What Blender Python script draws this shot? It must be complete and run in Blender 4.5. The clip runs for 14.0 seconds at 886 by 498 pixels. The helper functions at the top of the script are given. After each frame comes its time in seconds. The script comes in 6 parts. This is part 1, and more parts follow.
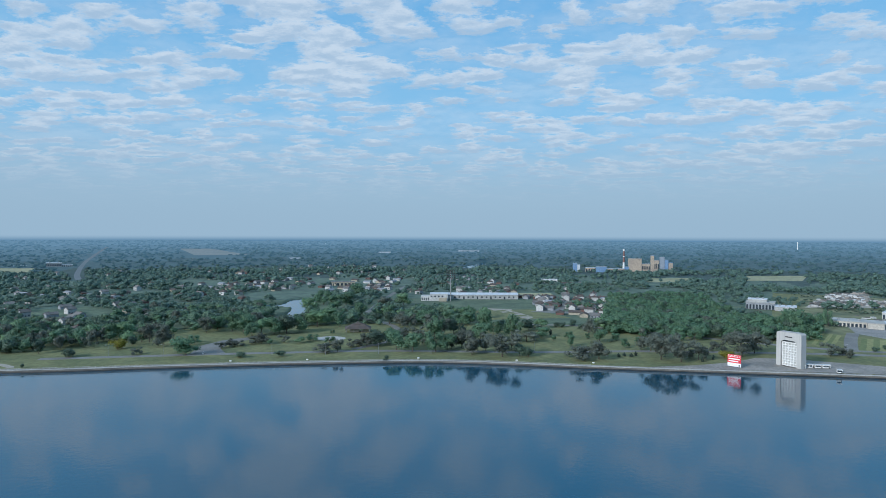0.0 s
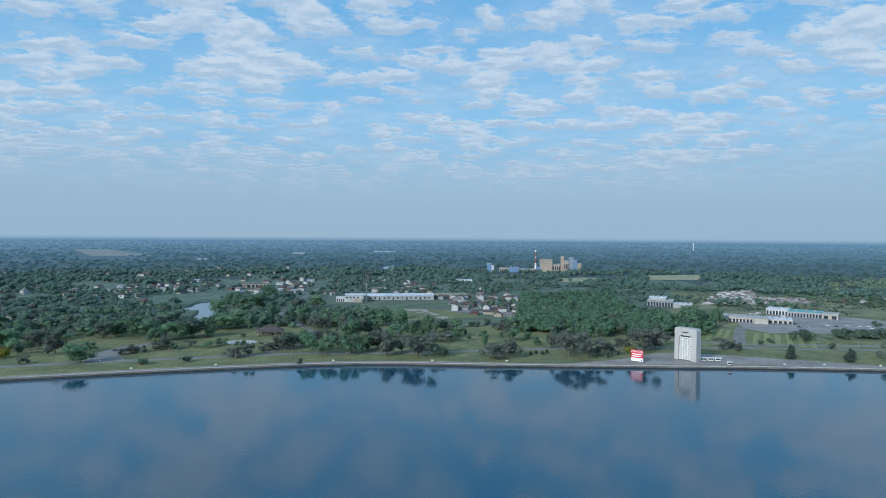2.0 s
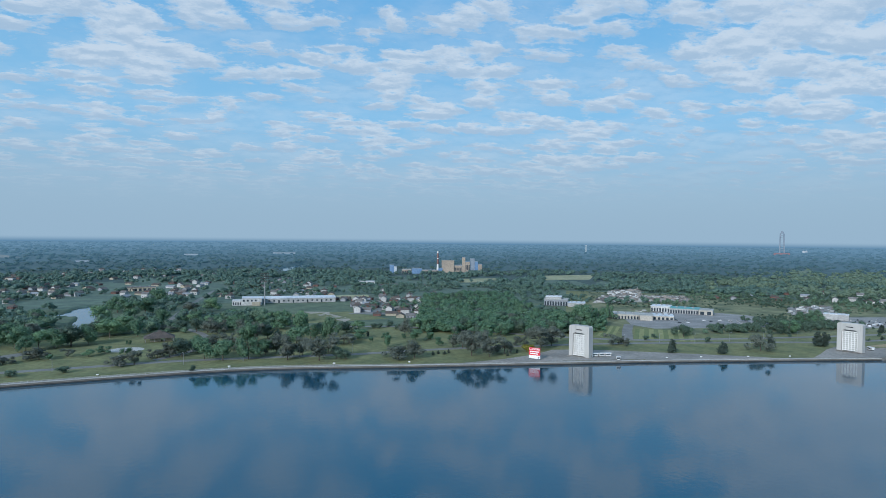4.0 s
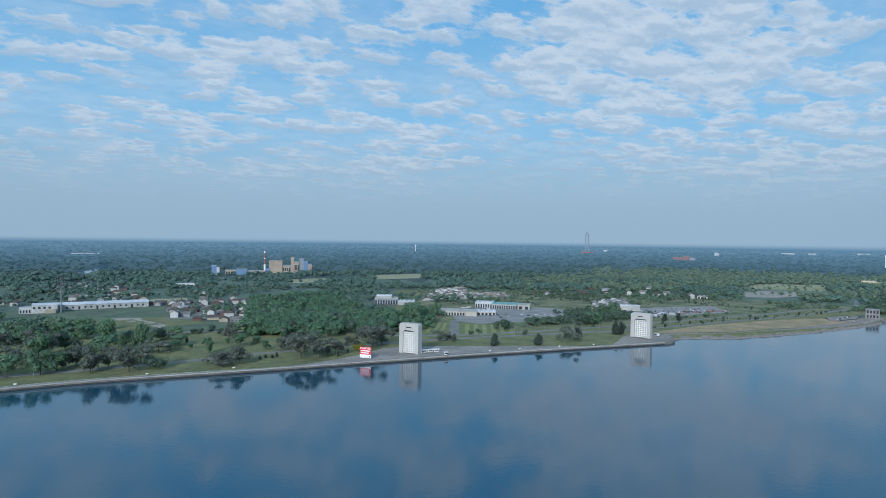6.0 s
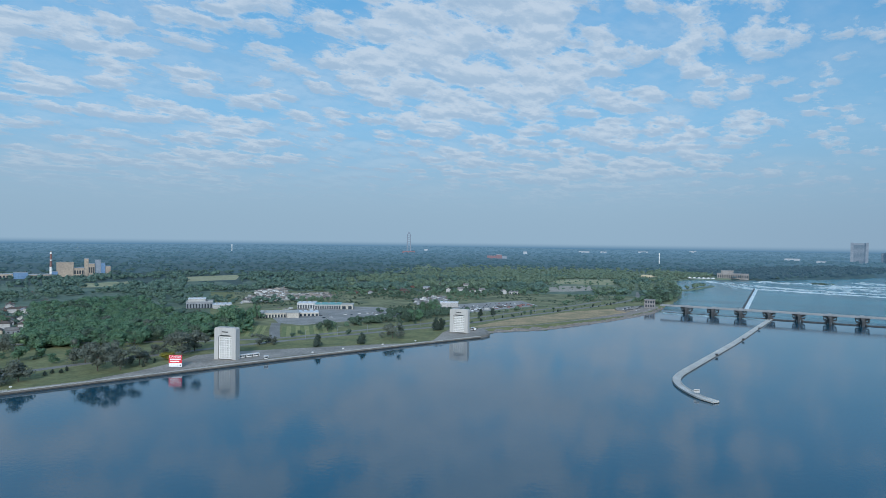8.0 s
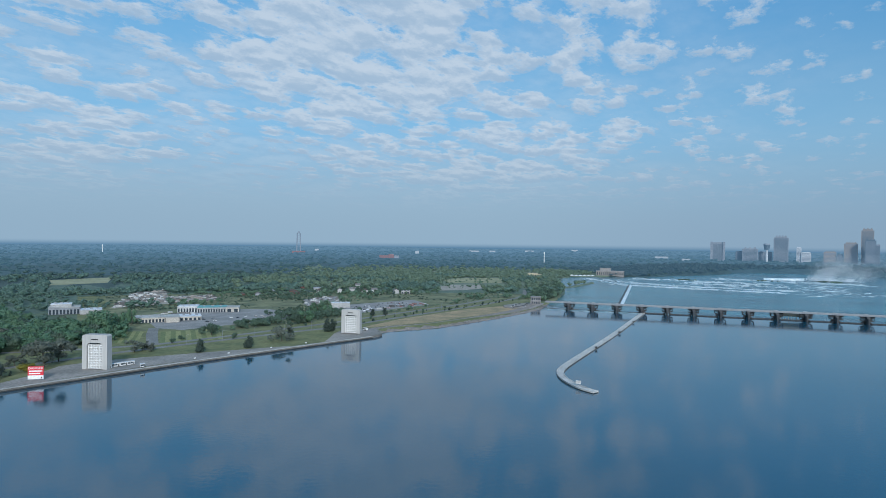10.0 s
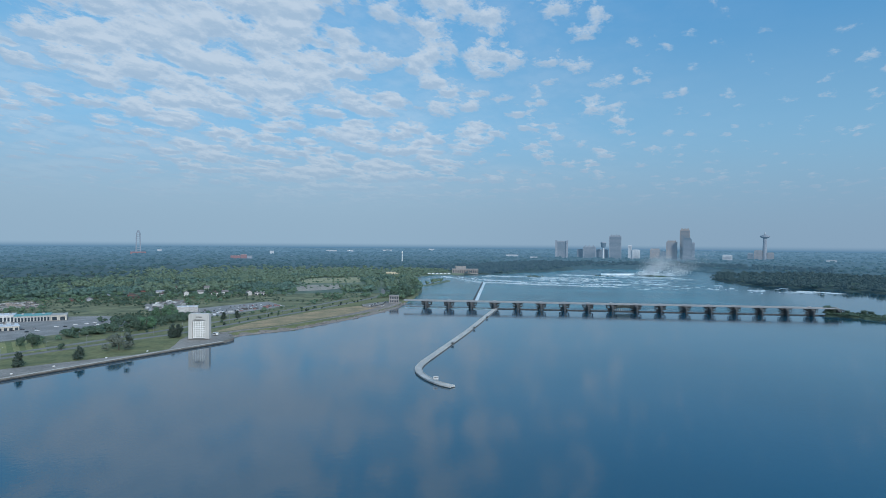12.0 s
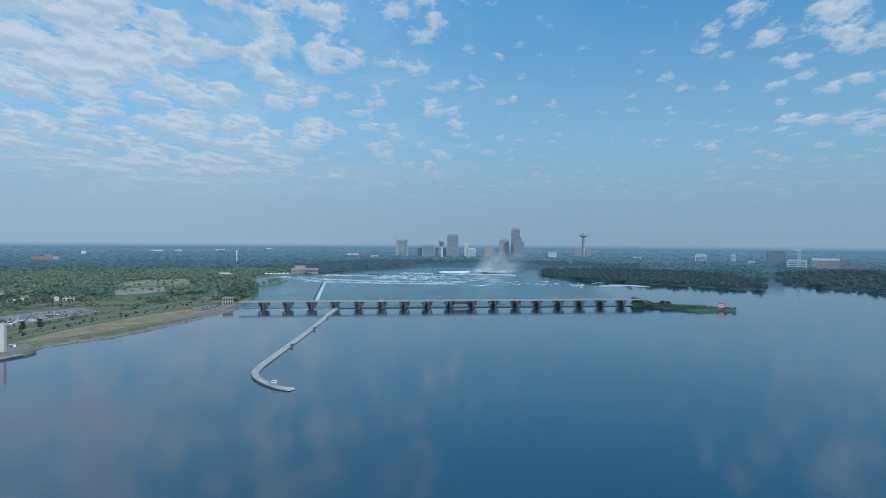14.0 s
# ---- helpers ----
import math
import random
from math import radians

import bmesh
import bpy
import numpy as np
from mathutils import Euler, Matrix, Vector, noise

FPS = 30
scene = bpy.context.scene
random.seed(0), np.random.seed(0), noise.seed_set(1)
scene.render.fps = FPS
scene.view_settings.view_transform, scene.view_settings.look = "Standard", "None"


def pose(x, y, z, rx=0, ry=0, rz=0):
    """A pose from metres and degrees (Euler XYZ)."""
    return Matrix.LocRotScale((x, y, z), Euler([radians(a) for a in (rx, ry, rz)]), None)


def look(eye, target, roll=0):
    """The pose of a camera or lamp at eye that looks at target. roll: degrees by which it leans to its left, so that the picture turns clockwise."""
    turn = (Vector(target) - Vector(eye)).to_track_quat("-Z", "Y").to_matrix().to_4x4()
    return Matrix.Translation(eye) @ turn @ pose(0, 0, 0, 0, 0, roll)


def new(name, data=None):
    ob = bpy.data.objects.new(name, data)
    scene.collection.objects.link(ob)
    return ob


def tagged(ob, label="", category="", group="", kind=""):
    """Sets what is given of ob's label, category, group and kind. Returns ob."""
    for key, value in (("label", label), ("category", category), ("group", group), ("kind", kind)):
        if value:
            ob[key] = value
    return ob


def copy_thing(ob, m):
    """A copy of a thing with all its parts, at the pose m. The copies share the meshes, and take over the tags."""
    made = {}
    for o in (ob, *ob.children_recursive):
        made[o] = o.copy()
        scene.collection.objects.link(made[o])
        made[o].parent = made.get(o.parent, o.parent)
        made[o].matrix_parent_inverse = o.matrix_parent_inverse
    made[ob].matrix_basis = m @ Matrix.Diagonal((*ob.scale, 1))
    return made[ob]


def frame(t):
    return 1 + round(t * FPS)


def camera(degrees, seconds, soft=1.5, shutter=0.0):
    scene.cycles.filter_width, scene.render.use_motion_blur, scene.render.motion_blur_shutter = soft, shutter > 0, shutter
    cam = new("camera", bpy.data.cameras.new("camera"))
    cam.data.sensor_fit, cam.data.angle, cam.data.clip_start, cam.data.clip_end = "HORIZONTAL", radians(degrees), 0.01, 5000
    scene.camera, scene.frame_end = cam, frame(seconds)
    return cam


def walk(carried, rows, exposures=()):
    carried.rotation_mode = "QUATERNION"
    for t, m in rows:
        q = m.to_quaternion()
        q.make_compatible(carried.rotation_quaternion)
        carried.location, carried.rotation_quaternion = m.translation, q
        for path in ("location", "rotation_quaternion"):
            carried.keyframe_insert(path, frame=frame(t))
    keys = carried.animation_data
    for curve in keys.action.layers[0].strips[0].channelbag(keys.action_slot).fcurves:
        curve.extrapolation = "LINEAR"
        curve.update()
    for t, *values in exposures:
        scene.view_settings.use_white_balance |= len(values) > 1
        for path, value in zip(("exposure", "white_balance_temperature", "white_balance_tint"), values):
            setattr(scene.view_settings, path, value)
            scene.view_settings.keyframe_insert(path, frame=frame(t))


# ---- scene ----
# The flight: a drone hovers over the river and turns to the right.
cam = camera(71.6, 14.0, soft=0.7)
PATH = [
    (0, pose(0, 0, 105, 88.721, -0.153, 0.000)),
    (0.5, pose(0, 0, 105, 88.759, -0.204, -1.674)),
    (1, pose(0, 0, 105, 88.764, -0.253, -3.715)),
    (1.5, pose(0, 0, 105, 88.788, -0.314, -5.759)),
    (2, pose(0, 0, 105, 88.822, -0.372, -7.824)),
    (4.5, pose(0, 0, 105, 89.038, -0.581, -20.211)),
    (5, pose(0, 0, 105, 89.053, -0.604, -24.192)),
    (5.5, pose(0, 0, 105, 89.109, -0.662, -28.375)),
    (6, pose(0, 0, 105, 89.147, -0.712, -32.573)),
    (6.5, pose(0, 0, 105, 89.180, -0.763, -36.717)),
    (7, pose(0, 0, 105, 89.201, -0.765, -40.764)),
    (7.5, pose(0, 0, 105, 89.260, -0.787, -44.950)),
    (8, pose(0, 0, 105, 89.303, -0.748, -48.954)),
    (10.5, pose(0, 0, 105, 89.392, -0.613, -61.766)),
    (11, pose(0, 0, 105, 89.389, -0.537, -65.184)),
    (11.5, pose(0, 0, 105, 89.420, -0.509, -68.648)),
    (12, pose(0, 0, 105, 89.445, -0.473, -72.165)),
    (12.5, pose(0, 0, 105, 89.443, -0.436, -75.919)),
    (13, pose(0, 0, 105, 89.446, -0.388, -79.692)),
    (13.5, pose(0, 0, 105, 89.449, -0.325, -83.468)),
    (14, pose(0, 0, 105, 89.443, -0.400, -86.920)),]
walk(cam, PATH, exposures=[(0.0, 0.07, 5750.0, 9.0), (5.0, 0.02, 5750.0, 9.0), (10.0, -0.06, 5750.0, 9.0), (14.0, -0.06, 5750.0, 9.0)])

# ---- world, sun ----
SUN_AZ, SUN_EL = radians(228), radians(24)
world = bpy.data.worlds.new("sky")
scene.world = world
world.use_nodes = True


class Nodes:
    """Short hand for building a node tree."""

    def __init__(self, tree):
        self.tree = tree
        tree.nodes.clear()

    def n(self, kind, **props):
        node = self.tree.nodes.new(kind)
        ins = props.pop("ins", {})
        for key, value in props.items():
            setattr(node, key, value)
        for key, value in ins.items():
            if isinstance(value, bpy.types.NodeSocket):
                self.tree.links.new(value, node.inputs[key])
            else:
                node.inputs[key].default_value = value
        return node

    def math(self, op, a, b=0.0, clamp=False):
        return self.n("ShaderNodeMath", operation=op, use_clamp=clamp, ins={0: a, 1: b}).outputs[0]

    def vmath(self, op, a, b=(0, 0, 0)):
        return self.n("ShaderNodeVectorMath", operation=op, ins={0: a, 1: b}).outputs[0]

    def noise(self, vec, scale, detail=4.0, rough=0.55):
        return self.n("ShaderNodeTexNoise", ins={"Vector": vec, "Scale": scale, "Detail": detail, "Roughness": rough}).outputs[0]

    def ramp(self, v, a, b, lo=0.0, hi=1.0):
        return self.n("ShaderNodeMapRange", interpolation_type="SMOOTHSTEP", ins={0: v, 1: a, 2: b, 3: lo, 4: hi}).outputs[0]

    def mix(self, fac, a, b, blend="MIX"):
        node = self.n("ShaderNodeMix", data_type="RGBA", blend_type=blend, ins={0: fac})
        for i, c in ((6, a), (7, b)):
            if isinstance(c, bpy.types.NodeSocket):
                self.tree.links.new(c, node.inputs[i])
            else:
                node.inputs[i].default_value = (*c[:3], 1)
        return node.outputs[2]


def sky_nodes():
    """Blue morning sky with a layer of small broken clouds and a grey haze at the horizon."""
    w = Nodes(world.node_tree)
    way = w.n("ShaderNodeTexCoord").outputs["Generated"]
    sep = w.n("ShaderNodeSeparateXYZ", ins={0: way}).outputs
    up = sep[2]
    sky = w.n("ShaderNodeTexSky", sky_type="NISHITA", sun_disc=False, sun_elevation=SUN_EL, sun_rotation=SUN_AZ,
              altitude=100.0, air_density=1.0, dust_density=1.5, ozone_density=2.0).outputs[0]
    flat = w.math("ADD", w.math("MAXIMUM", up, 0.0), 0.15)
    flat_v = w.n("ShaderNodeCombineXYZ", ins={0: w.math("DIVIDE", sep[0], flat), 1: w.math("DIVIDE", sep[1], flat), 2: 0.0}).outputs[0]

    def toward(az, el, size, amount):
        """Thicker or thinner cloud round one bearing and height of the sky."""
        c = (math.sin(radians(az)) * math.cos(radians(el)), math.cos(radians(az)) * math.cos(radians(el)), math.sin(radians(el)))
        dot = w.n("ShaderNodeVectorMath", operation="DOT_PRODUCT", ins={0: way, 1: c}).outputs["Value"]
        return w.ramp(dot, math.cos(radians(size)), 1.0, 0.0, amount)

    side = w.math("ADD", w.math("MULTIPLY", sep[0], 0.8), w.math("MULTIPLY", sep[1], -0.6))
    open_side = w.ramp(side, 0.4, 0.95)
    cover = w.math("MULTIPLY", open_side, -0.26)
    for bank_at in ((50, 20, 15, 0.26), (64, 11, 13, 0.14), (42, 6, 9, -0.16), (100, 18, 16, -0.20), (122, 16, 10, 0.20), (-33, 21, 6, -0.2),
                    (-9, 19, 8, 0.14), (16, 14, 9, 0.08), (-30, 11, 12, 0.10), (66, 20, 6, -0.16), (28, 9, 8, 0.10), (12, 21, 6, -0.10)):
        cover = w.math("ADD", cover, toward(*bank_at))

    def thickness(vec):
        # rows of small rounded cells, gathered into banks
        turned = w.n("ShaderNodeMapping", ins={"Vector": vec, "Rotation": (0, 0, radians(16)), "Scale": (0.86, 1.12, 1.0)}).outputs[0]
        bend = w.n("ShaderNodeTexNoise", ins={"Vector": turned, "Scale": 3.2, "Detail": 3.0}).outputs[1]
        bent = w.vmath("ADD", turned, w.vmath("MULTIPLY", w.vmath("SUBTRACT", bend, (0.5, 0.5, 0.5)), (0.09, 0.09, 0.0)))
        cell = w.n("ShaderNodeTexVoronoi", voronoi_dimensions="2D", feature="SMOOTH_F1", ins={"Vector": bent, "Scale": 6.0, "Smoothness": 0.55}).outputs[0]
        lump = w.n("ShaderNodeTexVoronoi", voronoi_dimensions="2D", feature="SMOOTH_F1", ins={"Vector": bent, "Scale": 14.0, "Smoothness": 0.5}).outputs[0]
        fine = w.noise(bent, 19.0, 9.0, 0.68)
        bank = w.noise(turned, 1.5, 3.0, 0.5)
        t = w.math("SUBTRACT", 0.63, w.math("MULTIPLY", cell, 0.95))
        t = w.math("SUBTRACT", t, w.math("MULTIPLY", lump, 0.34))
        t = w.math("ADD", t, w.math("MULTIPLY", w.math("SUBTRACT", fine, 0.5), 1.25))
        t = w.math("ADD", t, cover)
        return w.math("ADD", t, w.math("MULTIPLY", w.math("SUBTRACT", bank, 0.5), 0.85))
    body = thickness(flat_v)
    farther = thickness(w.vmath("MULTIPLY", flat_v, (1.022, 1.022, 1.0)))
    mask = w.ramp(body, -0.06, 0.30)
    veil = w.ramp(w.noise(flat_v, 2.2, 5.0, 0.6), 0.34, 0.72, 0.0, 0.42)
    mask = w.math("MAXIMUM", mask, w.math("MULTIPLY", veil, w.math("SUBTRACT", 1.0, open_side)))
    mask = w.math("MULTIPLY", mask, w.ramp(up, 0.03, 0.12))
    lit = w.ramp(w.math("SUBTRACT", farther, body), -0.42, 0.30)
    cloud = w.mix(lit, CLOUD_GREY, CLOUD_WHITE)
    cloud = w.mix(w.math("MULTIPLY", w.ramp(body, 0.45, 0.8), 0.4), cloud, CLOUD_THICK)
    low = w.mix(w.ramp(up, 0.04, 0.20), (3.6, 5.2, 6.2), (2.65, 5.2, 7.15))
    clear = w.mix(w.ramp(up, 0.17, 0.42), low, (1.5, 4.15, 6.85))
    deep = w.mix(w.ramp(up, 0.10, 0.42), (2.65, 4.7, 6.05), (0.75, 2.85, 5.45))
    clear = w.mix(w.math("MULTIPLY", open_side, 0.9), clear, deep)
    clear = w.mix(0.12, clear, sky)
    colour = w.mix(w.math("MULTIPLY", mask, 0.9), clear, cloud)
    haze = w.ramp(up, 0.185, 0.0)
    colour = w.mix(w.math("MULTIPLY", haze, 0.92), colour, w.mix(open_side, HAZE, (2.8, 3.75, 4.55)))
    colour = w.mix(w.ramp(up, 0.0, -0.012), colour, (0.8, 1.9, 3.0))
    back = w.n("ShaderNodeBackground", ins={"Color": colour, "Strength": 0.1})
    w.n("ShaderNodeOutputWorld", ins={"Surface": back.outputs[0]})


CLOUD_GREY, CLOUD_WHITE, CLOUD_THICK, HAZE = (4.1, 5.1, 6.0), (6.15, 6.65, 6.95), (4.8, 5.6, 6.2), (3.3, 4.4, 5.15)
sky_nodes()
sun = new("sun", bpy.data.lights.new("sun", "SUN"))
sun.data.energy, sun.data.angle, sun.data.color = 3.0, radians(9), (1.0, 0.95, 0.87)
sun.matrix_world = look((0, 0, 400), (-math.sin(SUN_AZ), -math.cos(SUN_AZ), 400 - math.tan(SUN_EL)))

# ---- materials ----


def material(name, colour, colour2=None, scale=0.3, rough=0.85, metal=0.0, bump=0.0, bump_scale=2.0, island=0.0, obrand=0.0, fine=None, haze_glow=None):
    """A surface with variation at two scales; island and obrand vary it from piece to piece; far surfaces can carry
    painted haze.
    """
    m = bpy.data.materials.new(name)
    m.use_nodes = True
    w = Nodes(m.node_tree)
    pos = w.n("ShaderNodeTexCoord").outputs["Object"]
    c2 = colour2 or tuple(c * 0.75 for c in colour)
    mixf = w.ramp(w.noise(pos, scale, 5.0), 0.32, 0.68)
    col = w.mix(mixf, colour, c2)
    f = w.ramp(w.noise(pos, fine or scale * 9, 3.0), 0.25, 0.75, 0.78, 1.18)
    if island:
        isl = w.n("ShaderNodeNewGeometry").outputs["Random Per Island"]
        f = w.math("MULTIPLY", f, w.math("ADD", w.math("MULTIPLY", isl, 2 * island), 1 - island))
    if obrand:
        rnd = w.n("ShaderNodeObjectInfo").outputs["Random"]
        f = w.math("MULTIPLY", f, w.math("ADD", w.math("MULTIPLY", rnd, 2 * obrand), 1 - obrand))
    comb = w.n("ShaderNodeCombineXYZ", ins={0: f, 1: f, 2: f}).outputs[0]
    col = w.mix(1.0, col, comb, "MULTIPLY")
    b = w.n("ShaderNodeBsdfPrincipled", ins={"Base Color": col, "Roughness": rough, "Metallic": metal})
    # far surfaces glow faintly: the haze before them is painted as emission
    if haze_glow:
        b.inputs["Emission Color"].default_value = (*haze_glow, 1)
        b.inputs["Emission Strength"].default_value = 1.0
    if bump:
        h = w.noise(pos, bump_scale, 4.0)
        nb = w.n("ShaderNodeBump", ins={"Strength": bump, "Distance": 0.3, "Height": h})
        w.tree.links.new(nb.outputs[0], b.inputs["Normal"])
    w.n("ShaderNodeOutputMaterial", ins={"Surface": b.outputs[0]})
    return m


def tree_tints(w, pos, col):
    """Groves of olive and of dull purple-brown trees among the green ones."""
    olive = w.mix(1.0, col, (1.16, 1.06, 0.84), "MULTIPLY")
    col = w.mix(w.ramp(w.noise(pos, 0.06, 1.0), 0.52, 0.70, 0.0, 0.4), col, olive)
    dull = w.mix(1.0, col, (0.92, 0.92, 0.94), "MULTIPLY")
    shift = w.vmath("ADD", pos, (310.0, 170.0, 0.0))
    return w.mix(w.ramp(w.noise(shift, 0.075, 1.0), 0.52, 0.66, 0.0, 0.7), col, dull)


def far_material(name, colour, colour2, haze_glow=None, scale=0.02):
    """Woods and ground of the distance; haze is painted into those of the backdrop under the sky as emission."""
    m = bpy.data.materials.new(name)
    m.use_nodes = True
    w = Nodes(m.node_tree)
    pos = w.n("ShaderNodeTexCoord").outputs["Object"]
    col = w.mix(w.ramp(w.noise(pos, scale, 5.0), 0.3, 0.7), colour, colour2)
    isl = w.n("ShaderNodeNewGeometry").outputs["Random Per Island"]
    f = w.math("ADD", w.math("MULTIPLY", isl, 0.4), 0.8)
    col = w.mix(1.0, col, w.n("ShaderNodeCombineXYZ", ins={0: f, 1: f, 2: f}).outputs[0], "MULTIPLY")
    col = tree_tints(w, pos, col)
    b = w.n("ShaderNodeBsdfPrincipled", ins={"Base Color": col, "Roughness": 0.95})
    if haze_glow:
        b.inputs["Emission Color"].default_value = (*haze_glow, 1)
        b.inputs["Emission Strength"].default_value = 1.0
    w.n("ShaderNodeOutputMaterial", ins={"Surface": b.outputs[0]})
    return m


def streaked(name, colour, stain):
    """Plain concrete with rain streaks running down it."""
    m = bpy.data.materials.new(name)
    m.use_nodes = True
    w = Nodes(m.node_tree)
    pos = w.n("ShaderNodeTexCoord").outputs["Object"]
    st = w.n("ShaderNodeMapping", ins={"Vector": pos, "Scale": (0.9, 0.9, 0.06)}).outputs[0]
    f = w.ramp(w.noise(st, 1.0, 5.0, 0.6), 0.48, 0.75)
    col = w.mix(f, colour, stain)
    col = w.mix(w.ramp(w.noise(pos, 0.15, 4.0), 0.4, 0.7, 0.0, 0.5), col, tuple(c * 0.85 for c in colour))
    b = w.n("ShaderNodeBsdfPrincipled", ins={"Base Color": col, "Roughness": 0.85})
    w.n("ShaderNodeOutputMaterial", ins={"Surface": b.outputs[0]})
    return m


def leafy(name, colour, colour2, island=0.35, obrand=0.2, through_light=0.28):
    """Foliage: clumps differ in tone, and leaves let some light through."""
    m = bpy.data.materials.new(name)
    m.use_nodes = True
    w = Nodes(m.node_tree)
    pos = w.n("ShaderNodeTexCoord").outputs["Object"]
    col = w.mix(w.ramp(w.noise(pos, 0.12, 4.0), 0.32, 0.68), colour, colour2)
    isl = w.n("ShaderNodeNewGeometry").outputs["Random Per Island"]
    f = w.math("ADD", w.math("MULTIPLY", isl, 2 * island), 1 - island)
    rnd = w.n("ShaderNodeObjectInfo").outputs["Random"]
    f = w.math("MULTIPLY", f, w.math("ADD", w.math("MULTIPLY", rnd, 2 * obrand), 1 - obrand))
    col = w.mix(1.0, col, w.n("ShaderNodeCombineXYZ", ins={0: f, 1: f, 2: f}).outputs[0], "MULTIPLY")
    col = tree_tints(w, pos, col)
    b = w.n("ShaderNodeBsdfPrincipled", ins={"Base Color": col, "Roughness": 0.6})
    tr = w.n("ShaderNodeBsdfTranslucent", ins={"Color": col})
    mx = w.n("ShaderNodeMixShader", ins={0: through_light, 1: b.outputs[0], 2: tr.outputs[0]})
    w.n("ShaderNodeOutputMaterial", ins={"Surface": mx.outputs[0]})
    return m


M = {}
M["grass"] = material("grass", (0.178, 0.184, 0.080), (0.112, 0.134, 0.058), 0.045, 0.95, bump=0.3, bump_scale=0.5, fine=0.25)
M["dry"] = material("dry_grass", (0.40, 0.295, 0.175), (0.235, 0.205, 0.115), 0.035, 0.95, fine=0.3)
M["field"] = material("field", (0.33, 0.32, 0.20), (0.24, 0.25, 0.14), 0.01, 0.95, fine=0.12)
# far field and far road both emit a little, as painted haze
M["hazy_stubble"] = material("hazy_stubble", (0.150, 0.132, 0.105), (0.120, 0.110, 0.085), 0.01, 0.95, fine=0.1, haze_glow=(0.050, 0.088, 0.118))
M["hazy_road"] = material("hazy_distant_road", (0.12, 0.12, 0.12), (0.09, 0.09, 0.09), 0.05, 0.9, fine=1.0, haze_glow=(0.022, 0.042, 0.058))
M["asphalt"] = material("asphalt", (0.21, 0.21, 0.20), (0.16, 0.16, 0.155), 0.05, 0.9, fine=1.0)
M["pale_lot"] = material("worn_pale_asphalt", (0.29, 0.285, 0.275), (0.21, 0.205, 0.20), 0.05, 0.9, fine=0.6)
M["concrete"] = material("concrete", (0.44, 0.44, 0.42), (0.33, 0.33, 0.315), 0.09, 0.85, bump=0.15, fine=0.9)
M["concrete_dark"] = material("weathered_concrete", (0.23, 0.215, 0.19), (0.13, 0.125, 0.112), 0.10, 0.9, bump=0.4, fine=0.8)
M["apron"] = material("apron_paving", (0.30, 0.28, 0.255), (0.21, 0.20, 0.185), 0.04, 0.9, fine=0.5)
M["pale_concrete"] = material("pale_concrete", (0.56, 0.55, 0.52), (0.42, 0.415, 0.40), 0.07, 0.85, bump=0.15, fine=0.9)
M["path"] = material("gravel_path", (0.36, 0.33, 0.28), (0.27, 0.25, 0.215), 0.08, 0.95)
M["stone_wet"] = material("wet_stone", (0.05, 0.045, 0.04), (0.03, 0.03, 0.028), 0.3, 0.5)
M["rock"] = material("shore_rock", (0.31, 0.275, 0.245), (0.20, 0.18, 0.165), 0.25, 0.9, bump=0.5, island=0.3)
M["white_paint"] = material("white_paint", (0.78, 0.78, 0.76), (0.68, 0.68, 0.66), 0.2, 0.5)
M["stucco"] = material("pale_stucco", (0.50, 0.47, 0.41), (0.42, 0.395, 0.35), 0.08, 0.8)
# brighter copy of the cream wall, with sunlight put into the colour
M["sunlit_wall"] = material("sunlit_cream_wall", (0.62, 0.55, 0.38), (0.54, 0.48, 0.34), 0.08, 0.8)
M["cream"] = material("cream_wall", (0.40, 0.36, 0.28), (0.34, 0.31, 0.245), 0.08, 0.8)
M["pale_wall"] = material("pale_wall", (0.47, 0.47, 0.46), (0.39, 0.39, 0.385), 0.06, 0.75, obrand=0.15)
M["roof_white"] = material("white_roof", (0.62, 0.64, 0.67), (0.50, 0.53, 0.57), 0.05, 0.5)
M["roof_grey"] = material("grey_roof", (0.16, 0.155, 0.15), (0.11, 0.105, 0.10), 0.15, 0.85, obrand=0.35)
M["roof_brown"] = material("brown_shingle_roof", (0.105, 0.085, 0.075), (0.070, 0.060, 0.055), 0.2, 0.9)
M["roof_teal"] = material("teal_roof", (0.12, 0.36, 0.36), (0.10, 0.29, 0.30), 0.05, 0.5)
M["red"] = material("red_paint", (0.72, 0.035, 0.06), (0.64, 0.03, 0.05), 0.1, 0.5)
M["sign_white"] = material("sign_white", (0.85, 0.85, 0.85), (0.80, 0.80, 0.80), 0.1, 0.5)
# the faint emission on this cladding is painted haze
M["hazy_blue"] = material("hazy_blue_cladding", (0.13, 0.22, 0.36), (0.10, 0.18, 0.31), 0.05, 0.6, haze_glow=(0.020, 0.036, 0.052))
M["glass"] = material("dark_glass", (0.045, 0.06, 0.075), (0.03, 0.045, 0.06), 0.05, 0.15)
M["dark"] = material("dark_metal", (0.05, 0.05, 0.05), (0.035, 0.035, 0.035), 0.3, 0.6)
M["steel"] = material("galvanised_steel", (0.35, 0.36, 0.37), (0.28, 0.29, 0.30), 0.3, 0.5, metal=0.6)
M["bark"] = material("bark", (0.11, 0.085, 0.065), (0.07, 0.055, 0.045), 0.6, 0.95)
M["leaf"] = leafy("green_leaves", (0.122, 0.220, 0.122), (0.088, 0.168, 0.100), 0.12, 0.22)
M["leaf_bright"] = leafy("fresh_green_leaves", (0.165, 0.275, 0.140), (0.120, 0.210, 0.115), 0.12, 0.22)
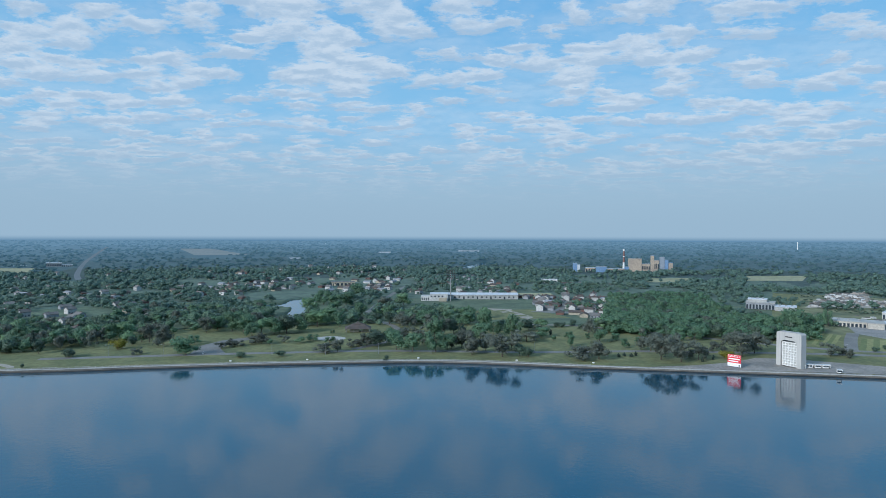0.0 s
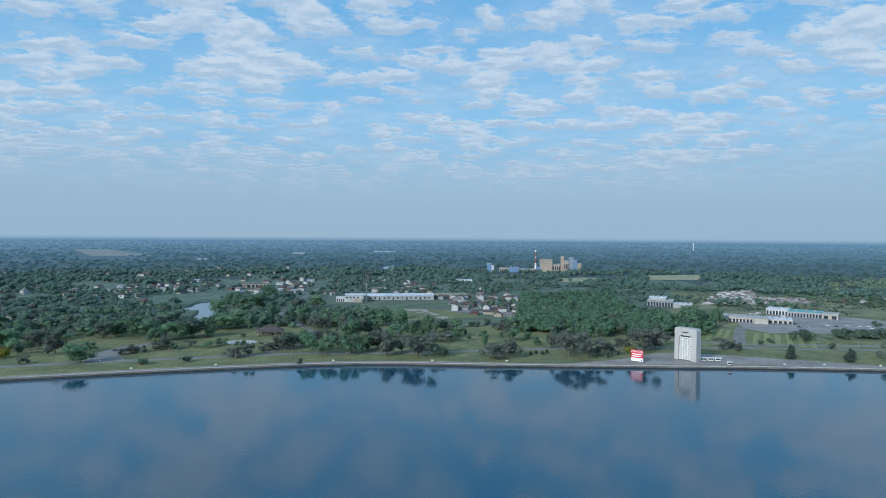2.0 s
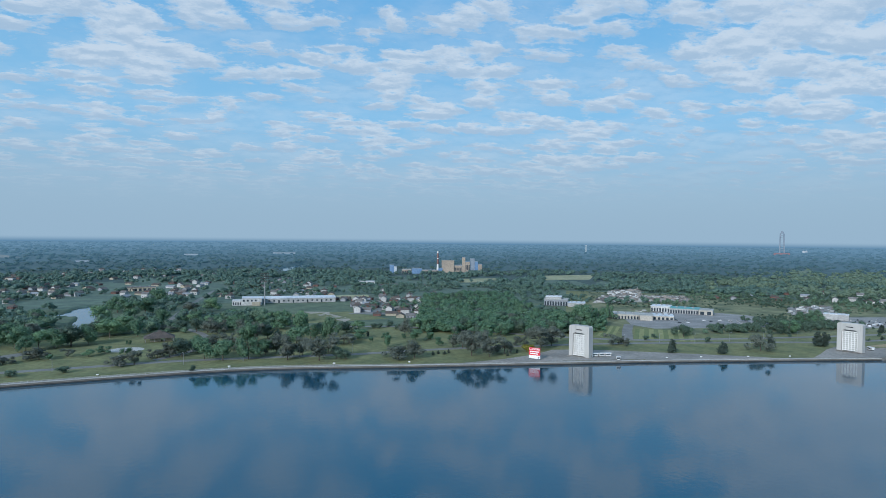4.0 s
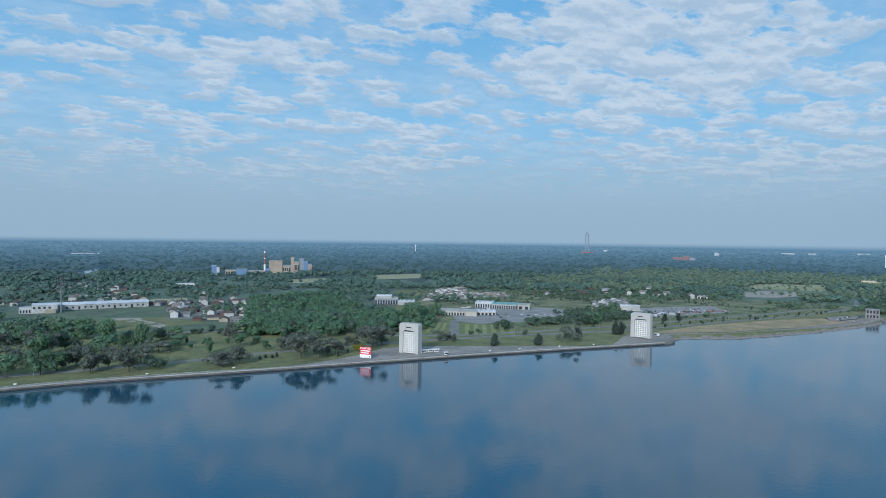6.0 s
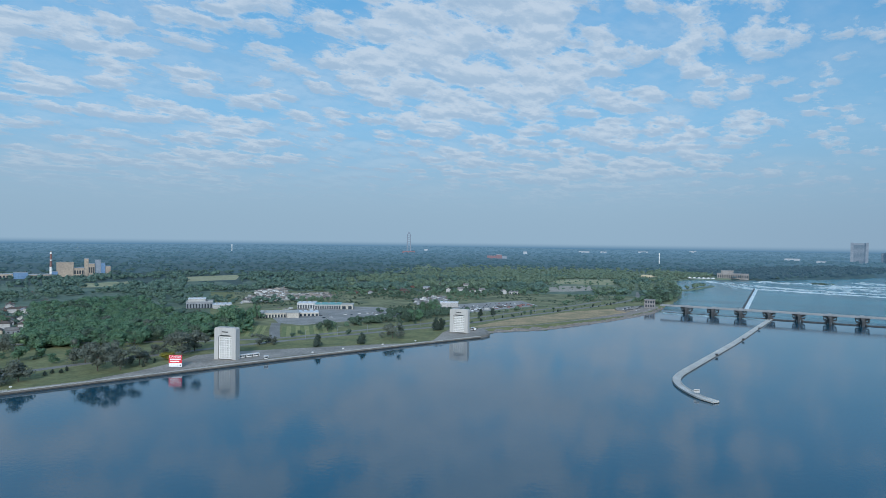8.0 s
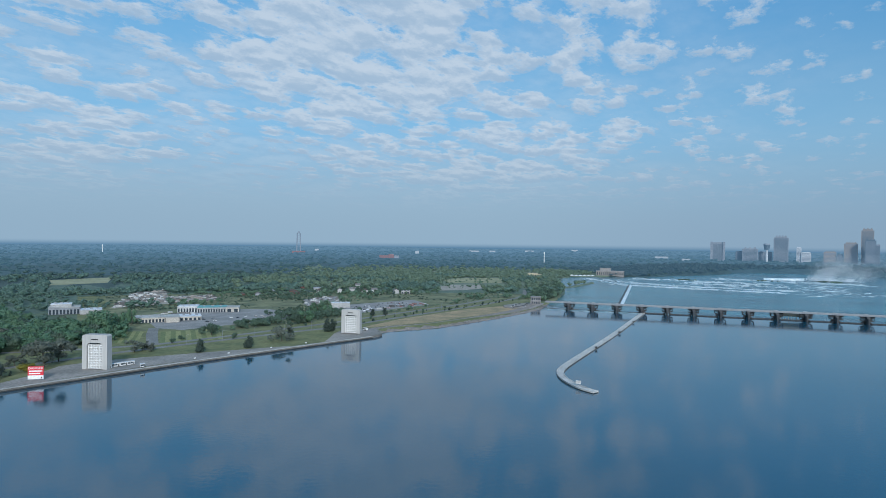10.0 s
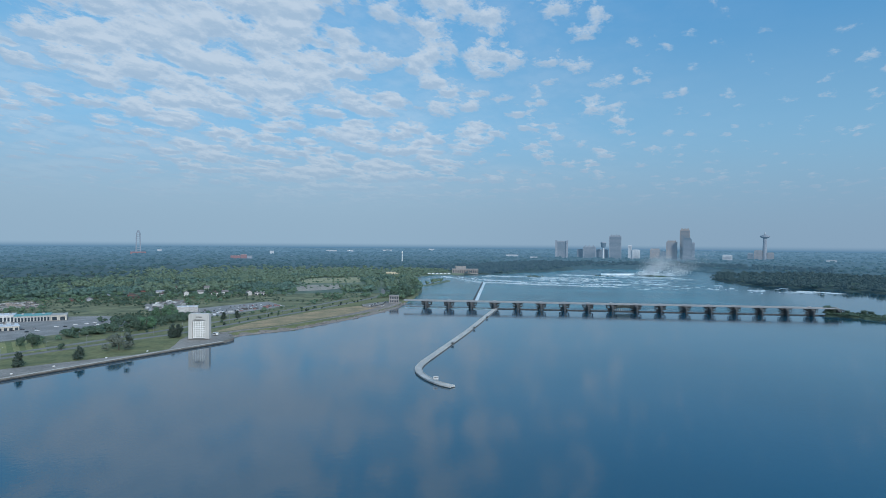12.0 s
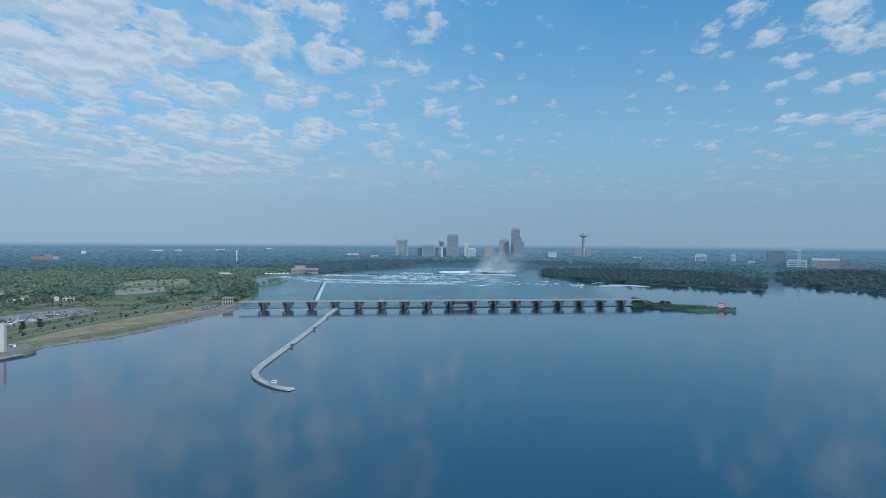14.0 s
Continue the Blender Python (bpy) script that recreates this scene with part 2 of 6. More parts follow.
M["wood_leaf"] = leafy("deep_green_leaves", (0.096, 0.182, 0.106), (0.070, 0.142, 0.086), 0.12, 0.22)
M["pine"] = leafy("pine_needles", (0.132, 0.155, 0.122), (0.100, 0.122, 0.100), 0.14, 0.25)
M["cone"] = leafy("spruce_needles", (0.058, 0.086, 0.064), (0.036, 0.058, 0.045))
M["bush"] = leafy("dark_leaves", (0.094, 0.148, 0.100), (0.068, 0.114, 0.080), 0.14, 0.25)
M["yellow"] = leafy("yellow_leaves", (0.26, 0.24, 0.03), (0.17, 0.18, 0.03))
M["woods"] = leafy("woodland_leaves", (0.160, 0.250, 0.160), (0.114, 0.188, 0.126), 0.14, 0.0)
# inland leaf and ground colours are shifted to blue as painted haze
M["inland_woods"] = leafy("hazy_inland_woodland", (0.142, 0.228, 0.168), (0.098, 0.168, 0.132), 0.14, 0.0)
M["town_woods"] = leafy("hazy_town_woodland", (0.130, 0.208, 0.168), (0.090, 0.154, 0.130), 0.14, 0.0)
M["outer_woods"] = leafy("hazy_outer_woodland", (0.132, 0.215, 0.172), (0.094, 0.164, 0.138), 0.14, 0.0)
M["hazy_inland_ground"] = material("hazy_inland_ground", (0.115, 0.165, 0.120), (0.075, 0.118, 0.092), 0.02, 0.95, fine=0.1)
# lighter woodland green: sun through the clouds is put into the leaf colour
M["sunlit_woods"] = leafy("sunlit_woodland", (0.190, 0.262, 0.180), (0.146, 0.212, 0.152), 0.10, 0.0)
# the distance, in belts: more and more haze painted as emission, over fading base colours
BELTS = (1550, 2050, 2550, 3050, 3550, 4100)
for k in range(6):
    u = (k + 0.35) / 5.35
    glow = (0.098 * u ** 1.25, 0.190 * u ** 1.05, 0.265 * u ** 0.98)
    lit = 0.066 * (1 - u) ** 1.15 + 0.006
    M["belt_woods_%d" % k] = far_material("hazy_far_woodland", (lit, lit * 1.6, lit * 1.2), (lit * 0.72, lit * 1.22, lit * 0.96), glow)
    # the ground's light and dark noise paints lit treetops and shaded gaps
    M["belt_ground_%d" % k] = far_material("hazy_canopy_ground", (lit * 0.76, lit * 1.22, lit * 0.95), (lit * 0.26, lit * 0.46, lit * 0.38), glow, 0.05)
M["light_meadow"] = material("light_meadow", (0.165, 0.205, 0.135), (0.120, 0.160, 0.115), 0.02, 0.95, fine=0.1)
# nearer part of the sunlit patch, with the sunlight painted into the leaves
M["leaf_sunlit"] = leafy("sunlit_leaves", (0.180, 0.250, 0.168), (0.136, 0.200, 0.142), 0.12, 0.0)
M["undergrowth"] = material("undergrowth", (0.115, 0.158, 0.095), (0.070, 0.105, 0.070), 0.03, 0.95, fine=0.2)
M["scrub"] = material("rough_meadow", (0.200, 0.205, 0.108), (0.088, 0.112, 0.060), 0.028, 0.95, fine=0.11)
M["lawn_dark"] = material("mown_stripe", (0.15, 0.18, 0.07), (0.12, 0.155, 0.06), 0.03, 0.95, fine=0.3)
M["lawn_pale"] = material("pale_mown_stripe", (0.25, 0.26, 0.11), (0.21, 0.225, 0.095), 0.03, 0.95, fine=0.3)
# woods across the water: their blue emission is painted haze
M["shore_leaf"] = far_material("hazy_shore_woodland", (0.040, 0.062, 0.052), (0.028, 0.046, 0.042), (0.014, 0.031, 0.044))
M["falls_leaf"] = far_material("hazy_falls_woodland", (0.036, 0.056, 0.050), (0.026, 0.042, 0.040), (0.030, 0.064, 0.096))
M["gate_concrete"] = streaked("gate_concrete", (0.47, 0.462, 0.44), (0.37, 0.362, 0.345))
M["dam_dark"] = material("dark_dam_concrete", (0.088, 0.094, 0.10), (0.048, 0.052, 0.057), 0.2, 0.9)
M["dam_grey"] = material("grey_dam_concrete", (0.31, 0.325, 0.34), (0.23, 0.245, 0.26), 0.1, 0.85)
M["pink_stone"] = material("pinkish_stone", (0.33, 0.315, 0.31), (0.26, 0.25, 0.245), 0.15, 0.85)
M["pale_stone"] = material("pale_grey_stone", (0.29, 0.275, 0.27), (0.21, 0.20, 0.20), 0.15, 0.85)
M["red_far"] = material("red_steel", (0.25, 0.135, 0.12), (0.20, 0.115, 0.105), 0.1, 0.7)
M["tower_stone"] = material("tower_stone", (0.27, 0.285, 0.31), (0.22, 0.235, 0.26), 0.02, 0.7)
M["tower_tan"] = material("tan_tower_stone", (0.31, 0.275, 0.245), (0.26, 0.23, 0.21), 0.02, 0.75)
M["tower_glass"] = material("tower_glass", (0.14, 0.18, 0.22), (0.11, 0.15, 0.185), 0.02, 0.3)
# skyline walls and glass, with blue haze painted in as emission
M["sky_stone"] = material("hazy_skyline_stone", (0.20, 0.21, 0.23), (0.16, 0.17, 0.19), 0.02, 0.7, haze_glow=(0.045, 0.078, 0.112))
M["sky_tan"] = material("hazy_skyline_tan_stone", (0.24, 0.205, 0.18), (0.19, 0.165, 0.15), 0.02, 0.75, haze_glow=(0.045, 0.072, 0.100))
# factory walls, with a thin painted haze as emission
M["hazy_factory_tan"] = material("hazy_factory_tan", (0.36, 0.285, 0.205), (0.28, 0.225, 0.17), 0.03, 0.75, haze_glow=(0.018, 0.030, 0.042))
M["sky_red"] = material("hazy_red_cladding", (0.19, 0.085, 0.08), (0.15, 0.075, 0.072), 0.1, 0.7, haze_glow=(0.045, 0.062, 0.085))
M["sky_glass"] = material("hazy_skyline_glass", (0.085, 0.11, 0.135), (0.065, 0.09, 0.11), 0.02, 0.4, haze_glow=(0.040, 0.075, 0.110))
M["sky_pale"] = material("hazy_pale_wall", (0.34, 0.35, 0.36), (0.28, 0.29, 0.30), 0.02, 0.6, haze_glow=(0.045, 0.080, 0.115))
M["sky_white"] = material("hazy_skyline_white", (0.48, 0.49, 0.50), (0.40, 0.41, 0.42), 0.02, 0.6, haze_glow=(0.040, 0.070, 0.100))
M["brick_red"] = material("red_brick", (0.17, 0.095, 0.08), (0.13, 0.075, 0.065), 0.05, 0.9)
M["spray"] = material("spray_drops", (0.86, 0.89, 0.91), (0.80, 0.84, 0.87), 0.02, 0.9)
M["churned"] = material("churned_water", (0.42, 0.54, 0.58), (0.14, 0.26, 0.31), 0.25, 0.4, fine=0.9)
M["foam"] = material("white_water", (0.74, 0.79, 0.81), (0.40, 0.52, 0.57), 0.09, 0.6, fine=0.5)


def water_material(name, colour, rough, ripple, foam=0.0):
    m = bpy.data.materials.new(name)
    m.use_nodes = True
    w = Nodes(m.node_tree)
    pos = w.n("ShaderNodeTexCoord").outputs["Object"]
    big = w.noise(pos, 0.006, 3.0)
    small = w.noise(pos, 0.35, 3.0)
    b = w.n("ShaderNodeBsdfPrincipled", ins={"Roughness": w.ramp(big, 0.35, 0.7, rough, rough * 2.2), "IOR": 1.62, "Specular Tint": (0.82, 0.95, 1.0, 1.0)})
    c = w.mix(w.ramp(w.noise(pos, 0.004, 2.0), 0.3, 0.7), colour, tuple(x * 1.25 for x in colour))
    if foam:
        sep = w.n("ShaderNodeSeparateXYZ", ins={0: pos}).outputs
        st = w.n("ShaderNodeMapping", ins={"Vector": pos, "Rotation": (0, 0, radians(-12)), "Scale": (0.075, 0.013, 1.0)}).outputs[0]
        fo = w.noise(st, 1.0, 7.0, 0.62)
        amount = w.ramp(sep[0], 1250.0, 2000.0, -0.16, 0.0)
        fm = w.ramp(w.math("ADD", fo, amount), 0.57, 0.76)
        swirl = w.ramp(w.noise(w.n("ShaderNodeMapping", ins={"Vector": pos, "Rotation": (0, 0, radians(-8)), "Scale": (0.022, 0.006, 1.0)}).outputs[0], 1.0, 5.0, 0.6), 0.34, 0.66)
        c = w.mix(swirl, tuple(x * 0.6 for x in colour), tuple(x * 1.7 for x in colour))
        small = w.math("ADD", small, w.math("MULTIPLY", w.noise(w.vmath("MULTIPLY", pos, (0.12, 0.045, 1.0)), 1.0, 4.0, 0.6), 3.0))
        c = w.mix(w.math("MULTIPLY", fm, foam), c, (0.75, 0.80, 0.82))
        # the current dies down towards the open water upstream of the island
        calm = w.ramp(sep[1], -90.0, -330.0)
        c = w.mix(calm, c, (0.012, 0.056, 0.092))
        b.inputs["Roughness"].default_value = 0.05
        w.tree.links.new(w.ramp(sep[1], -90.0, -330.0, rough * 1.4, 0.05), b.inputs["Roughness"])
        ripple = w.ramp(sep[1], -90.0, -330.0, ripple, 0.02)
    w.tree.links.new(c, b.inputs["Base Color"])
    bp = w.n("ShaderNodeBump", ins={"Strength": ripple, "Distance": 1.1 if foam else 0.12, "Height": small})
    w.tree.links.new(bp.outputs[0], b.inputs["Normal"])
    w.n("ShaderNodeOutputMaterial", ins={"Surface": b.outputs[0]})
    return m


M["pool"] = water_material("still_river_water", (0.012, 0.056, 0.092), 0.05, 0.24)
M["river"] = water_material("running_river_water", (0.030, 0.112, 0.132), 0.14, 0.5, foam=1.0)

# ---- building helpers ----


def mesh_of(name, bm):
    me = bpy.data.meshes.new(name)
    bm.to_mesh(me)
    bm.free()
    return me


def part(name, bm, mat, parent, label=""):
    ob = new(name, mesh_of(name, bm) if isinstance(bm, bmesh.types.BMesh) else bm)
    ob.data.materials.clear() if ob.data.users == 1 else None
    if not ob.data.materials:
        ob.data.materials.append(mat)
    ob.parent = parent
    return tagged(ob, label)


def thing(name, m, label, category, group="", kind=""):
    ob = new(name)
    ob.empty_display_size = 0.5
    ob.matrix_world = m
    return tagged(ob, label, category, group, kind)


def solid(name, bm, mat, label, category="", kind="structure", group=""):
    ob = new(name, mesh_of(name, bm))
    ob.data.materials.append(mat)
    return tagged(ob, label, category, group, kind)


def box(bm, x0, x1, y0, y1, z0, z1, bevel=0.0, taper=0.0):
    r = bmesh.ops.create_cube(bm, size=1.0)
    vs = r["verts"]
    for v in vs:
        top = v.co.z > 0
        k = taper if top else 0.0
        v.co = Vector((x0 + k if v.co.x < 0 else x1 - k, y0 + k if v.co.y < 0 else y1 - k, z1 if top else z0))
    if bevel:
        es = list({e for v in vs for e in v.link_edges})
        bmesh.ops.bevel(bm, geom=es, offset=bevel, segments=1, affect="EDGES")
    return bm


def boxes(*specs, bevel=0.0):
    bm = bmesh.new()
    for s in specs:
        box(bm, *s, bevel=bevel)
    return bm


def tube(bm, x, y, z0, z1, r0, r1=None, n=12):
    m = Matrix.Translation((x, y, (z0 + z1) / 2))
    bmesh.ops.create_cone(bm, cap_ends=True, segments=n, radius1=r0, radius2=r0 if r1 is None else r1, depth=z1 - z0, matrix=m)
    return bm


def rod(bm, a, b, r, n=5):
    a, b = Vector(a), Vector(b)
    m = Matrix.Translation((a + b) / 2) @ (b - a).to_track_quat("Z", "Y").to_matrix().to_4x4()
    bmesh.ops.create_cone(bm, cap_ends=True, segments=n, radius1=r, radius2=r, depth=(b - a).length, matrix=m)
    return bm


def prism(pts, z0, z1):
    """An upright prism over a polygon."""
    bm = bmesh.new()
    lo = [bm.verts.new((x, y, z0)) for x, y in pts]
    hi = [bm.verts.new((x, y, z1)) for x, y in pts]
    n = len(pts)
    bm.faces.new(hi)
    bm.faces.new(lo[::-1])
    for i in range(n):
        bm.faces.new((lo[i], lo[(i + 1) % n], hi[(i + 1) % n], hi[i]))
    bmesh.ops.recalc_face_normals(bm, faces=bm.faces)
    return bm


def at(x, y, z, az=0.0):
    """A pose whose local -Y faces the compass way az + 180, so that az 0 looks towards -Y."""
    return pose(x, y, z, 0, 0, -az)


# ---- the lie of the land ----
RIVER = [(-5400, -300), (-1600, 330), (-700, 420), (-331, 458), (-229, 474), (-118, 490), (0, 498), (116, 479), (221, 463),
         (325, 447), (391, 434), (437, 425), (488, 414), (529, 405), (549, 408), (566, 423), (595, 414), (644, 391), (774, 373),
         (895, 369), (945, 376), (990, 385), (1074, 400), (1202, 431), (1320, 470), (1444, 518), (1560, 570), (1700, 640),
         (1880, 640), (1925, 575), (2022, 454), (2357, 310), (2620, 230), (2740, 60), (2640, -250), (2400, -640), (2020, -966),
         (1717, -841), (1571, -851), (1391, -895), (1000, -1050), (400, -1150), (-1000, -1100), (-5400, -1100)]
CREEK = [(-430, 905), (-330, 908), (-240, 912), (-240, 985), (-222, 1008), (-206, 985), (-199, 925), (-181, 770), (-188, 745), (-202, 800), (-213, 880), (-265, 888), (-307, 890), (-420, 886)]
CREEK_FAR = [(48, 1905), (88, 1936), (150, 2120), (205, 2430), (170, 2430), (100, 2190)]
GOAT = [(2037, -201), (1798, -259), (1634, -455), (1465, -628), (1472, -676), (1787, -824), (2100, -800), (2340, -500), (2230, -250)]
ISLET = [(1034, -262), (1022, -300), (985, -345), (980, -409), (1004, -416), (1042, -352), (1072, -292), (1066, -262)]
SPIT = [(1395, 488), (1609, 492), (1660, 520), (1609, 512), (1400, 502)]


def inside(poly, x, y):
    x, y = np.asarray(x, float), np.asarray(y, float)
    res = np.zeros(x.shape, bool)
    n = len(poly)
    for i in range(n):
        (x0, y0), (x1, y1) = poly[i], poly[(i + 1) % n]
        if y0 == y1:
            continue
        c = ((y0 > y) != (y1 > y)) & (x < (x1 - x0) * (y - y0) / (y1 - y0) + x0)
        res ^= c
    return res


def near_edge(poly, x, y):
    """Distance to the outline of a polygon."""
    x, y = np.asarray(x, float), np.asarray(y, float)
    best = np.full(x.shape, 1e9)
    n = len(poly)
    for i in range(n):
        (x0, y0), (x1, y1) = poly[i], poly[(i + 1) % n]
        dx, dy = x1 - x0, y1 - y0
        t = np.clip(((x - x0) * dx + (y - y0) * dy) / (dx * dx + dy * dy), 0, 1)
        best = np.minimum(best, np.hypot(x - x0 - t * dx, y - y0 - t * dy))
    return best


def is_water(x, y):
    w = inside(RIVER, x, y) & ~inside(GOAT, x, y) & ~inside(ISLET, x, y) & ~inside(SPIT, x, y)
    return w | inside(CREEK, x, y) | inside(CREEK_FAR, x, y)


def land_z(x, y):
    """Height of dry land: flat by the river, raised far off to fit the camera's view of the horizon."""
    x, y = np.asarray(x, float), np.asarray(y, float)
    r = np.hypot(x, y)
    u = np.clip((r - 1900) / 3000, 0, 1.05)
    return 3.0 + 59.0 * u ** 1.3 + 0.5 * np.sin(x / 61.0) * np.sin(y / 83.0) + u * 4.0 * np.sin(x / 410.0 + 1.0) * np.cos(y / 350.0)


def signed_shore(x, y):
    """Distance to the nearest water's edge, positive on land."""
    d = np.minimum(near_edge(RIVER, x, y), near_edge(CREEK, x, y))
    for p in (GOAT, ISLET, SPIT, CREEK_FAR):
        d = np.minimum(d, near_edge(p, x, y))
    return np.where(is_water(x, y), -d, d)


def sheet(name, verts, faces, mat, label, category="", kind="structure", smooth=True):
    me = bpy.data.meshes.new(name)
    me.from_pydata(verts, [], faces)
    me.materials.append(mat)
    if smooth:
        me.shade_smooth()
    ob = new(name, me)
    return tagged(ob, label, category, "", kind)


def build_ground():
    az = np.radians(np.concatenate([np.arange(-44, 130, 0.33), np.arange(130, 316, 3.0)]))
    ra = np.concatenate([[5, 200, 330], np.arange(380, 700, 4.5), np.arange(700, 1100, 14), np.arange(1100, 2200, 30), np.arange(2200, 4960, 90)])
    A, R = np.meshgrid(az, ra)
    X, Y = R * np.sin(A), R * np.cos(A)
    s = signed_shore(X, Y)
    z = np.where(s > 0, land_z(X, Y), -5.0)
    blend = np.clip((s + 1.0) / 3.0, 0, 1)
    z = -5.0 + (land_z(X, Y) + 5.0) * blend
    n, m = X.shape
    verts = np.stack([X.ravel(), Y.ravel(), z.ravel()], 1).tolist()
    i = np.arange(n * m).reshape(n, m)
    j = np.roll(i, -1, 1)
    faces = np.stack([i[:-1].ravel(), i[1:].ravel(), j[1:].ravel(), j[:-1].ravel()], 1).tolist()
    ob = sheet("ground", verts, faces, M["grass"], "mown and rough green grass over flat land", "ground")
    for name in ["undergrowth", "scrub", "hazy_inland_ground", "light_meadow"] + ["belt_ground_%d" % k for k in range(6)]:
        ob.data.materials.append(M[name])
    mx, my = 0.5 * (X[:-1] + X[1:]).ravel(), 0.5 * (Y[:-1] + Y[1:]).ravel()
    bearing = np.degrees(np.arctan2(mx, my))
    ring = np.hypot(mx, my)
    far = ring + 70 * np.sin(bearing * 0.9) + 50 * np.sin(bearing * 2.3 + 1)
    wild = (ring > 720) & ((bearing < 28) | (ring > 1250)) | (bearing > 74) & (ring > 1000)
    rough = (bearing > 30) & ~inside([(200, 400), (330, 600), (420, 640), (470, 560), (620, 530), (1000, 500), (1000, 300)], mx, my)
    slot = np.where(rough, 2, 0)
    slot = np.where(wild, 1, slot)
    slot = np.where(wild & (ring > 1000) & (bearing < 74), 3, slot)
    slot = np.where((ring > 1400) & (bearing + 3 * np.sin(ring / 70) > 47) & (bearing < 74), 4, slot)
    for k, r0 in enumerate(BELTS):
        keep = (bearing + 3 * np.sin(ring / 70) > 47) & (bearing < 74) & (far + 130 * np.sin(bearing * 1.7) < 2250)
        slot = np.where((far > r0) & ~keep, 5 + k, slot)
    ob.data.polygons.foreach_set("material_index", slot.astype(np.int32))


build_ground()


def flat_poly(name, pts, z, mat, label, category="", lift=None, kind="structure"):
    """A thin slab of paving, field or water; with lift it follows the land."""
    bm = bmesh.new()
    f = bm.faces.new([bm.verts.new((x, y, z)) for x, y in pts])
    if f.normal.z < 0 or f.calc_area() and sum((pts[i][0] * pts[(i + 1) % len(pts)][1] - pts[(i + 1) % len(pts)][0] * pts[i][1]) for i in range(len(pts))) < 0:
        f.normal_flip()
    if lift is not None:
        bmesh.ops.triangulate(bm, faces=bm.faces[:])
        for _ in range(3):
            long = [e for e in bm.edges if e.calc_length() > 25]
            if long:
                bmesh.ops.subdivide_edges(bm, edges=long, cuts=1)
                bmesh.ops.triangulate(bm, faces=bm.faces[:])
        for v in bm.verts:
            v.co.z = float(land_z(v.co.x, v.co.y)) + lift
    return solid(name, bm, mat, label, category, kind)


# still pool above the dam, and the faster river below it
flat_poly("water_pool", [(-5000, -1300), (2900, -1300), (2900, 1200), (900, 1200), (150, 2400), (20, 2400), (-400, 1100), (-5000, 1100)], 0.8,
          M["pool"], "still blue river water mirroring sky and bank", "water")
BELOW = [(1010, 430), (944, 330), (965, 222), (1004, 40), (1062, -282), (1040, -345), (1000, -412), (1300, -560), (1470, -700), (1790, -900),
         (2100, -1000), (2700, -1000), (2900, 300), (2100, 800), (1300, 700)]
flat_poly("water_rapids", BELOW, 0.86, M["river"], "teal running river with white rapids below the dam", "water")


def ribbon(name, line, offs, zs, mat, label, category, kind="structure"):
    """A long solid with one cross section swept along a line; offs are metres to the left of the line."""
    bm = bmesh.new()
    rings = []
    n = len(line)
    for i, p in enumerate(line):
        a, b = Vector(line[max(i - 1, 0)]), Vector(line[min(i + 1, n - 1)])
        t = (b - a).normalized()
        nrm = Vector((-t.y, t.x))
        rings.append([bm.verts.new((p[0] + nrm.x * o, p[1] + nrm.y * o, z)) for o, z in zip(offs, zs)])
    k = len(offs)
    for r0, r1 in zip(rings, rings[1:]):
        for i in range(k):
            bm.faces.new((r0[i], r0[(i + 1) % k], r1[(i + 1) % k], r1[i]))
    bm.faces.new(rings[0])
    bm.faces.new(rings[-1][::-1])
    bmesh.ops.recalc_face_normals(bm, faces=bm.faces)
    return solid(name, bm, mat, label, category, kind)


def smooth_line(pts, step=8.0):
    """Points along a line rounded through the given corners."""
    out = []
    n = len(pts)
    for i in range(n - 1):
        p0, p1, p2, p3 = (Vector(pts[max(i - 1, 0)]), Vector(pts[i]), Vector(pts[i + 1]), Vector(pts[min(i + 2, n - 1)]))
        k = max(2, int((p2 - p1).length / step))
        for j in range(k):
            t = j / k
            out.append(0.5 * ((2 * p1) + (p2 - p0) * t + (2 * p0 - 5 * p1 + 4 * p2 - p3) * t * t + (3 * p1 - p0 - 3 * p2 + p3) * t ** 3))
    out.append(Vector(pts[-1]))
    return [(v.x, v.y) for v in out]


WALL_LINE = [(-1600, 330), (-700, 420), (-331, 458), (-229, 474), (-118, 490), (0, 498), (116, 479), (221, 463), (325, 447), (391, 434),
             (437, 425), (488, 414), (529, 405)]
ribbon("seawall", smooth_line(WALL_LINE, 12), (-0.6, -0.4, 1.2, 1.2), (-4.0, 2.6, 2.6, -4.0), M["concrete_dark"], "stained grey stone seawall along the river", "seawall")
ribbon("seawall_foot", smooth_line(WALL_LINE, 12), (-1.0, -0.8, 0.2, 0.2), (-4.0, 1.5, 1.5, -4.0), M["stone_wet"], "dark wet foot of the seawall at the water line", "seawall")
ribbon("seawall_cap", smooth_line(WALL_LINE, 12), (-0.7, -0.7, 0.9, 0.9), (2.6, 3.05, 3.05, 2.6), M["concrete"], "pale concrete coping on the seawall", "kerb")
ribbon("riverside_path", smooth_line(WALL_LINE, 12), (0.9, 0.9, 2.6, 2.6), (2.2, 3.0, 3.25, 2.5), M["apron"], "narrow paved path along the river edge", "path")
BANK_LINE = [(529, 405), (549, 408), (566, 423), (595, 414), (644, 391), (774, 373), (895, 369), (945, 376), (985, 384)]
ribbon("quay_end", smooth_line(BANK_LINE[:3], 6), (-0.6, -0.4, 3.0, 3.0), (-4.0, 3.2, 3.2, -4.0), M["concrete_dark"], "end of the dark stone quay", "seawall")
ribbon("rocky_bank", smooth_line(BANK_LINE[2:], 8), (-6.0, -1.0, 21.0, 21.0), (-2.0, 1.6, 3.7, -4.0), M["rock"], "low grey bank of broken rock", "bank")

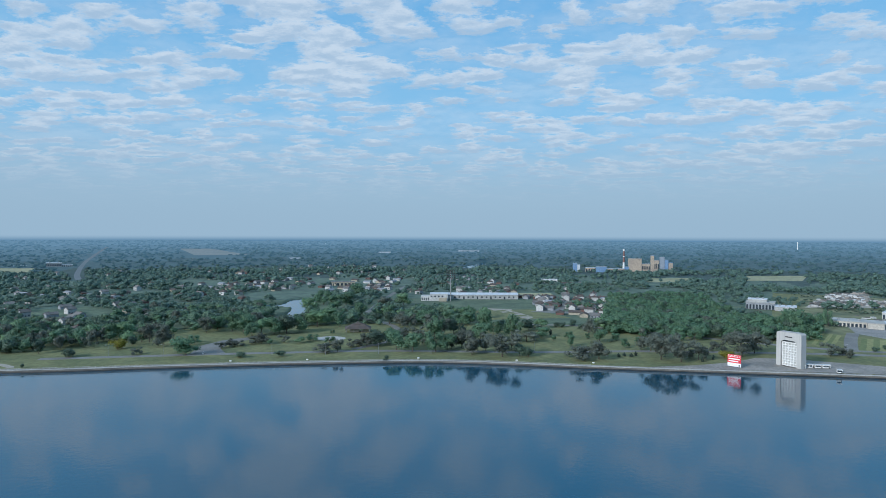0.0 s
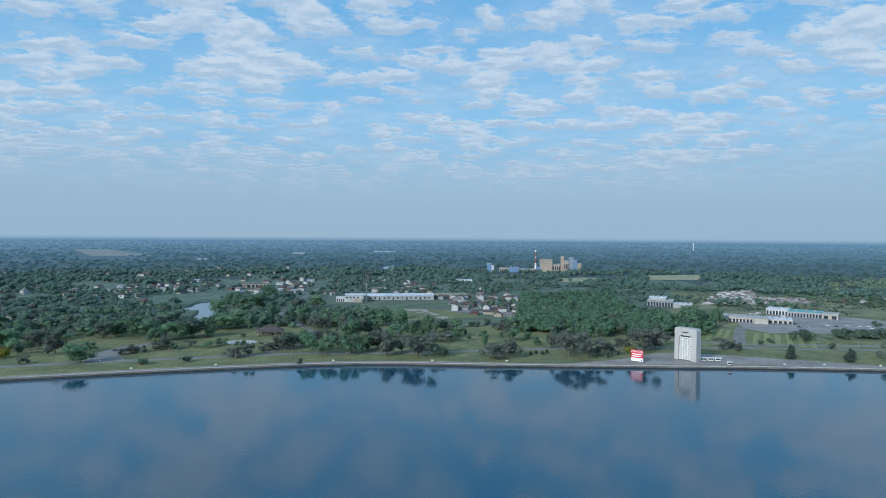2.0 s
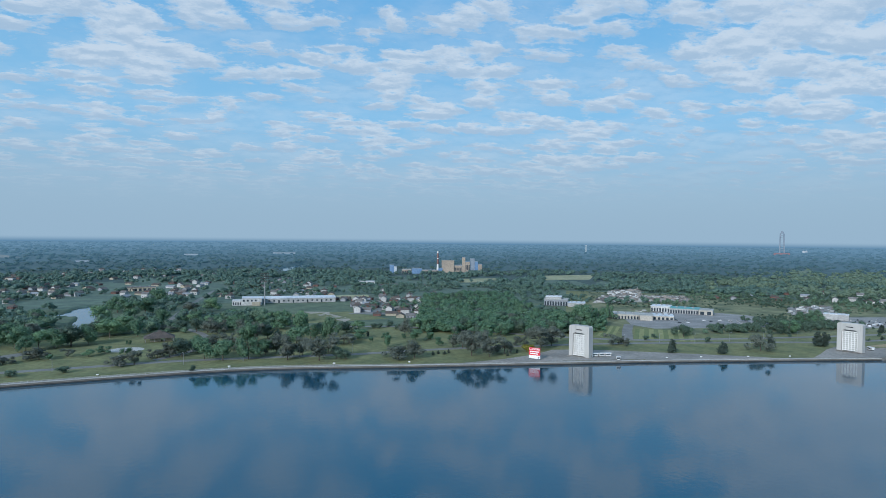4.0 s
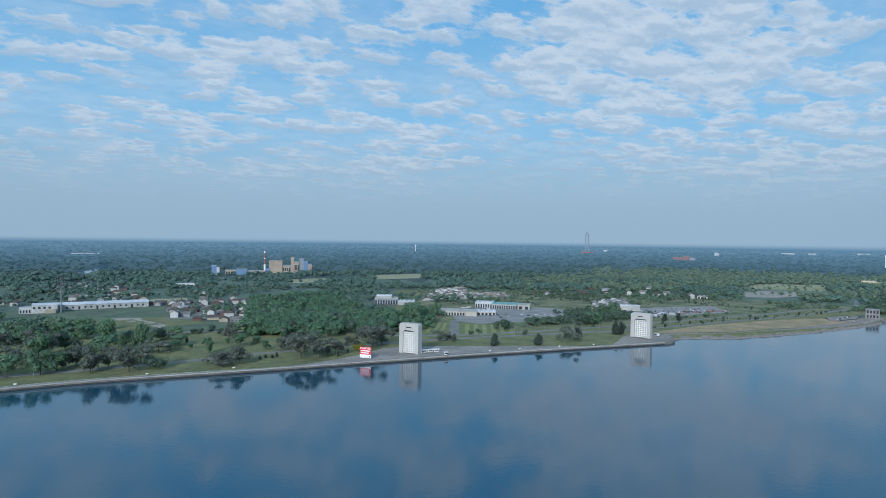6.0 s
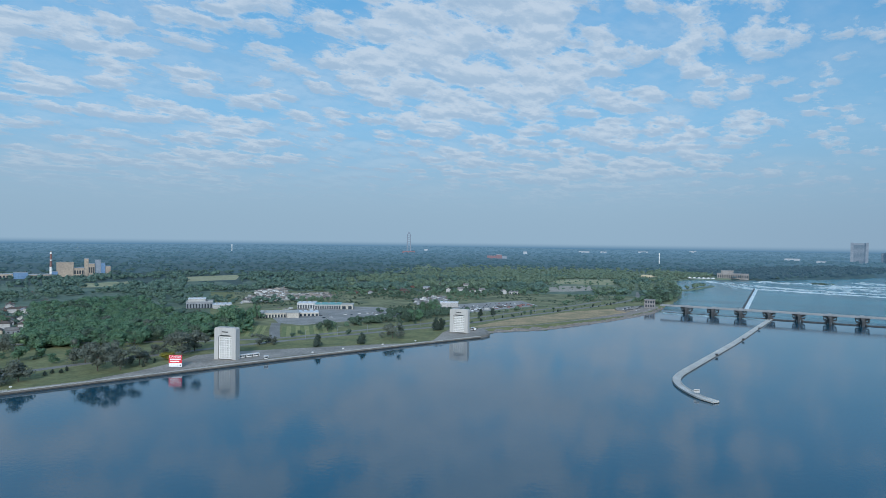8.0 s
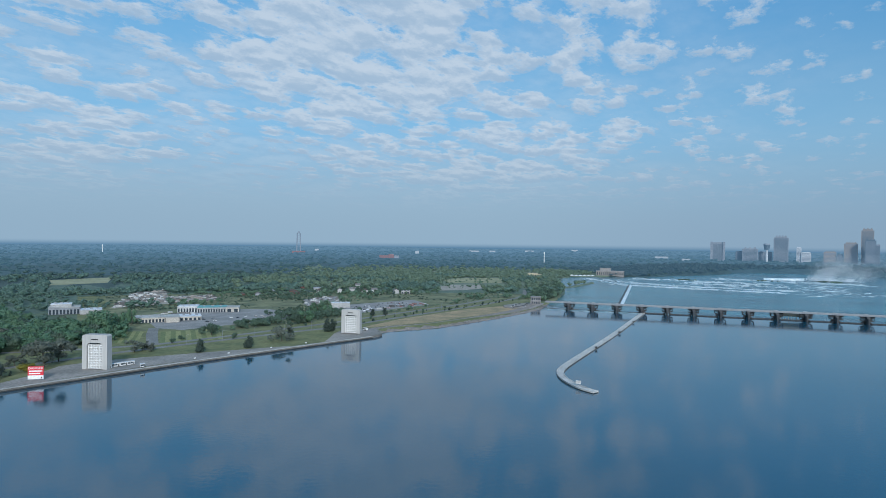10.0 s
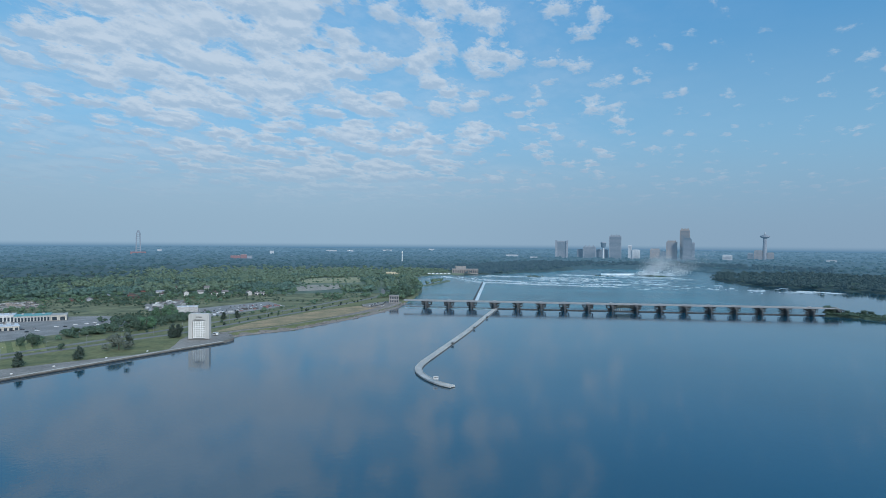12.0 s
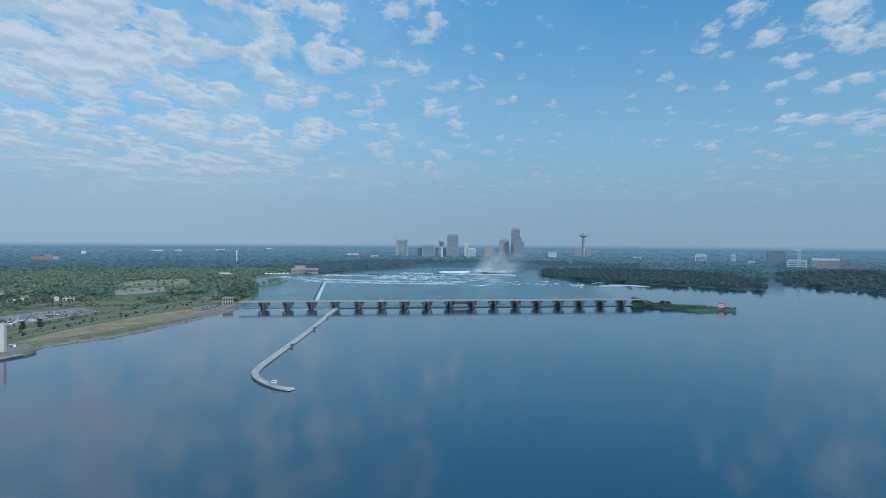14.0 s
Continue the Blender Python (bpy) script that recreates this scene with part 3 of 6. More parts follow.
# ---- roads, paving, fields ----


def road(name, pts, width, mat, label, category="road", z=0.12):
    line = smooth_line(pts, 10)
    bm = bmesh.new()
    rows = []
    for i, p in enumerate(line):
        a, b = Vector(line[max(i - 1, 0)]), Vector(line[min(i + 1, len(line) - 1)])
        t = (b - a).normalized()
        zz = float(land_z(*p)) + z
        rows.append([bm.verts.new((p[0] - t.y * o, p[1] + t.x * o, zz + dz)) for o, dz in
                     ((width / 2 + 0.3, -0.6), (width / 2, 0), (-width / 2, 0), (-width / 2 - 0.3, -0.6))])
    for a, b in zip(rows, rows[1:]):
        for i in range(3):
            bm.faces.new((a[i], a[i + 1], b[i + 1], b[i]))
    bmesh.ops.recalc_face_normals(bm, faces=bm.faces)
    solid(name, bm, mat, label, category)
    return line


PARKWAY = [(-330, 500), (-240, 515), (-190, 523), (-128, 531), (-60, 540), (20, 537), (80, 534), (117, 537), (180, 540), (260, 536), (330, 530),
           (426, 512), (508, 496), (562, 483), (664, 476), (818, 470), (975, 466), (1100, 480), (1250, 540)]
ROADS = [PARKWAY, [(-80, 548), (-50, 600), (-52, 680), (-97, 772), (-98, 830), (-95, 920), (-85, 1103), (-72, 1240), (-40, 1330)], [(300, 584), (365, 545), (440, 530), (520, 520), (600, 512), (743, 505), (886, 498), (1000, 500)],
         [(60, 700), (150, 690), (230, 640), (300, 584)], [(364, 545), (400, 600), (431, 643)], [(-800, 1350), (-944, 1584), (-1219, 2088), (-1498, 2652), (-1815, 3321)]]
for k, (pts, wd) in enumerate(zip(ROADS, (8, 7, 8, 7, 11, 13))):
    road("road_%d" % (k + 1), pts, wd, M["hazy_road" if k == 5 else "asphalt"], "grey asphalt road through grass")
SLABS = [
    ("parking_lot", [(-216, 520), (-222, 560), (-212, 590), (-190, 612), (-182, 606), (-196, 580), (-200, 550), (-188, 528)], "asphalt", "grey asphalt car park in the park"),
    ("round_pad", [(-111 + 15 * math.cos(i * 0.4488), 606 + 13 * math.sin(i * 0.4488)) for i in range(14)], "concrete", "round pale concrete pad on the lawn"),
    ("apron", [(160, 476), (221, 466), (325, 450), (391, 437), (437, 429), (430, 436), (340, 458), (318, 486), (292, 506), (262, 512), (235, 494), (200, 482)],
     "apron", "grey paved apron round the gate tower"),
    ("apron_far", [(470, 422), (529, 409), (549, 412), (572, 428), (575, 446), (545, 462), (520, 452), (495, 436)], "apron", "grey paved apron on the quay"),
    ("field_1", [(450, 1352), (555, 1356), (600, 1480), (500, 1480)], "field", "pale mown field between woods"),
    ("field_2", [(689, 1394), (820, 1399), (939, 1578), (776, 1572)], "field", "pale mown field between woods"),
    ("field_3", [(-1384, 3228), (-1237, 3263), (-865, 2734), (-1069, 2646)], "hazy_stubble", "dry pale field before the far woods"),
    ("field_4", [(-1288, 1784), (-1198, 1797), (-1067, 1601), (-1150, 1592)], "field", "pale green field far inland"),
    ("school_yard", [(110, 1010), (190, 1020), (190, 1090), (110, 1080)], "field", "pale field behind houses"),
    ("sports_lawn", [(60, 740), (160, 760), (120, 850), (20, 830)], "grass", "mown lawn before the long hall"),
    ("works_yard", [(432, 640), (440, 605), (560, 585), (640, 590), (650, 690), (600, 760), (480, 740)], "pale_lot", "grey yard of the works"),
    ("car_lot", [(660, 560), (700, 550), (850, 535), (900, 600), (760, 640), (690, 620)], "pale_lot", "asphalt car park full of cars"),
    ("yard_far", [(520, 880), (700, 860), (760, 960), (600, 980)], "path", "bare gravel yard with stored material"),
    ("gravel_lot", [(1114, 677), (1160, 640), (1218, 627), (1300, 660), (1332, 700), (1272, 749), (1200, 730)], "path", "pale gravel lot in the meadow"),
    ("dry_bank", [(566, 456), (585, 448), (606, 437), (654, 416), (774, 398), (880, 393), (900, 400), (900, 434), (820, 454), (664, 464)], "dry", "dry brown grass bank by the river"),
    ("meadow", [(1340, 790), (1390, 716), (1438, 686), (1560, 720), (1630, 787), (1521, 870), (1420, 850)], "field", "pale meadow"),
    ("quay_yard", [(890, 374), (945, 380), (988, 390), (980, 420), (930, 425), (880, 400)], "apron", "paved yard beside the dam"),
    ("rubble_yard", [(676, 1086), (775, 1118), (654, 935), (576, 916)], "path", "bare rubble yard beyond the works"),
    ("truck_yard", [(787, 756), (876, 756), (802, 681), (712, 673)], "apron", "pale paved truck yard"),
    ("hamlet_street", [(118, 820), (196, 790), (200, 800), (160, 828), (200, 930), (192, 935), (150, 835), (120, 832)], "asphalt", "grey street between houses"),
    ("sand_bar", [(180, 960), (230, 880), (280, 860), (290, 880), (240, 960)], "path", "bare pale ground beside houses"),
    ("bare_track", [(60, 862), (95, 850), (106, 797), (113, 764), (102, 740), (90, 785), (73, 826)], "path", "bare pale track beside the lawn"),
]
for nm, pts, mat, lab in SLABS:
    flat_poly(nm, pts, 0, M[mat], lab, nm.split("_")[0] if nm[:5] == "field" else nm.replace("_", " "), lift=0.07)


def striped_lawn(name, corner, side_a, side_b, n):
    """A mown lawn in stripes: corner, the run of the stripes, and the way across them."""
    c, a, b = Vector(corner), Vector(side_a), Vector(side_b)
    for i in range(n):
        p = [c + b * (i / n), c + b * (i / n) + a, c + b * ((i + 1) / n) + a, c + b * ((i + 1) / n)]
        flat_poly("%s_%d" % (name, i + 1), [(q.x, q.y) for q in p], 0, M["lawn_pale" if i % 2 else "lawn_dark"], "mown lawn stripe beside the drive", "lawn", lift=0.06)


striped_lawn("lawn_west", (347, 583), (50, 66), (12, -21), 6)
striped_lawn("lawn_east", (374, 549), (44, 62), (52, -30), 12)


# ---- gate towers on the quay ----


def rounded(w, z0, z1, r, n=6):
    """Half outline of an arch-like panel, from foot left over the top to foot right."""
    pts = [(-w / 2, z0)]
    for i in range(n + 1):
        a = math.pi - i * math.pi / 2 / n
        pts.append((-w / 2 + r + r * math.cos(a), z1 - r + r * math.sin(a)))
    for i in range(n + 1):
        a = math.pi / 2 - i * math.pi / 2 / n
        pts.append((w / 2 - r + r * math.cos(a), z1 - r + r * math.sin(a)))
    pts.append((w / 2, z0))
    return pts


def gate_tower(m):
    g = thing("gate_tower", m, "pale concrete gate tower with arched steel gate on the quay", "gate tower", "gate towers")
    bm = bmesh.new()
    W, H, D = 20.8, 28.0, 7.4
    outer, inner = rounded(W, 0, H, 1.6), rounded(13.2, 0, 21.6, 3.0)
    loop = outer + inner[::-1]
    fr = [bm.verts.new((x * (1 - 0.012 * z / H), -D / 2, z)) for x, z in loop]
    bk = [bm.verts.new((x * (1 - 0.012 * z / H), D / 2, z)) for x, z in loop]
    bm.faces.new(fr)
    bm.faces.new(bk[::-1])
    n = len(loop)
    for i in range(n):
        bm.faces.new((fr[i], bk[i], bk[(i + 1) % n], fr[(i + 1) % n]))
    bmesh.ops.recalc_face_normals(bm, faces=bm.faces)
    part("portal", bm, M["gate_concrete"], g)
    part("back_wall", boxes((-6.6, 6.6, 0.6, 1.2, 0, 21.6)), M["dam_grey"], g, "shaded wall behind the gate")
    leaf = part("gate_leaf", boxes((-6.1, 6.1, -1.6, -1.2, 0.6, 20.2)), M["concrete"], g, "pale steel gate leaf with white ribs")
    for i in range(10):
        part("beam", boxes((-6.2, 6.2, -2.5, -1.6, 0.9 + i * 2.05, 1.6 + i * 2.05)), M["white_paint"], leaf)
    for i in range(6):
        x = -6.0 + i * 2.4
        part("rib", boxes((x - 0.35, x + 0.35, -2.2, -1.6, 0.7, 20.1)), M["white_paint"], leaf)
    part("vent_slot", boxes((-2.8, 2.8, -3.78, -3.71, 23.9, 24.8)), M["dark"], g, "dark slot under the roof")
    part("roof_slab", boxes((-8.4, 8.4, -3.3, 3.3, 28.0, 28.25), bevel=0.1), M["pale_wall"], g)
    part("step", boxes((-10.8, 10.8, -6.0, -3.72, 0, 0.5)), M["apron"], g)
    return g


GATE = gate_tower(at(271.3, 476.5, 3.1, 62) @ Matrix.Diagonal((0.97, 0.85, 0.97, 1.0)))
copy_thing(GATE, at(532, 437, 3.1, 73) @ Matrix.Diagonal((1.08, 0.9, 0.97, 1.0)))


# ---- warning signs, huts ----


def text_mesh(words, size):
    cu = bpy.data.curves.new("letters", "FONT")
    cu.body, cu.size, cu.align_x, cu.align_y, cu.extrude = words, size, "CENTER", "CENTER", 0.02
    ob = bpy.data.objects.new("letters", cu)
    me = bpy.data.meshes.new_from_object(ob)
    bpy.data.objects.remove(ob)
    bpy.data.curves.remove(cu)
    me.transform(Matrix.Rotation(radians(90), 4, "X"))
    return me


def danger_sign(m, w, h):
    s = thing("danger_sign", m, "large red and white danger sign on posts by the water", "sign")
    part("lower_panel", boxes((-w / 2, w / 2, -0.15, 0.15, 0.8, h * 0.36), bevel=0.03), M["sign_white"], s, "white lower panel")
    part("upper_panel", boxes((-w / 2, w / 2, -0.15, 0.15, h * 0.36, h), bevel=0.03), M["red"], s, "red upper panel with white letters")
    me = text_mesh("DANGER", w * 0.235)
    me.transform(Matrix.Translation((0, -0.19, h * 0.87)))
    me.materials.append(M["sign_white"])
    part("lettering", me, M["sign_white"], s)
    for i, (a, b) in enumerate(((0.62, 0.66), (0.45, 0.5))):
        part("text_line", boxes((-w * 0.42, w * (0.42 if i == 0 else 0.3), -0.19, -0.155, h * a, h * (a + 0.09))), M["sign_white"], s)
    part("emblem", boxes((w * 0.33, w * 0.42, -0.19, -0.155, h * 0.08 + 0.5, h * 0.2 + 0.5)), M["dark"], s)
    for x in (-w * 0.42, -w * 0.14, w * 0.14, w * 0.42):
        part("post", boxes((x - 0.15, x + 0.15, 0.2, 0.5, 0, h * 0.9)), M["steel"], s)
        bm = bmesh.new()
        rod(bm, (x, 0.4, h * 0.7), (x, 3.0, 0), 0.1)
        part("brace", bm, M["steel"], s)
    return s


danger_sign(at(226, 474, 3.1, 48), 10.2, 10.0)


def office_trailer(m, length=7.0):
    t = thing("office_trailer", m, "small white site cabin beside the gate tower", "cabin", "site cabins")
    part("body", boxes((-length / 2, length / 2, -1.4, 1.4, 0.5, 3.0), bevel=0.08), M["white_paint"], t)
    part("roof", boxes((-length / 2 - 0.1, length / 2 + 0.1, -1.5, 1.5, 3.0, 3.15)), M["roof_white"], t)
    for x in (-length * 0.3, length * 0.05):
        part("window", boxes((x - 0.9, x + 0.9, -1.46, -1.41, 1.3, 2.5)), M["glass"], t)
    part("door", boxes((length * 0.28, length * 0.42, -1.46, -1.41, 0.5, 2.55)), M["dark"], t)
    part("skid", boxes((-length / 2, length / 2, -1.2, -0.9, 0, 0.5), (-length / 2, length / 2, 0.9, 1.2, 0, 0.5)), M["dark"], t)
    return t


T0 = office_trailer(at(284, 473, 3.1, 14), 5.6)
copy_thing(T0, at(290, 472, 3.1, 10))
copy_thing(T0, at(295.5, 471, 3.1, 10))
KIOSK = office_trailer(at(277.5, 470, 3.1, 40), 3.0)
copy_thing(KIOSK, at(295, 454.5, 3.1, 16))
copy_thing(T0, at(557, 437, 3.1, 100))


# ---- control dam ----
DAM_A, DAM_B, PIERS = Vector((936, 328)), Vector((1054, -280)), 18


def dam():
    d = thing("control_dam", pose(0, 0, 0), "long low concrete control dam with gates and piers", "dam")
    along = (DAM_B - DAM_A) / (PIERS - 1)
    u = along.normalized()
    az = math.degrees(math.atan2(u.x, u.y))
    turn = Matrix.Rotation(-radians(az), 4, "Z")

    def place(ob, p, z=0.0):
        ob.matrix_local = Matrix.Translation((p.x, p.y, z)) @ turn
        return ob
    span = along.length
    # in each span +Y runs along the dam to the right, -X faces upstream
    bm = prism([(-7.5, -1.0), (-5.5, -1.8), (8.0, -1.8), (11.0, -0.8), (11.0, 0.8), (8.0, 1.8), (-5.5, 1.8), (-7.5, 1.0)], -5.0, 7.0)
    pier_me = mesh_of("pier", bm)
    bm = bmesh.new()
    for sy in (-1, 1):
        for xx in (-6.6, -1.0, 4.5):
            for (y0, z0), (y1, z1), rr in (((1.6, 5.0), (8.0, 8.6), 0.55), ((1.6, 3.6), (7.2, 4.4), 0.5), ((1.8, 3.0), (6.0, 0.9), 0.6), ((1.4, 6.4), (5.2, 9.0), 0.5),
                                           ((7.2, 4.4), (7.8, 8.8), 0.35)):
                rod(bm, (xx, sy * y0, z0), (xx, sy * y1, z1), rr)
    box(bm, -7.0, 7.6, -2.1, 2.1, 6.9, 8.9)
    arm_me = mesh_of("bracket", bm)
    house_me = mesh_of("hoist_house", boxes((-6.2, -2.6, -2.2, 2.2, 8.6, 11.2), bevel=0.2))
    deck_me = mesh_of("deck", boxes((-1.0, 8.0, -span / 2, span / 2, 9.2, 10.1)))
    rail_me = mesh_of("parapet", boxes((-1.0, -0.6, -span / 2, span / 2, 10.1, 10.9), (7.6, 8.0, -span / 2, span / 2, 10.1, 10.9)))
    gate_me = mesh_of("sluice_gate", boxes((1.6, 2.4, -span / 2 + 2.6, span / 2 - 2.6, -4.0, 1.7)))
    beam_me = mesh_of("gate_girder", boxes((-5.0, -3.6, -span / 2 + 2.4, span / 2 - 2.4, 8.0, 9.2)))
    for i in range(PIERS):
        p = DAM_A + along * i
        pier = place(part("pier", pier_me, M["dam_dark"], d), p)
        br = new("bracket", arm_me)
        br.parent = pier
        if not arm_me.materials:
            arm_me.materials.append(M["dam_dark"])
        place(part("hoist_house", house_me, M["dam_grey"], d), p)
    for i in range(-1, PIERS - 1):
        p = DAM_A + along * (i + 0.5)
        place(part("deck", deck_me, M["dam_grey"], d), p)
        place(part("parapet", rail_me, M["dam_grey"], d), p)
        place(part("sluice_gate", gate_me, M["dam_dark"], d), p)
    for i in range(8, 9):
        p = DAM_A + along * (i + 0.5)
        place(part("girder", boxes((-8.5, -6.0, -span / 2 + 1.5, span / 2 - 1.5, 4.5, 9.6)), M["cream"], d, "yellowish repair staging"), p)
        for k in range(10):
            y = -span / 2 + 3 + k * (span - 6) / 9
            place(part("staging_leg", boxes((-8.4, -7.9, y - 0.3, y + 0.3, -3.0, 4.5)), M["cream"], d), p)
    d.scale.z = 1.25
    # water spilling under the first gates
    for i in range(-1, 3):
        p = DAM_A + along * (i + 0.5)
        bm = bmesh.new()
        bmesh.ops.create_grid(bm, x_segments=10, y_segments=14, size=0.5, matrix=Matrix.Diagonal((15, span - 7.0, 1, 1)))
        for v in bm.verts:
            v.co = Vector((v.co.x + 10.5 + random.uniform(-1.5, 1.5), v.co.y, 1.5 - 0.05 * (v.co.x + 7) + random.uniform(-0.3, 0.3)))
        ob = solid("spillway_foam", bm, M["churned"], "white water spilling from an open dam gate", "foam", "stuff")
        ob.matrix_world = Matrix.Translation((p.x, p.y, 0)) @ turn
    return d


dam()


def control_building():
    az = math.degrees(math.atan2(934 - 0, 372 - 0))
    c = thing("dam_control_house", at(963, 396, 3.0, az), "square pale stone control house with window openings beside the dam", "building")
    part("base", boxes((-8.5, 8.5, -6, 6, 0, 6.5), bevel=0.2), M["pale_stone"], c)
    part("upper_storey", boxes((-8.0, 8.0, -5.5, 5.5, 6.5, 12.2)), M["pale_stone"], c)
    part("roof", boxes((-8.6, 8.6, -6.1, 6.1, 12.2, 13.3), bevel=0.2), M["pale_stone"], c)
    for x in (-5.6, -1.9, 1.9, 5.6):
        part("window", boxes((x - 1.2, x + 1.2, -5.62, -5.51, 7.6, 11.4)), M["glass"], c)
        part("window", boxes((x - 1.0, x + 1.0, -6.1, -6.01, 1.6, 5.2)), M["glass"], c)


control_building()

# ---- the training wall (jetty) that hooks into the pool ----
JETTY = smooth_line([(962, 219), (820, 205), (698, 193), (554, 182), (494, 177), (469, 171), (451, 161), (436, 148), (427, 137), (423, 128)], 7)
ribbon("jetty", JETTY, (2.7, 2.7, -2.7, -2.7), (-4, 1.9, 1.9, -4), M["pale_concrete"], "long pale concrete jetty with a hooked end in still water", "jetty", "structure")
ribbon("jetty_kerb", JETTY, (2.9, 2.9, 2.4, 2.4), (0.9, 2.3, 2.3, 0.9), M["pale_concrete"], "raised pale kerb on the jetty", "kerb")
ribbon("jetty_kerb_2", JETTY, (-2.4, -2.4, -2.9, -2.9), (0.9, 2.3, 2.3, 0.9), M["pale_concrete"], "raised pale kerb on the jetty", "kerb")
ribbon("jetty_foot", JETTY, (3.2, 3.0, -3.0, -3.2), (-4, 1.25, 1.25, -4), M["stone_wet"], "dark wet foot of the jetty", "jetty", "structure")


def notice_board(m, w, h):
    s = thing("notice_board", m, "white notice board on two posts on the jetty", "sign")
    part("board", boxes((-w / 2, w / 2, -0.12, 0.12, 1.5, h), bevel=0.03), M["pale_wall"], s)
    for x in (-w * 0.35, w * 0.35):
        part("post", boxes((x - 0.12, x + 0.12, 0.12, 0.36, 0, h * 0.9)), M["steel"], s)
    part("text_line", boxes((-w * 0.4, w * 0.4, -0.16, -0.125, h * 0.72, h * 0.8)), M["dark"], s)
    return s


notice_board(at(433, 144, 1.9, 72), 3.8, 3.9)
for px, py in ((600, 182), (720, 191), (830, 202)):
    b = thing("bollard_cabinet", at(px, py, 1.9, 80), "small dark equipment cabinet on the jetty", "cabinet", "jetty cabinets")
    part("body", boxes((-1.2, 1.2, -0.8, 0.8, 0, 1.8), bevel=0.1), M["dark"], b)
    part("lid", boxes((-1.3, 1.3, -0.9, 0.9, 1.8, 2.0)), M["steel"], b)

# weir that splits the river below the dam
WEIR = [(1070, 282), (1590, 396)]
ribbon("weir_wall", smooth_line(WEIR, 40), (1.0, 1.0, 5.0, 5.0), (-3, 2.5, 2.5, -3), M["stone_wet"], "dark wet weir wall across the river", "weir")
ribbon("weir_spill", smooth_line(WEIR, 40), (-4.5, -1.0, 1.2, 1.0), (0.8, 2.2, 2.6, -1.0), M["foam"], "white water falling over the weir", "water")


def islet_sign():
    s = thing("warning_board", at(1003, -392, 2.4, 112), "red and white warning board on the low islet", "sign")
    part("upper_panel", boxes((-4.9, 4.9, -0.15, 0.15, 5.4, 9.5)), M["red"], s, "red upper panel")
    part("lower_panel", boxes((-4.9, 4.9, -0.15, 0.15, 0.9, 5.4)), M["sign_white"], s, "white lower panel")
    part("text_line", boxes((-3.9, 3.9, -0.19, -0.155, 6.8, 8.4)), M["sign_white"], s)
    part("text_line", boxes((-3.9, 2.8, -0.19, -0.155, 2.6, 3.4)), M["red"], s)
    for x in (-4, 0, 4):
        part("post", boxes((x - 0.15, x + 0.15, 0.15, 0.45, 0, 8.5)), M["steel"], s)


islet_sign()

# ---- trees ----
ICO_V, ICO_F = None, None


def ico():
    bm = bmesh.new()
    bmesh.ops.create_icosphere(bm, subdivisions=1, radius=1.0)
    v = np.array([p.co[:] for p in bm.verts])
    f = np.array([[p.index for p in q.verts] for q in bm.faces])
    bm.free()
    return v, f


ICO_V, ICO_F = ico()
RNG = np.random.default_rng(5)


def lumps_for(kind, rng):
    """Centres and radii of the lumps of a crown one metre high."""
    if kind == "P":
        c = [(rng.normal(0, .20), rng.normal(0, .20), rng.uniform(.22, .84), rng.uniform(.17, .26)) for _ in range(12)]
    elif kind == "C":
        c = [(rng.normal(0, .05), rng.normal(0, .05), .14 + .11 * i, (.30 * (1 - (i / 8.4) ** 1.6) + 0.03) * rng.uniform(.8, 1.15)) for i in range(8)]
    elif kind == "K":
        c = [(rng.normal(0, .02), rng.normal(0, .02), .14 + .12 * i, .15 * (1 - abs(i - 2.4) / 6.5)) for i in range(7)]
    elif kind in "BY":
        c = [(rng.normal(0, .16), rng.normal(0, .16), rng.uniform(.22, .70), rng.uniform(.22, .32)) for _ in range(8)]
    else:
        c = [(rng.normal(0, .19), rng.normal(0, .19), rng.uniform(.27, .80), rng.uniform(.18, .27)) for _ in range(11)]
    return np.array(c)


def leaf_cloud(L, rng, count, leaf, low):
    """Small leaf sprays over the skin of the lumps, single triangles turned mostly outwards."""
    w = L[:, 3] ** 2
    pick = rng.choice(len(L), count, p=w / w.sum())
    d = rng.normal(size=(count, 3))
    d[:, 2] = np.where(rng.random(count) < low, np.abs(d[:, 2]), d[:, 2])
    d /= np.linalg.norm(d, axis=1)[:, None]
    ctr = L[pick, :3] + d * L[pick, 3:4] * (1, 1, 0.82) * rng.uniform(0.72, 1.16, (count, 1))
    a = np.cross(d, rng.normal(size=(count, 3)))
    a /= np.linalg.norm(a, axis=1)[:, None] + 1e-6
    b = np.cross(d, a) + d * rng.normal(0, 0.45, (count, 1))
    a = a + d * rng.normal(0, 0.45, (count, 1))
    s = leaf * rng.uniform(0.6, 1.4, (count, 1))
    tri = np.stack([ctr - a * s - b * s * 0.5, ctr + a * s - b * s * 0.5, ctr + b * s], 1)
    return tri.reshape(-1, 3)


def cores(L, rng, size):
    """The shaded mass inside a crown."""
    V, F = [], []
    for i, c in enumerate(L):
        V.append(ICO_V * (c[3] * size * rng.uniform(0.75, 1.1, (len(ICO_V), 1))) * (1, 1, 0.8) + c[:3])
        F.append(ICO_F + i * len(ICO_V))
    return np.concatenate(V), np.concatenate(F)


def crown_arrays(kind, rng, leaves, leaf):
    L = lumps_for(kind, rng)
    V, F = cores(L, rng, 0.72)
    tri = leaf_cloud(L, rng, leaves, leaf, 0.3)
    return np.concatenate([V, tri]), np.concatenate([F, len(V) + np.arange(len(tri)).reshape(-1, 3)])


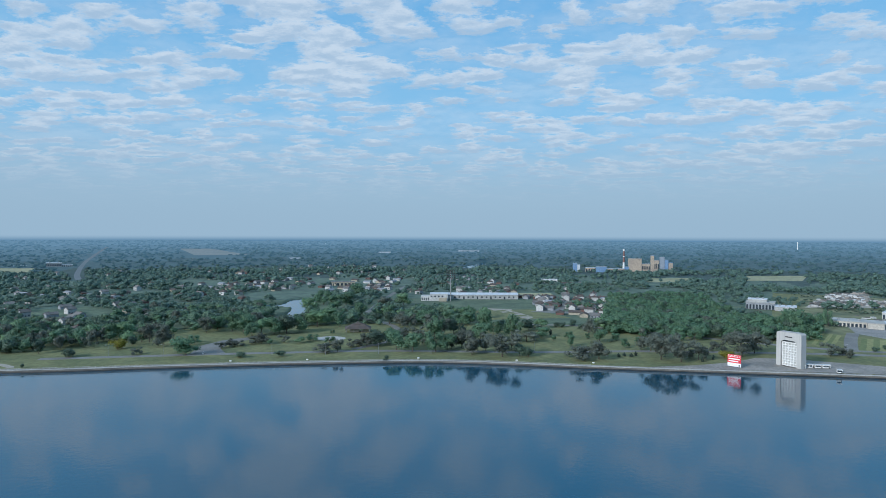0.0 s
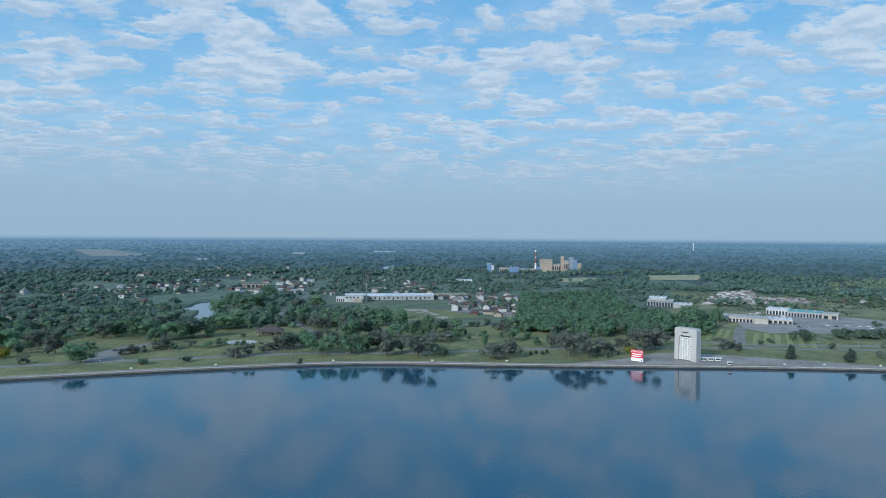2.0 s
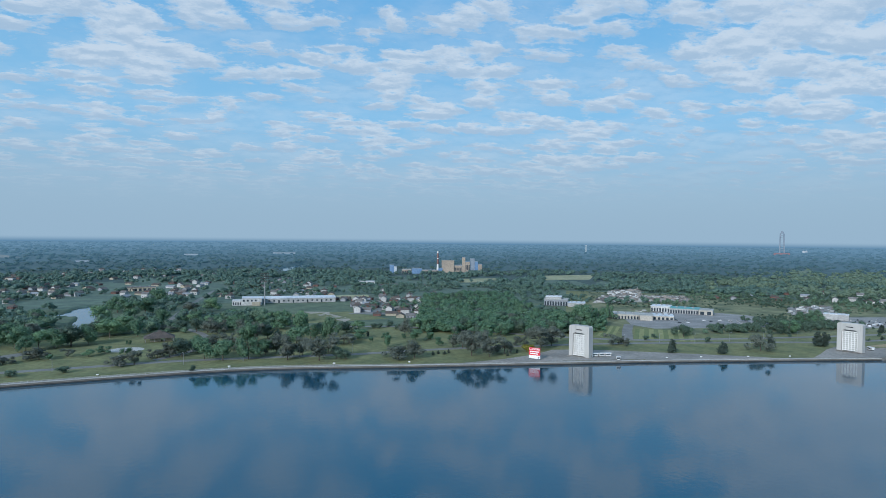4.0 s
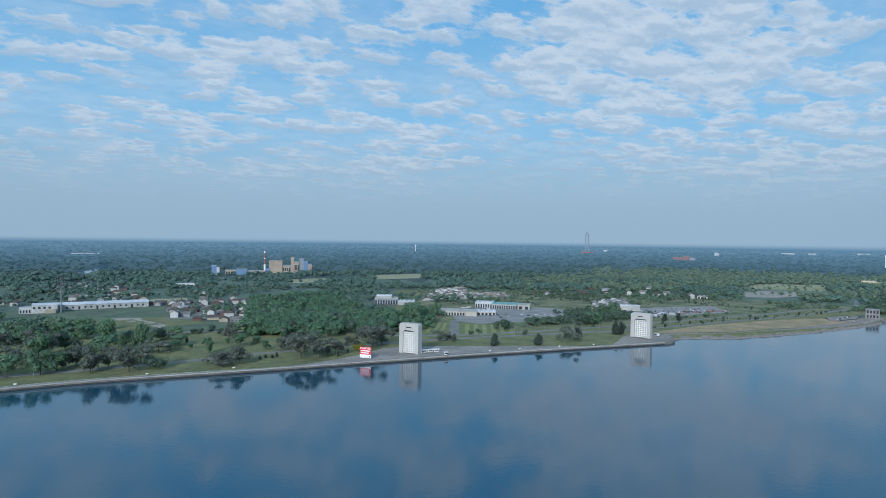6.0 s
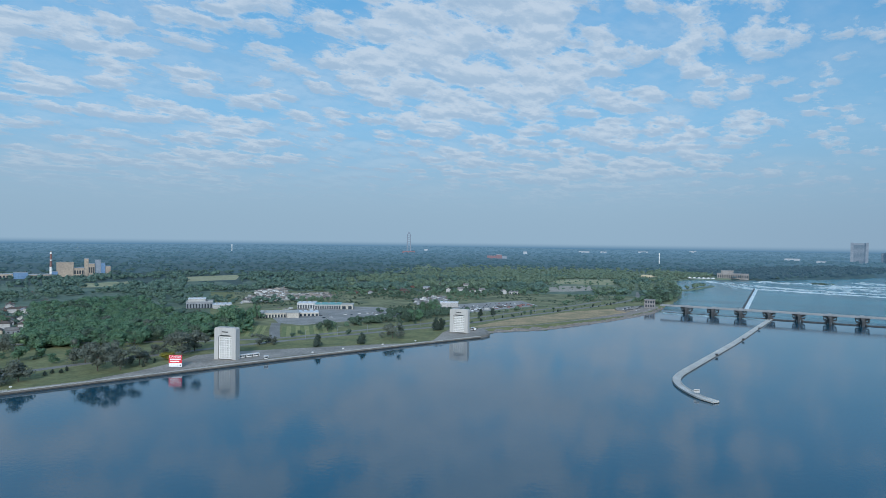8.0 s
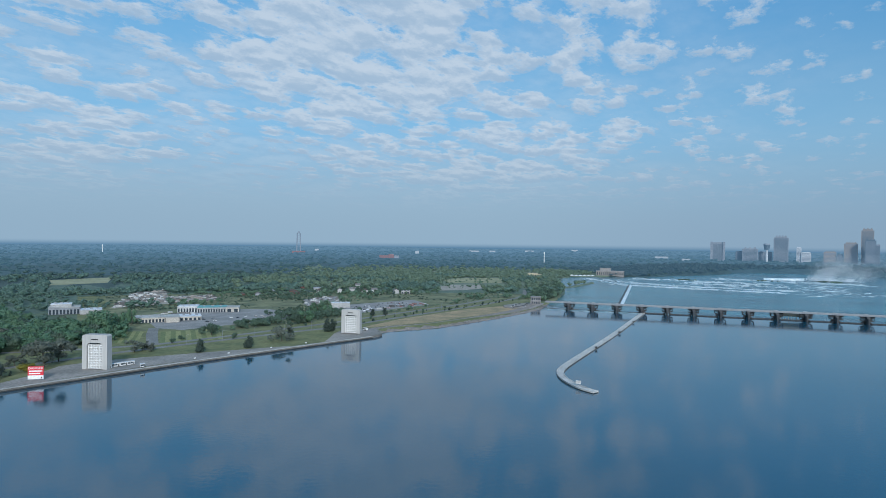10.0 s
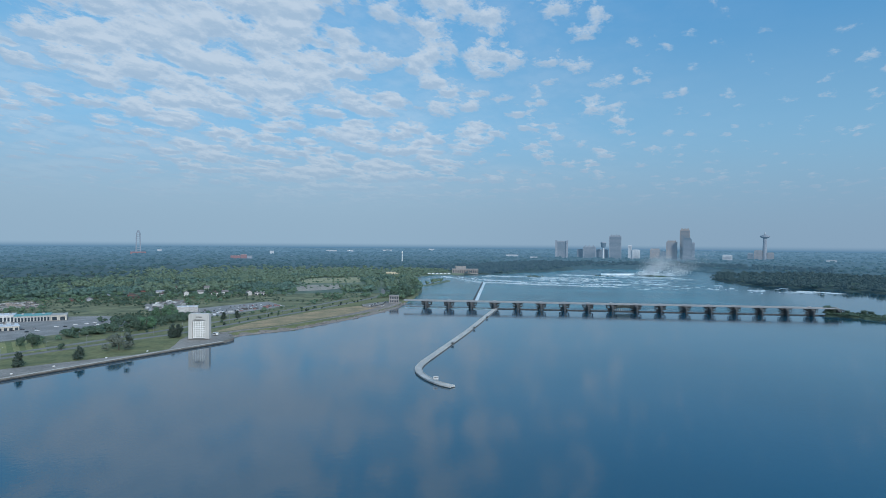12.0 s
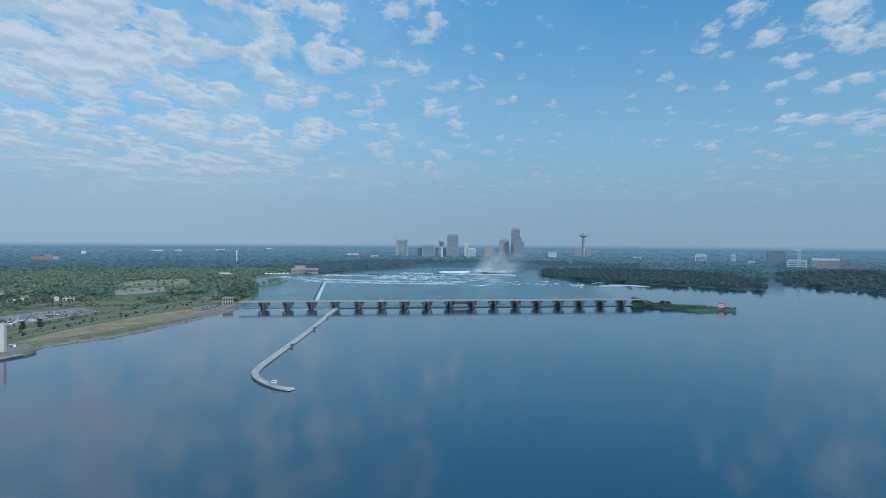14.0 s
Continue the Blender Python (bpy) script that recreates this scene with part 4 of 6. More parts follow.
def fast_mesh(name, V, T, smooth=False):
    me = bpy.data.meshes.new(name)
    me.vertices.add(len(V))
    me.vertices.foreach_set("co", np.ascontiguousarray(V, dtype=np.float32).ravel())
    me.loops.add(T.size)
    me.loops.foreach_set("vertex_index", np.ascontiguousarray(T, dtype=np.int32).ravel())
    me.polygons.add(len(T))
    me.polygons.foreach_set("loop_start", np.arange(0, T.size, 3, dtype=np.int32))
    me.update(calc_edges=True)
    if smooth:
        me.shade_smooth()
    return me


KINDS = {"D": ("tree", "leaf", "leafy green tree on the grass", "tree"), "P": ("pine_tree", "pine", "dark broad pine tree on the grass", "tree"),
         "C": ("spruce", "cone", "dark conical spruce on the grass", "tree"), "B": ("round_tree", "bush", "dense dark round tree on the grass", "tree"),
         "K": ("cypress", "cone", "tall narrow dark cypress", "tree"), "Y": ("yellow_shrub", "yellow", "yellow leaved shrub on the grass", "shrub"),
         "G": ("fresh_tree", "leaf_bright", "fresh green broad tree on the grass", "tree")}
PROTO = {}


def make_tree(kind, variant, m):
    nm, mat, lab, cat = KINDS[kind]
    rng = np.random.default_rng(100 + 17 * ord(kind) + variant)
    t = thing(nm, m, lab, cat, "park trees")
    V, T = crown_arrays("D" if kind == "G" else kind, rng, 1300, 0.030)
    part("crown", fast_mesh("crown", V, T, True), M[mat], t)
    bm = bmesh.new()
    hi = 0.30 if kind in "BYCK" else 0.5
    tube(bm, 0, 0, -0.02, hi, 0.022, 0.014, 7)
    if kind in "DPG":
        for i in range(5):
            a = i * 1.256 + variant
            rod(bm, (0, 0, 0.26 + 0.05 * i), (0.22 * math.cos(a), 0.22 * math.sin(a), 0.52 + 0.05 * i), 0.008, 4)
    part("trunk", bm, M["bark"], t)
    return t


SPREAD = {"D": 0.84, "G": 0.84, "P": 0.86, "C": 0.62, "B": 0.80, "K": 0.30, "Y": 0.80}


def plant(kind, x, y, h, w=0.0):
    """A tree of height h and crown width w."""
    v = RNG.integers(0, 3)
    if not w:
        w = h * SPREAD[kind] * RNG.uniform(0.9, 1.15)
    wide = w / SPREAD[kind]
    m = pose(x, y, float(land_z(x, y)) - 0.05, 0, 0, RNG.uniform(0, 360)) @ Matrix.Diagonal((wide, wide, h, 1))
    if (kind, v) not in PROTO:
        PROTO[kind, v] = make_tree(kind, v, m)
        return PROTO[kind, v]
    src = PROTO[kind, v]
    keep = src.matrix_basis.copy()
    src.matrix_basis = Matrix()
    c = copy_thing(src, m)
    src.matrix_basis = keep
    return c


TREES_A = [
    ("K", -359, 536, 19.3, 4.5), ("B", -344, 521, 13, 8.8), ("B", -373, 523, 6.8, 7.9), ("B", -310, 507, 8.9, 8.8), ("Y", -288, 542, 10.5, 11.9),
    ("B", -284, 559, 11.4, 9.2), ("D", -217, 517, 16.8, 18.5), ("P", -260, 519, 7.2, 6.9), ("P", -256, 562, 20.3, 16.1), ("P", -278, 580, 18.2, 13.5),
    ("G", -320, 588, 18, 12.4), ("G", -311, 595, 18.2, 12.7), ("D", -329, 558, 16, 11.5), ("P", -318, 550, 15.8, 7.9), ("D", -365, 591, 13.1, 11.1),
    ("D", -359, 561, 14.5, 10.5), ("P", -337, 539, 14, 7.6), ("P", -327, 579, 15.5, 10.2), ("D", -391, 566, 18.8, 14.6), ("P", -416, 584, 18.4, 12.3),
    ("D", -285, 579, 8.6, 5.8), ("D", -230, 568, 9.5, 8.8), ("B", -321, 467, 4.3, 2.8),
]
TREES_B = [
    ("P", -199, 549, 5.6, 7.6), ("P", -194, 557, 7.7, 7.8), ("P", -188, 560, 6.7, 8.8), ("B", -168, 508, 5.7, 8), ("B", -135, 514, 5.7, 7.8),
    ("P", -177, 578, 9.1, 10.2), ("P", -169, 572, 11.1, 13.2), ("D", -161, 569, 5.3, 5.1), ("P", -151, 582, 7, 8.3), ("D", -114, 632, 5.3, 4),
    ("G", -135, 579, 6.4, 9.4), ("D", -125, 591, 7.1, 9.6), ("D", -107, 579, 7, 8.4), ("P", -102, 532, 9.9, 12.5), ("P", -92, 534, 11.9, 9.7),
    ("P", -79, 559, 8.8, 11.2), ("P", -70, 562, 12.5, 13.4), ("B", -60, 559, 16.1, 17.5), ("D", -49, 577, 15.5, 14.9), ("D", -41, 543, 19.1, 17),
    ("D", -26, 533, 17.8, 18.7), ("P", -23, 596, 14.4, 11), ("P", -36, 596, 13.8, 13.2), ("P", -16, 566, 11.5, 9.4), ("B", -46, 498, 4.6, 4.1),
]
TREES_C = [
    ("D", -221, 642, 23.2, 19), ("D", -205, 631, 21, 17.7), ("G", -186, 628, 17.4, 16.7), ("D", -173, 628, 19.8, 16.8), ("B", -162, 635, 24.7, 23.9),
    ("D", -150, 643, 19, 15), ("B", -156, 687, 19.1, 16.1), ("G", -140, 683, 19, 21), ("G", -134, 705, 19.6, 19.2), ("G", -176, 814, 19.6, 24.9),
    ("D", -115, 684, 17.7, 13.7), ("B", -103, 706, 13.1, 13.5), ("D", -101, 759, 19.7, 15.3), ("B", -80, 730, 12.1, 14.7),
    ("B", -61, 702, 18.8, 16.8), ("P", -49, 689, 17.2, 14), ("P", -39, 685, 16.5, 13.9), ("G", -57, 882, 20.4, 19.5), ("D", -191, 613, 14.8, 14.1),
    ("D", -240, 653, 17.5, 15.8), ("P", -245, 634, 17.6, 14.2), ("D", -150, 839, 21.7, 22.9), ("D", -139, 880, 21.9, 22.4),
    ("D", -133, 974, 27, 26.7), ("D", -174, 894, 23.1, 21),
]
TREES_D = [
    ("D", -6, 533, 20.2, 15.7), ("G", 4, 544, 15.1, 16.1), ("B", 11, 638, 17.7, 15.3), ("P", -1, 623, 18.5, 15), ("P", 17, 555, 17, 14.3),
    ("P", 25, 523, 19.4, 15.4), ("D", 36, 584, 19.5, 22.6), ("D", 43, 639, 26.6, 15.3), ("D", 52, 624, 16.2, 12.6), ("B", 64, 654, 14.5, 11.4),
    ("P", 50, 514, 20.9, 20.8), ("D", 68, 604, 25.7, 14.4), ("B", 65, 519, 13, 10), ("B", 72, 514, 9.5, 9.4), ("B", 92, 655, 13.9, 13.8),
    ("G", 108, 671, 11.2, 12.2), ("D", 97, 611, 11.3, 14.5), ("P", 80, 585, 12.5, 18.2), ("K", 110, 625, 6.4, 2.8), ("B", 126, 679, 6.3, 7.4),
    ("B", 133, 680, 6.9, 8.6), ("B", 147, 693, 7.7, 8.1), ("D", 124, 605, 7.8, 6.6), ("D", 118, 562, 13, 7.1), ("B", 151, 668, 7.4, 6.6),
]
TREES_E = [
    ("P", 149, 626, 18.5, 12.4), ("P", 115, 505, 13.6, 16.4), ("P", 129, 505, 15.9, 16.3), ("D", 150, 586, 13, 13.6), ("D", 166, 557, 9.3, 6.9),
    ("C", 148, 515, 3.3, 2.7), ("C", 154, 518, 3.4, 2.7), ("C", 159, 515, 3.3, 3.2), ("C", 164, 520, 3.9, 2.3), ("P", 184, 541, 22, 16.1),
    ("P", 180, 504, 22.9, 19.3), ("P", 193, 495, 18.3, 18.7), ("P", 211, 504, 14.5, 12.9), ("P", 252, 516, 23.4, 23.2), ("P", 271, 532, 18.7, 17.5),
    ("Y", 237, 511, 7.6, 11.1), ("C", 210, 495, 5, 2.1), ("C", 223, 504, 4.2, 2.1), ("D", 370, 637, 28.8, 28.5), ("D", 431, 685, 21.5, 8.6),
    ("D", 390, 644, 22.6, 12.2), ("P", 330, 520, 11.1, 11.4), ("P", 341, 522, 9.2, 6.5), ("P", 342, 513, 8.1, 6.3), ("D", 168, 593, 8.8, 8.4),
]
TREES_F = [
    ("D", 178, 641, 17.8, 17.1), ("D", 4, 699, 17.4, 14.2), ("D", -16, 721, 16.7, 16), ("D", -28, 731, 13.5, 13.5), ("D", -8, 603, 22.3, 16.7),
    ("P", -13, 645, 19.1, 16.7), ("D", 25, 699, 16.2, 14.2), ("D", 35, 747, 13.8, 12.4), ("D", 143, 605, 5.6, 5.4), ("D", 107, 592, 5.5, 4.8),
    ("D", 186, 587, 5.4, 4.6), ("B", 161, 586, 4.3, 5.2), ("D", 81, 639, 11.8, 8.2), ("P", 243, 542, 11, 10.9), ("P", 210, 575, 9.6, 13),
    ("D", 201, 620, 9.2, 9.8), ("P", 38, 539, 16, 11.9), ("P", 8, 549, 12.2, 9.1), ("P", 61, 544, 12.1, 11), ("D", -67, 771, 15.7, 14.2),
    ("D", 228, 594, 10.4, 11.3), ("D", 247, 600, 12.2, 12.3), ("D", 284, 608, 12.4, 13.2),
]
TREES_G = [
    ("C", 363, 473, 12.6), ("C", 405, 457, 11.8), ("P", 452, 462, 19.2), ("B", 435, 549, 16.4), ("B", 435, 563, 11.1),
    ("B", 434, 511, 7.8), ("C", 479, 477, 12.8), ("B", 398, 549, 5.3), ("B", 380, 539, 5.2),
    ("C", 528, 469, 15.2), ("C", 534, 466, 14.2), ("B", 554, 538, 14.6), ("D", 646, 591, 18.0), ("D", 654, 579, 14.6), ("C", 676, 518, 9.8),
    ("C", 694, 510, 10.5), ("D", 565, 538, 17.6),
]
for row in TREES_A + TREES_B + TREES_C + TREES_D + TREES_E + TREES_F + TREES_G:
    plant(*row)
# low bushes along the parkway
for i in range(46):
    x = 600 + i * 9 + RNG.uniform(-4, 4)
    plant("B" if RNG.random() < 0.6 else "C", x, 487 - 0.05 * (x - 600) + RNG.uniform(-9, 14) - (4 if x > 800 else 0), RNG.uniform(2, 5))

# ---- woods ----
LAWN = [(-700, 420), (-480, 500), (-260, 545), (-240, 640), (-170, 690), (-60, 700), (0, 690), (60, 690), (120, 700), (190, 640), (300, 600), (430, 590),
        (440, 660), (470, 690), (440, 560), (560, 545), (640, 520), (1000, 500), (1000, 300), (500, 380), (0, 450)]
WOOD = [(168, 642), (225, 618), (311, 588), (366, 600), (405, 655), (395, 700), (350, 760), (385, 860), (400, 940), (385, 990), (269, 985), (240, 880), (200, 740)]
KEEP_OUT = [s[1] for s in SLABS] + [[(-60, 870), (130, 870), (130, 990), (-60, 960)], [(400, 800), (520, 800), (520, 880), (400, 880)],
                                    [(440, 660), (620, 660), (620, 800), (440, 800)], [(360, 1690), (670, 1690), (670, 1820), (360, 1820)],
                                    [(-110, 630), (-65, 630), (-65, 670), (-110, 670)], [(1880, 480), (1960, 480), (2050, 620), (1900, 640)],
                                    [(690, 540), (900, 520), (900, 660), (690, 650)],
                                    [(-205, 735), (-165, 740), (-190, 790), (-200, 1000), (-262, 980)], [(-60, 815), (130, 850), (135, 1008), (-60, 1000)],
                                    [(430, 600), (640, 580), (640, 690), (560, 700), (440, 700)], [(915, 395), (990, 392), (985, 440), (915, 440)]]
KEEP_OUT += [[(0.9 * a, 0.9 * b) for a, b in s[1]] for s in SLABS if s[0] in ("field_1", "field_2", "field_3", "meadow")]
KEEP_OUT += [[(1010, 610), (1100, 565), (1218, 627), (1114, 677)], [(-200, 690), (-172, 690), (-170, 800), (-215, 812)], [(40, 1800), (80, 1800), (200, 2300), (140, 2330)]]
HAMLET = [(100, 770), (200, 735), (240, 880), (275, 1030), (130, 1070)]


def open_spot(x, y, road_gap=9.0):
    ok = signed_shore(x, y) > 5.0
    for p in KEEP_OUT:
        ok &= ~inside(p, x, y)
    for k, line in enumerate(ROADS):
        wide = road_gap + (8 if k == 5 else 0)
        for (x0, y0), (x1, y1) in zip(line, line[1:]):
            dx, dy = x1 - x0, y1 - y0
            t = np.clip(((x - x0) * dx + (y - y0) * dy) / (dx * dx + dy * dy), 0, 1)
            ok &= np.hypot(x - x0 - t * dx, y - y0 - t * dy) > wide
    return ok


def wavy(x, y):
    """A slow pattern of groves and clearings, 0 to 1."""
    return 0.5 + 0.25 * np.sin(x / 47 + 1.3 * np.sin(y / 71)) + 0.25 * np.sin(y / 39 + 1.7 * np.sin(x / 83))


TOWN = [(-1500, 560), (-250, 560), (-200, 720), (60, 860), (300, 960), (300, 1700), (-1500, 1700)]


def cover_at(x, y):
    az = np.degrees(np.arctan2(x, y))
    r = np.hypot(x, y)
    c = np.where(inside(TOWN, x, y), 0.66, 0.62)
    c = np.where((az > 40) & (r < 1300), 0.46, c)
    c = np.where(inside([(-400, 1060), (-90, 1080), (-60, 1450), (-420, 1430)], x, y), 0.30, c)
    c = np.where(inside([(-560, 1540), (-180, 1540), (-200, 1980), (-640, 1960)], x, y), 0.5, c)
    c = np.where(inside(HAMLET, x, y), 0.30, c)
    c = np.where((az > 35) & (az < 76) & (r >= 1250), 0.85, c)
    c = np.where(r > 1700, 0.9, c)
    c = np.where((az > 26) & (az < 44) & (r > 620) & (r < 1250), 0.42, c)
    return c


def scatter(n, r0, r1, power, az0=-42.0, az1=128.0):
    az = np.radians(RNG.uniform(az0, az1, n))
    r = (r0 ** power + (r1 ** power - r0 ** power) * RNG.random(n)) ** (1 / power)
    x, y = r * np.sin(az), r * np.cos(az)
    ok = open_spot(x, y) & ~inside(LAWN, x, y) & (wavy(x, y) < cover_at(x, y) + RNG.uniform(-0.12, 0.12, n))
    return x[ok], y[ok]


def grove(name, x, y, hmin, hmax, templates, mat, label, wide=1.0, sink=0.0):
    V, T = [], []
    n = 0
    base = land_z(x, y)
    for i in range(len(x)):
        tv, tt = templates[RNG.integers(0, len(templates))]
        h = hmin + (hmax - hmin) * RNG.random() ** 1.4
        a = RNG.uniform(0, 6.283)
        c, s = math.cos(a), math.sin(a)
        w = h * wide * RNG.uniform(0.85, 1.25)
        v = np.stack([(tv[:, 0] * c - tv[:, 1] * s) * w + x[i], (tv[:, 0] * s + tv[:, 1] * c) * w + y[i], (tv[:, 2] - sink) * h + base[i]], 1)
        V.append(v)
        T.append(tt + n)
        n += len(tv)
    ob = new(name, fast_mesh(name, np.concatenate(V), np.concatenate(T), True))
    ob.data.materials.append(mat)
    return tagged(ob, label, "woods", "", "stuff")


def small_crown(seed, lumps, leaves, leaf, broad=False):
    """A crown one metre high: an uneven dome of lobes under a skin of small leaf sprays."""
    rng = np.random.default_rng(seed)
    tall = rng.uniform(0.85, 1.2)
    L = [(0, 0, .52, rng.uniform(.28, .34))]
    for i in range(lumps - 1):
        a, e = rng.uniform(0, 6.283), rng.uniform(-0.5, 1.2)
        q = rng.uniform(.18, .30)
        L.append((q * math.cos(e) * math.cos(a), q * math.cos(e) * math.sin(a), .50 + q * math.sin(e) * tall, rng.uniform(.15, .23)))
    L = np.array(L)
    if broad:
        L[:, :2] *= 1.25
        L[:, 3] *= 1.2
    V, F = cores(L, rng, 0.86 if leaves else 1.0)
    if leaves:
        tri = leaf_cloud(L, rng, leaves, leaf, 0.75)
        F = np.concatenate([F, len(V) + np.arange(len(tri)).reshape(-1, 3)])
        V = np.concatenate([V, tri])
    return V, F


NEAR_T = [small_crown(s, 5, 300, 0.040) for s in range(12)]
MID_T = [small_crown(20 + s, 3, 130, 0.056) for s in range(12)]
BUSH_T = [small_crown(80 + s, 2, 30, 0.11) for s in range(6)]
FAR_T = [small_crown(40 + s, 2, 40, 0.075, True) for s in range(10)]
SHORE_T = [small_crown(90 + s, 3, 50, 0.08) for s in range(10)]
HAZE_T = [small_crown(60 + s, 2, 0, 0.1, True) for s in range(8)]


def fill(poly, n, gap=4.0):
    """Random places inside a polygon, clear of water and roads."""
    p = np.array(poly, float)
    qx, qy = RNG.uniform(p[:, 0].min(), p[:, 0].max(), n), RNG.uniform(p[:, 1].min(), p[:, 1].max(), n)
    good = inside(poly, qx, qy) & (signed_shore(qx, qy) > gap)
    return qx[good], qy[good]


def mixed_grove(name, x, y, hmin, hmax, templates, mats, label, wide=1.0, sink=0.12):
    """A wood of several kinds of tree."""
    kind = RNG.choice(len(mats), len(x), p=np.array([m[1] for m in mats]) / sum(m[1] for m in mats))
    for k, (mat, share) in enumerate(mats):
        sel = kind == k
        if sel.any():
            grove(name, x[sel], y[sel], hmin, hmax, templates, M[mat], label, wide, sink)


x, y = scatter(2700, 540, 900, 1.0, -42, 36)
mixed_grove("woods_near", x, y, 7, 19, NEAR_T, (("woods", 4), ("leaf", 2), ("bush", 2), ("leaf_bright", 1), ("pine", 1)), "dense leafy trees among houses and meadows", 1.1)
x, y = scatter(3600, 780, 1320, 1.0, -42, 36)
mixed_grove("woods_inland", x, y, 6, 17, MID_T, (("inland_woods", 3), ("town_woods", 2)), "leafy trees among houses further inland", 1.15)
x, y = scatter(2100, 600, 1350, 1.0, 36, 76)
grove("meadow_trees", x, y, 5, 12, NEAR_T, M["woods"], "loose green trees and thickets in rough meadow", 1.1, 0.14)
x, y = scatter(3600, 600, 1350, 1.0, 34, 76)
grove("meadow_scrub", x + RNG.normal(0, 6, len(x)), y + RNG.normal(0, 6, len(x)), 1.2, 4.0, BUSH_T, M["woods"], "low scrub bushes in rough meadow", 1.9, 0.2)
x, y = fill([(430, 640), (640, 530), (1000, 500), (1250, 560), (1400, 800), (900, 1150), (620, 1100)], 6500, 6.0)
ok = open_spot(x, y, 7.0) & (wavy(x * 1.7 + 90, y * 1.7) < 0.52)
grove("brushwood", x[ok], y[ok], 1.0, 3.6, BUSH_T, M["bush"], "low dark brushwood scattered over rough meadow", 1.7, 0.2)
x, y = fill([(480, 555), (560, 556), (690, 535), (700, 560), (640, 600), (590, 640), (600, 570), (500, 590)], 520)
grove("thicket", x, y, 5, 12, NEAR_T, M["bush"], "dark thicket of small trees behind the road", 1.0, 0.12)
x, y = fill([(523, 554), (634, 659), (746, 654), (655, 570), (534, 506)], 260)
grove("shelter_belt", x, y, 4, 11, NEAR_T, M["bush"], "dark belt of small trees and conifers behind the road", 0.85, 0.12)
x, y = fill([(752, 878), (1038, 1027), (1238, 892), (1035, 705), (839, 677), (728, 760)], 900)
ok = wavy(x * 1.4, y * 1.4) < 0.62
grove("hedge_woods", x[ok], y[ok], 4, 11, MID_T, M["bush"], "dark hedgerow trees across the rough meadow", 1.0, 0.14)
x, y = fill([(1090, 690), (1218, 610), (1340, 690), (1460, 670), (1650, 780), (1530, 890), (1330, 800), (1260, 770)], 170)
grove("field_trees", x, y, 3, 10, MID_T, M["woods"], "single trees scattered over pale fields", 1.2, 0.14)
x, y = fill(WOOD, 1500)
mixed_grove("dense_wood", x, y, 9, 22, NEAR_T, (("leaf", 5), ("wood_leaf", 5), ("bush", 2)), "dense dark green wood behind the gate tower", 1.0, 0.14)
x, y = fill([(1015, 402), (1074, 405), (1202, 437), (1320, 476), (1440, 525), (1430, 560), (1300, 520), (1180, 488), (1050, 436)], 1300)
mixed_grove("bank_wood", x, y, 7, 16, MID_T, (("bush", 2), ("woods", 1)), "dark trees crowding the river bank below the dam")
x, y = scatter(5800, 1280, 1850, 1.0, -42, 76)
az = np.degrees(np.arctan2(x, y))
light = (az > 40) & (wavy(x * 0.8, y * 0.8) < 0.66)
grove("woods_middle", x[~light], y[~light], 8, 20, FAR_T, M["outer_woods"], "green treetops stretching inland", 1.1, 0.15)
grove("woods_light", x[light], y[light], 6, 18, FAR_T, M["leaf_sunlit"], "treetops painted a sunlit light green behind the meadows", 1.1, 0.15)
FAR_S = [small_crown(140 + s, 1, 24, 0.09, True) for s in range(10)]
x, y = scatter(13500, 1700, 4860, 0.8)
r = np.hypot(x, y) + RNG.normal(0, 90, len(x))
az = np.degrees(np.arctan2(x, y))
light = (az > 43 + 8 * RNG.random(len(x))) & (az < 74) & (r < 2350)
grove("woods_pale", x[light], y[light], 8, 15, FAR_S, M["sunlit_woods"], "far treetops painted a sunlit light green", 1.5, 0.2)
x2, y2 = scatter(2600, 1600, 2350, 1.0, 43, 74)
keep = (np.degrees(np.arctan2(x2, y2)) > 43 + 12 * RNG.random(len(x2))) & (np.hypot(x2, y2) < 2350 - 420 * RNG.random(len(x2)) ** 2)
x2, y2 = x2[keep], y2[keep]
grove("woods_pale", x2, y2, 8, 16, FAR_S, M["sunlit_woods"], "far treetops painted a sunlit light green", 1.35, 0.18)
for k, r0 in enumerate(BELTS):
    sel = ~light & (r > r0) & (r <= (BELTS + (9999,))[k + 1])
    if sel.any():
        grove("woods_far", x[sel], y[sel], 8, 15, FAR_S if k < 3 else HAZE_T, M["belt_woods_%d" % k], "far green treetops turned bluish by painted haze", 1.5 + 0.2 * k, 0.22 + 0.03 * k)
x, y = fill(GOAT, 2300, 1.0)
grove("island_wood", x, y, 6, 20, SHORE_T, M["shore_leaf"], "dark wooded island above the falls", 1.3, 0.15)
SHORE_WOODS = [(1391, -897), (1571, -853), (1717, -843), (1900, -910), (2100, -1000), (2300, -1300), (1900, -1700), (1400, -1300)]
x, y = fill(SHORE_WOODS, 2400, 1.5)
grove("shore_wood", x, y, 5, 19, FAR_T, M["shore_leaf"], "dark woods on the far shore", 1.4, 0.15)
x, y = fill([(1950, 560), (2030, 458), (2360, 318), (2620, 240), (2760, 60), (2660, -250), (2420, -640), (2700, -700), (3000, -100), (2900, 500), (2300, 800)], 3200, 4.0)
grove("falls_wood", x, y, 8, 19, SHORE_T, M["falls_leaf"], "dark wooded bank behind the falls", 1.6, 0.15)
px = RNG.uniform(960, 1080, 2400)
py = RNG.uniform(-420, -255, 2400)
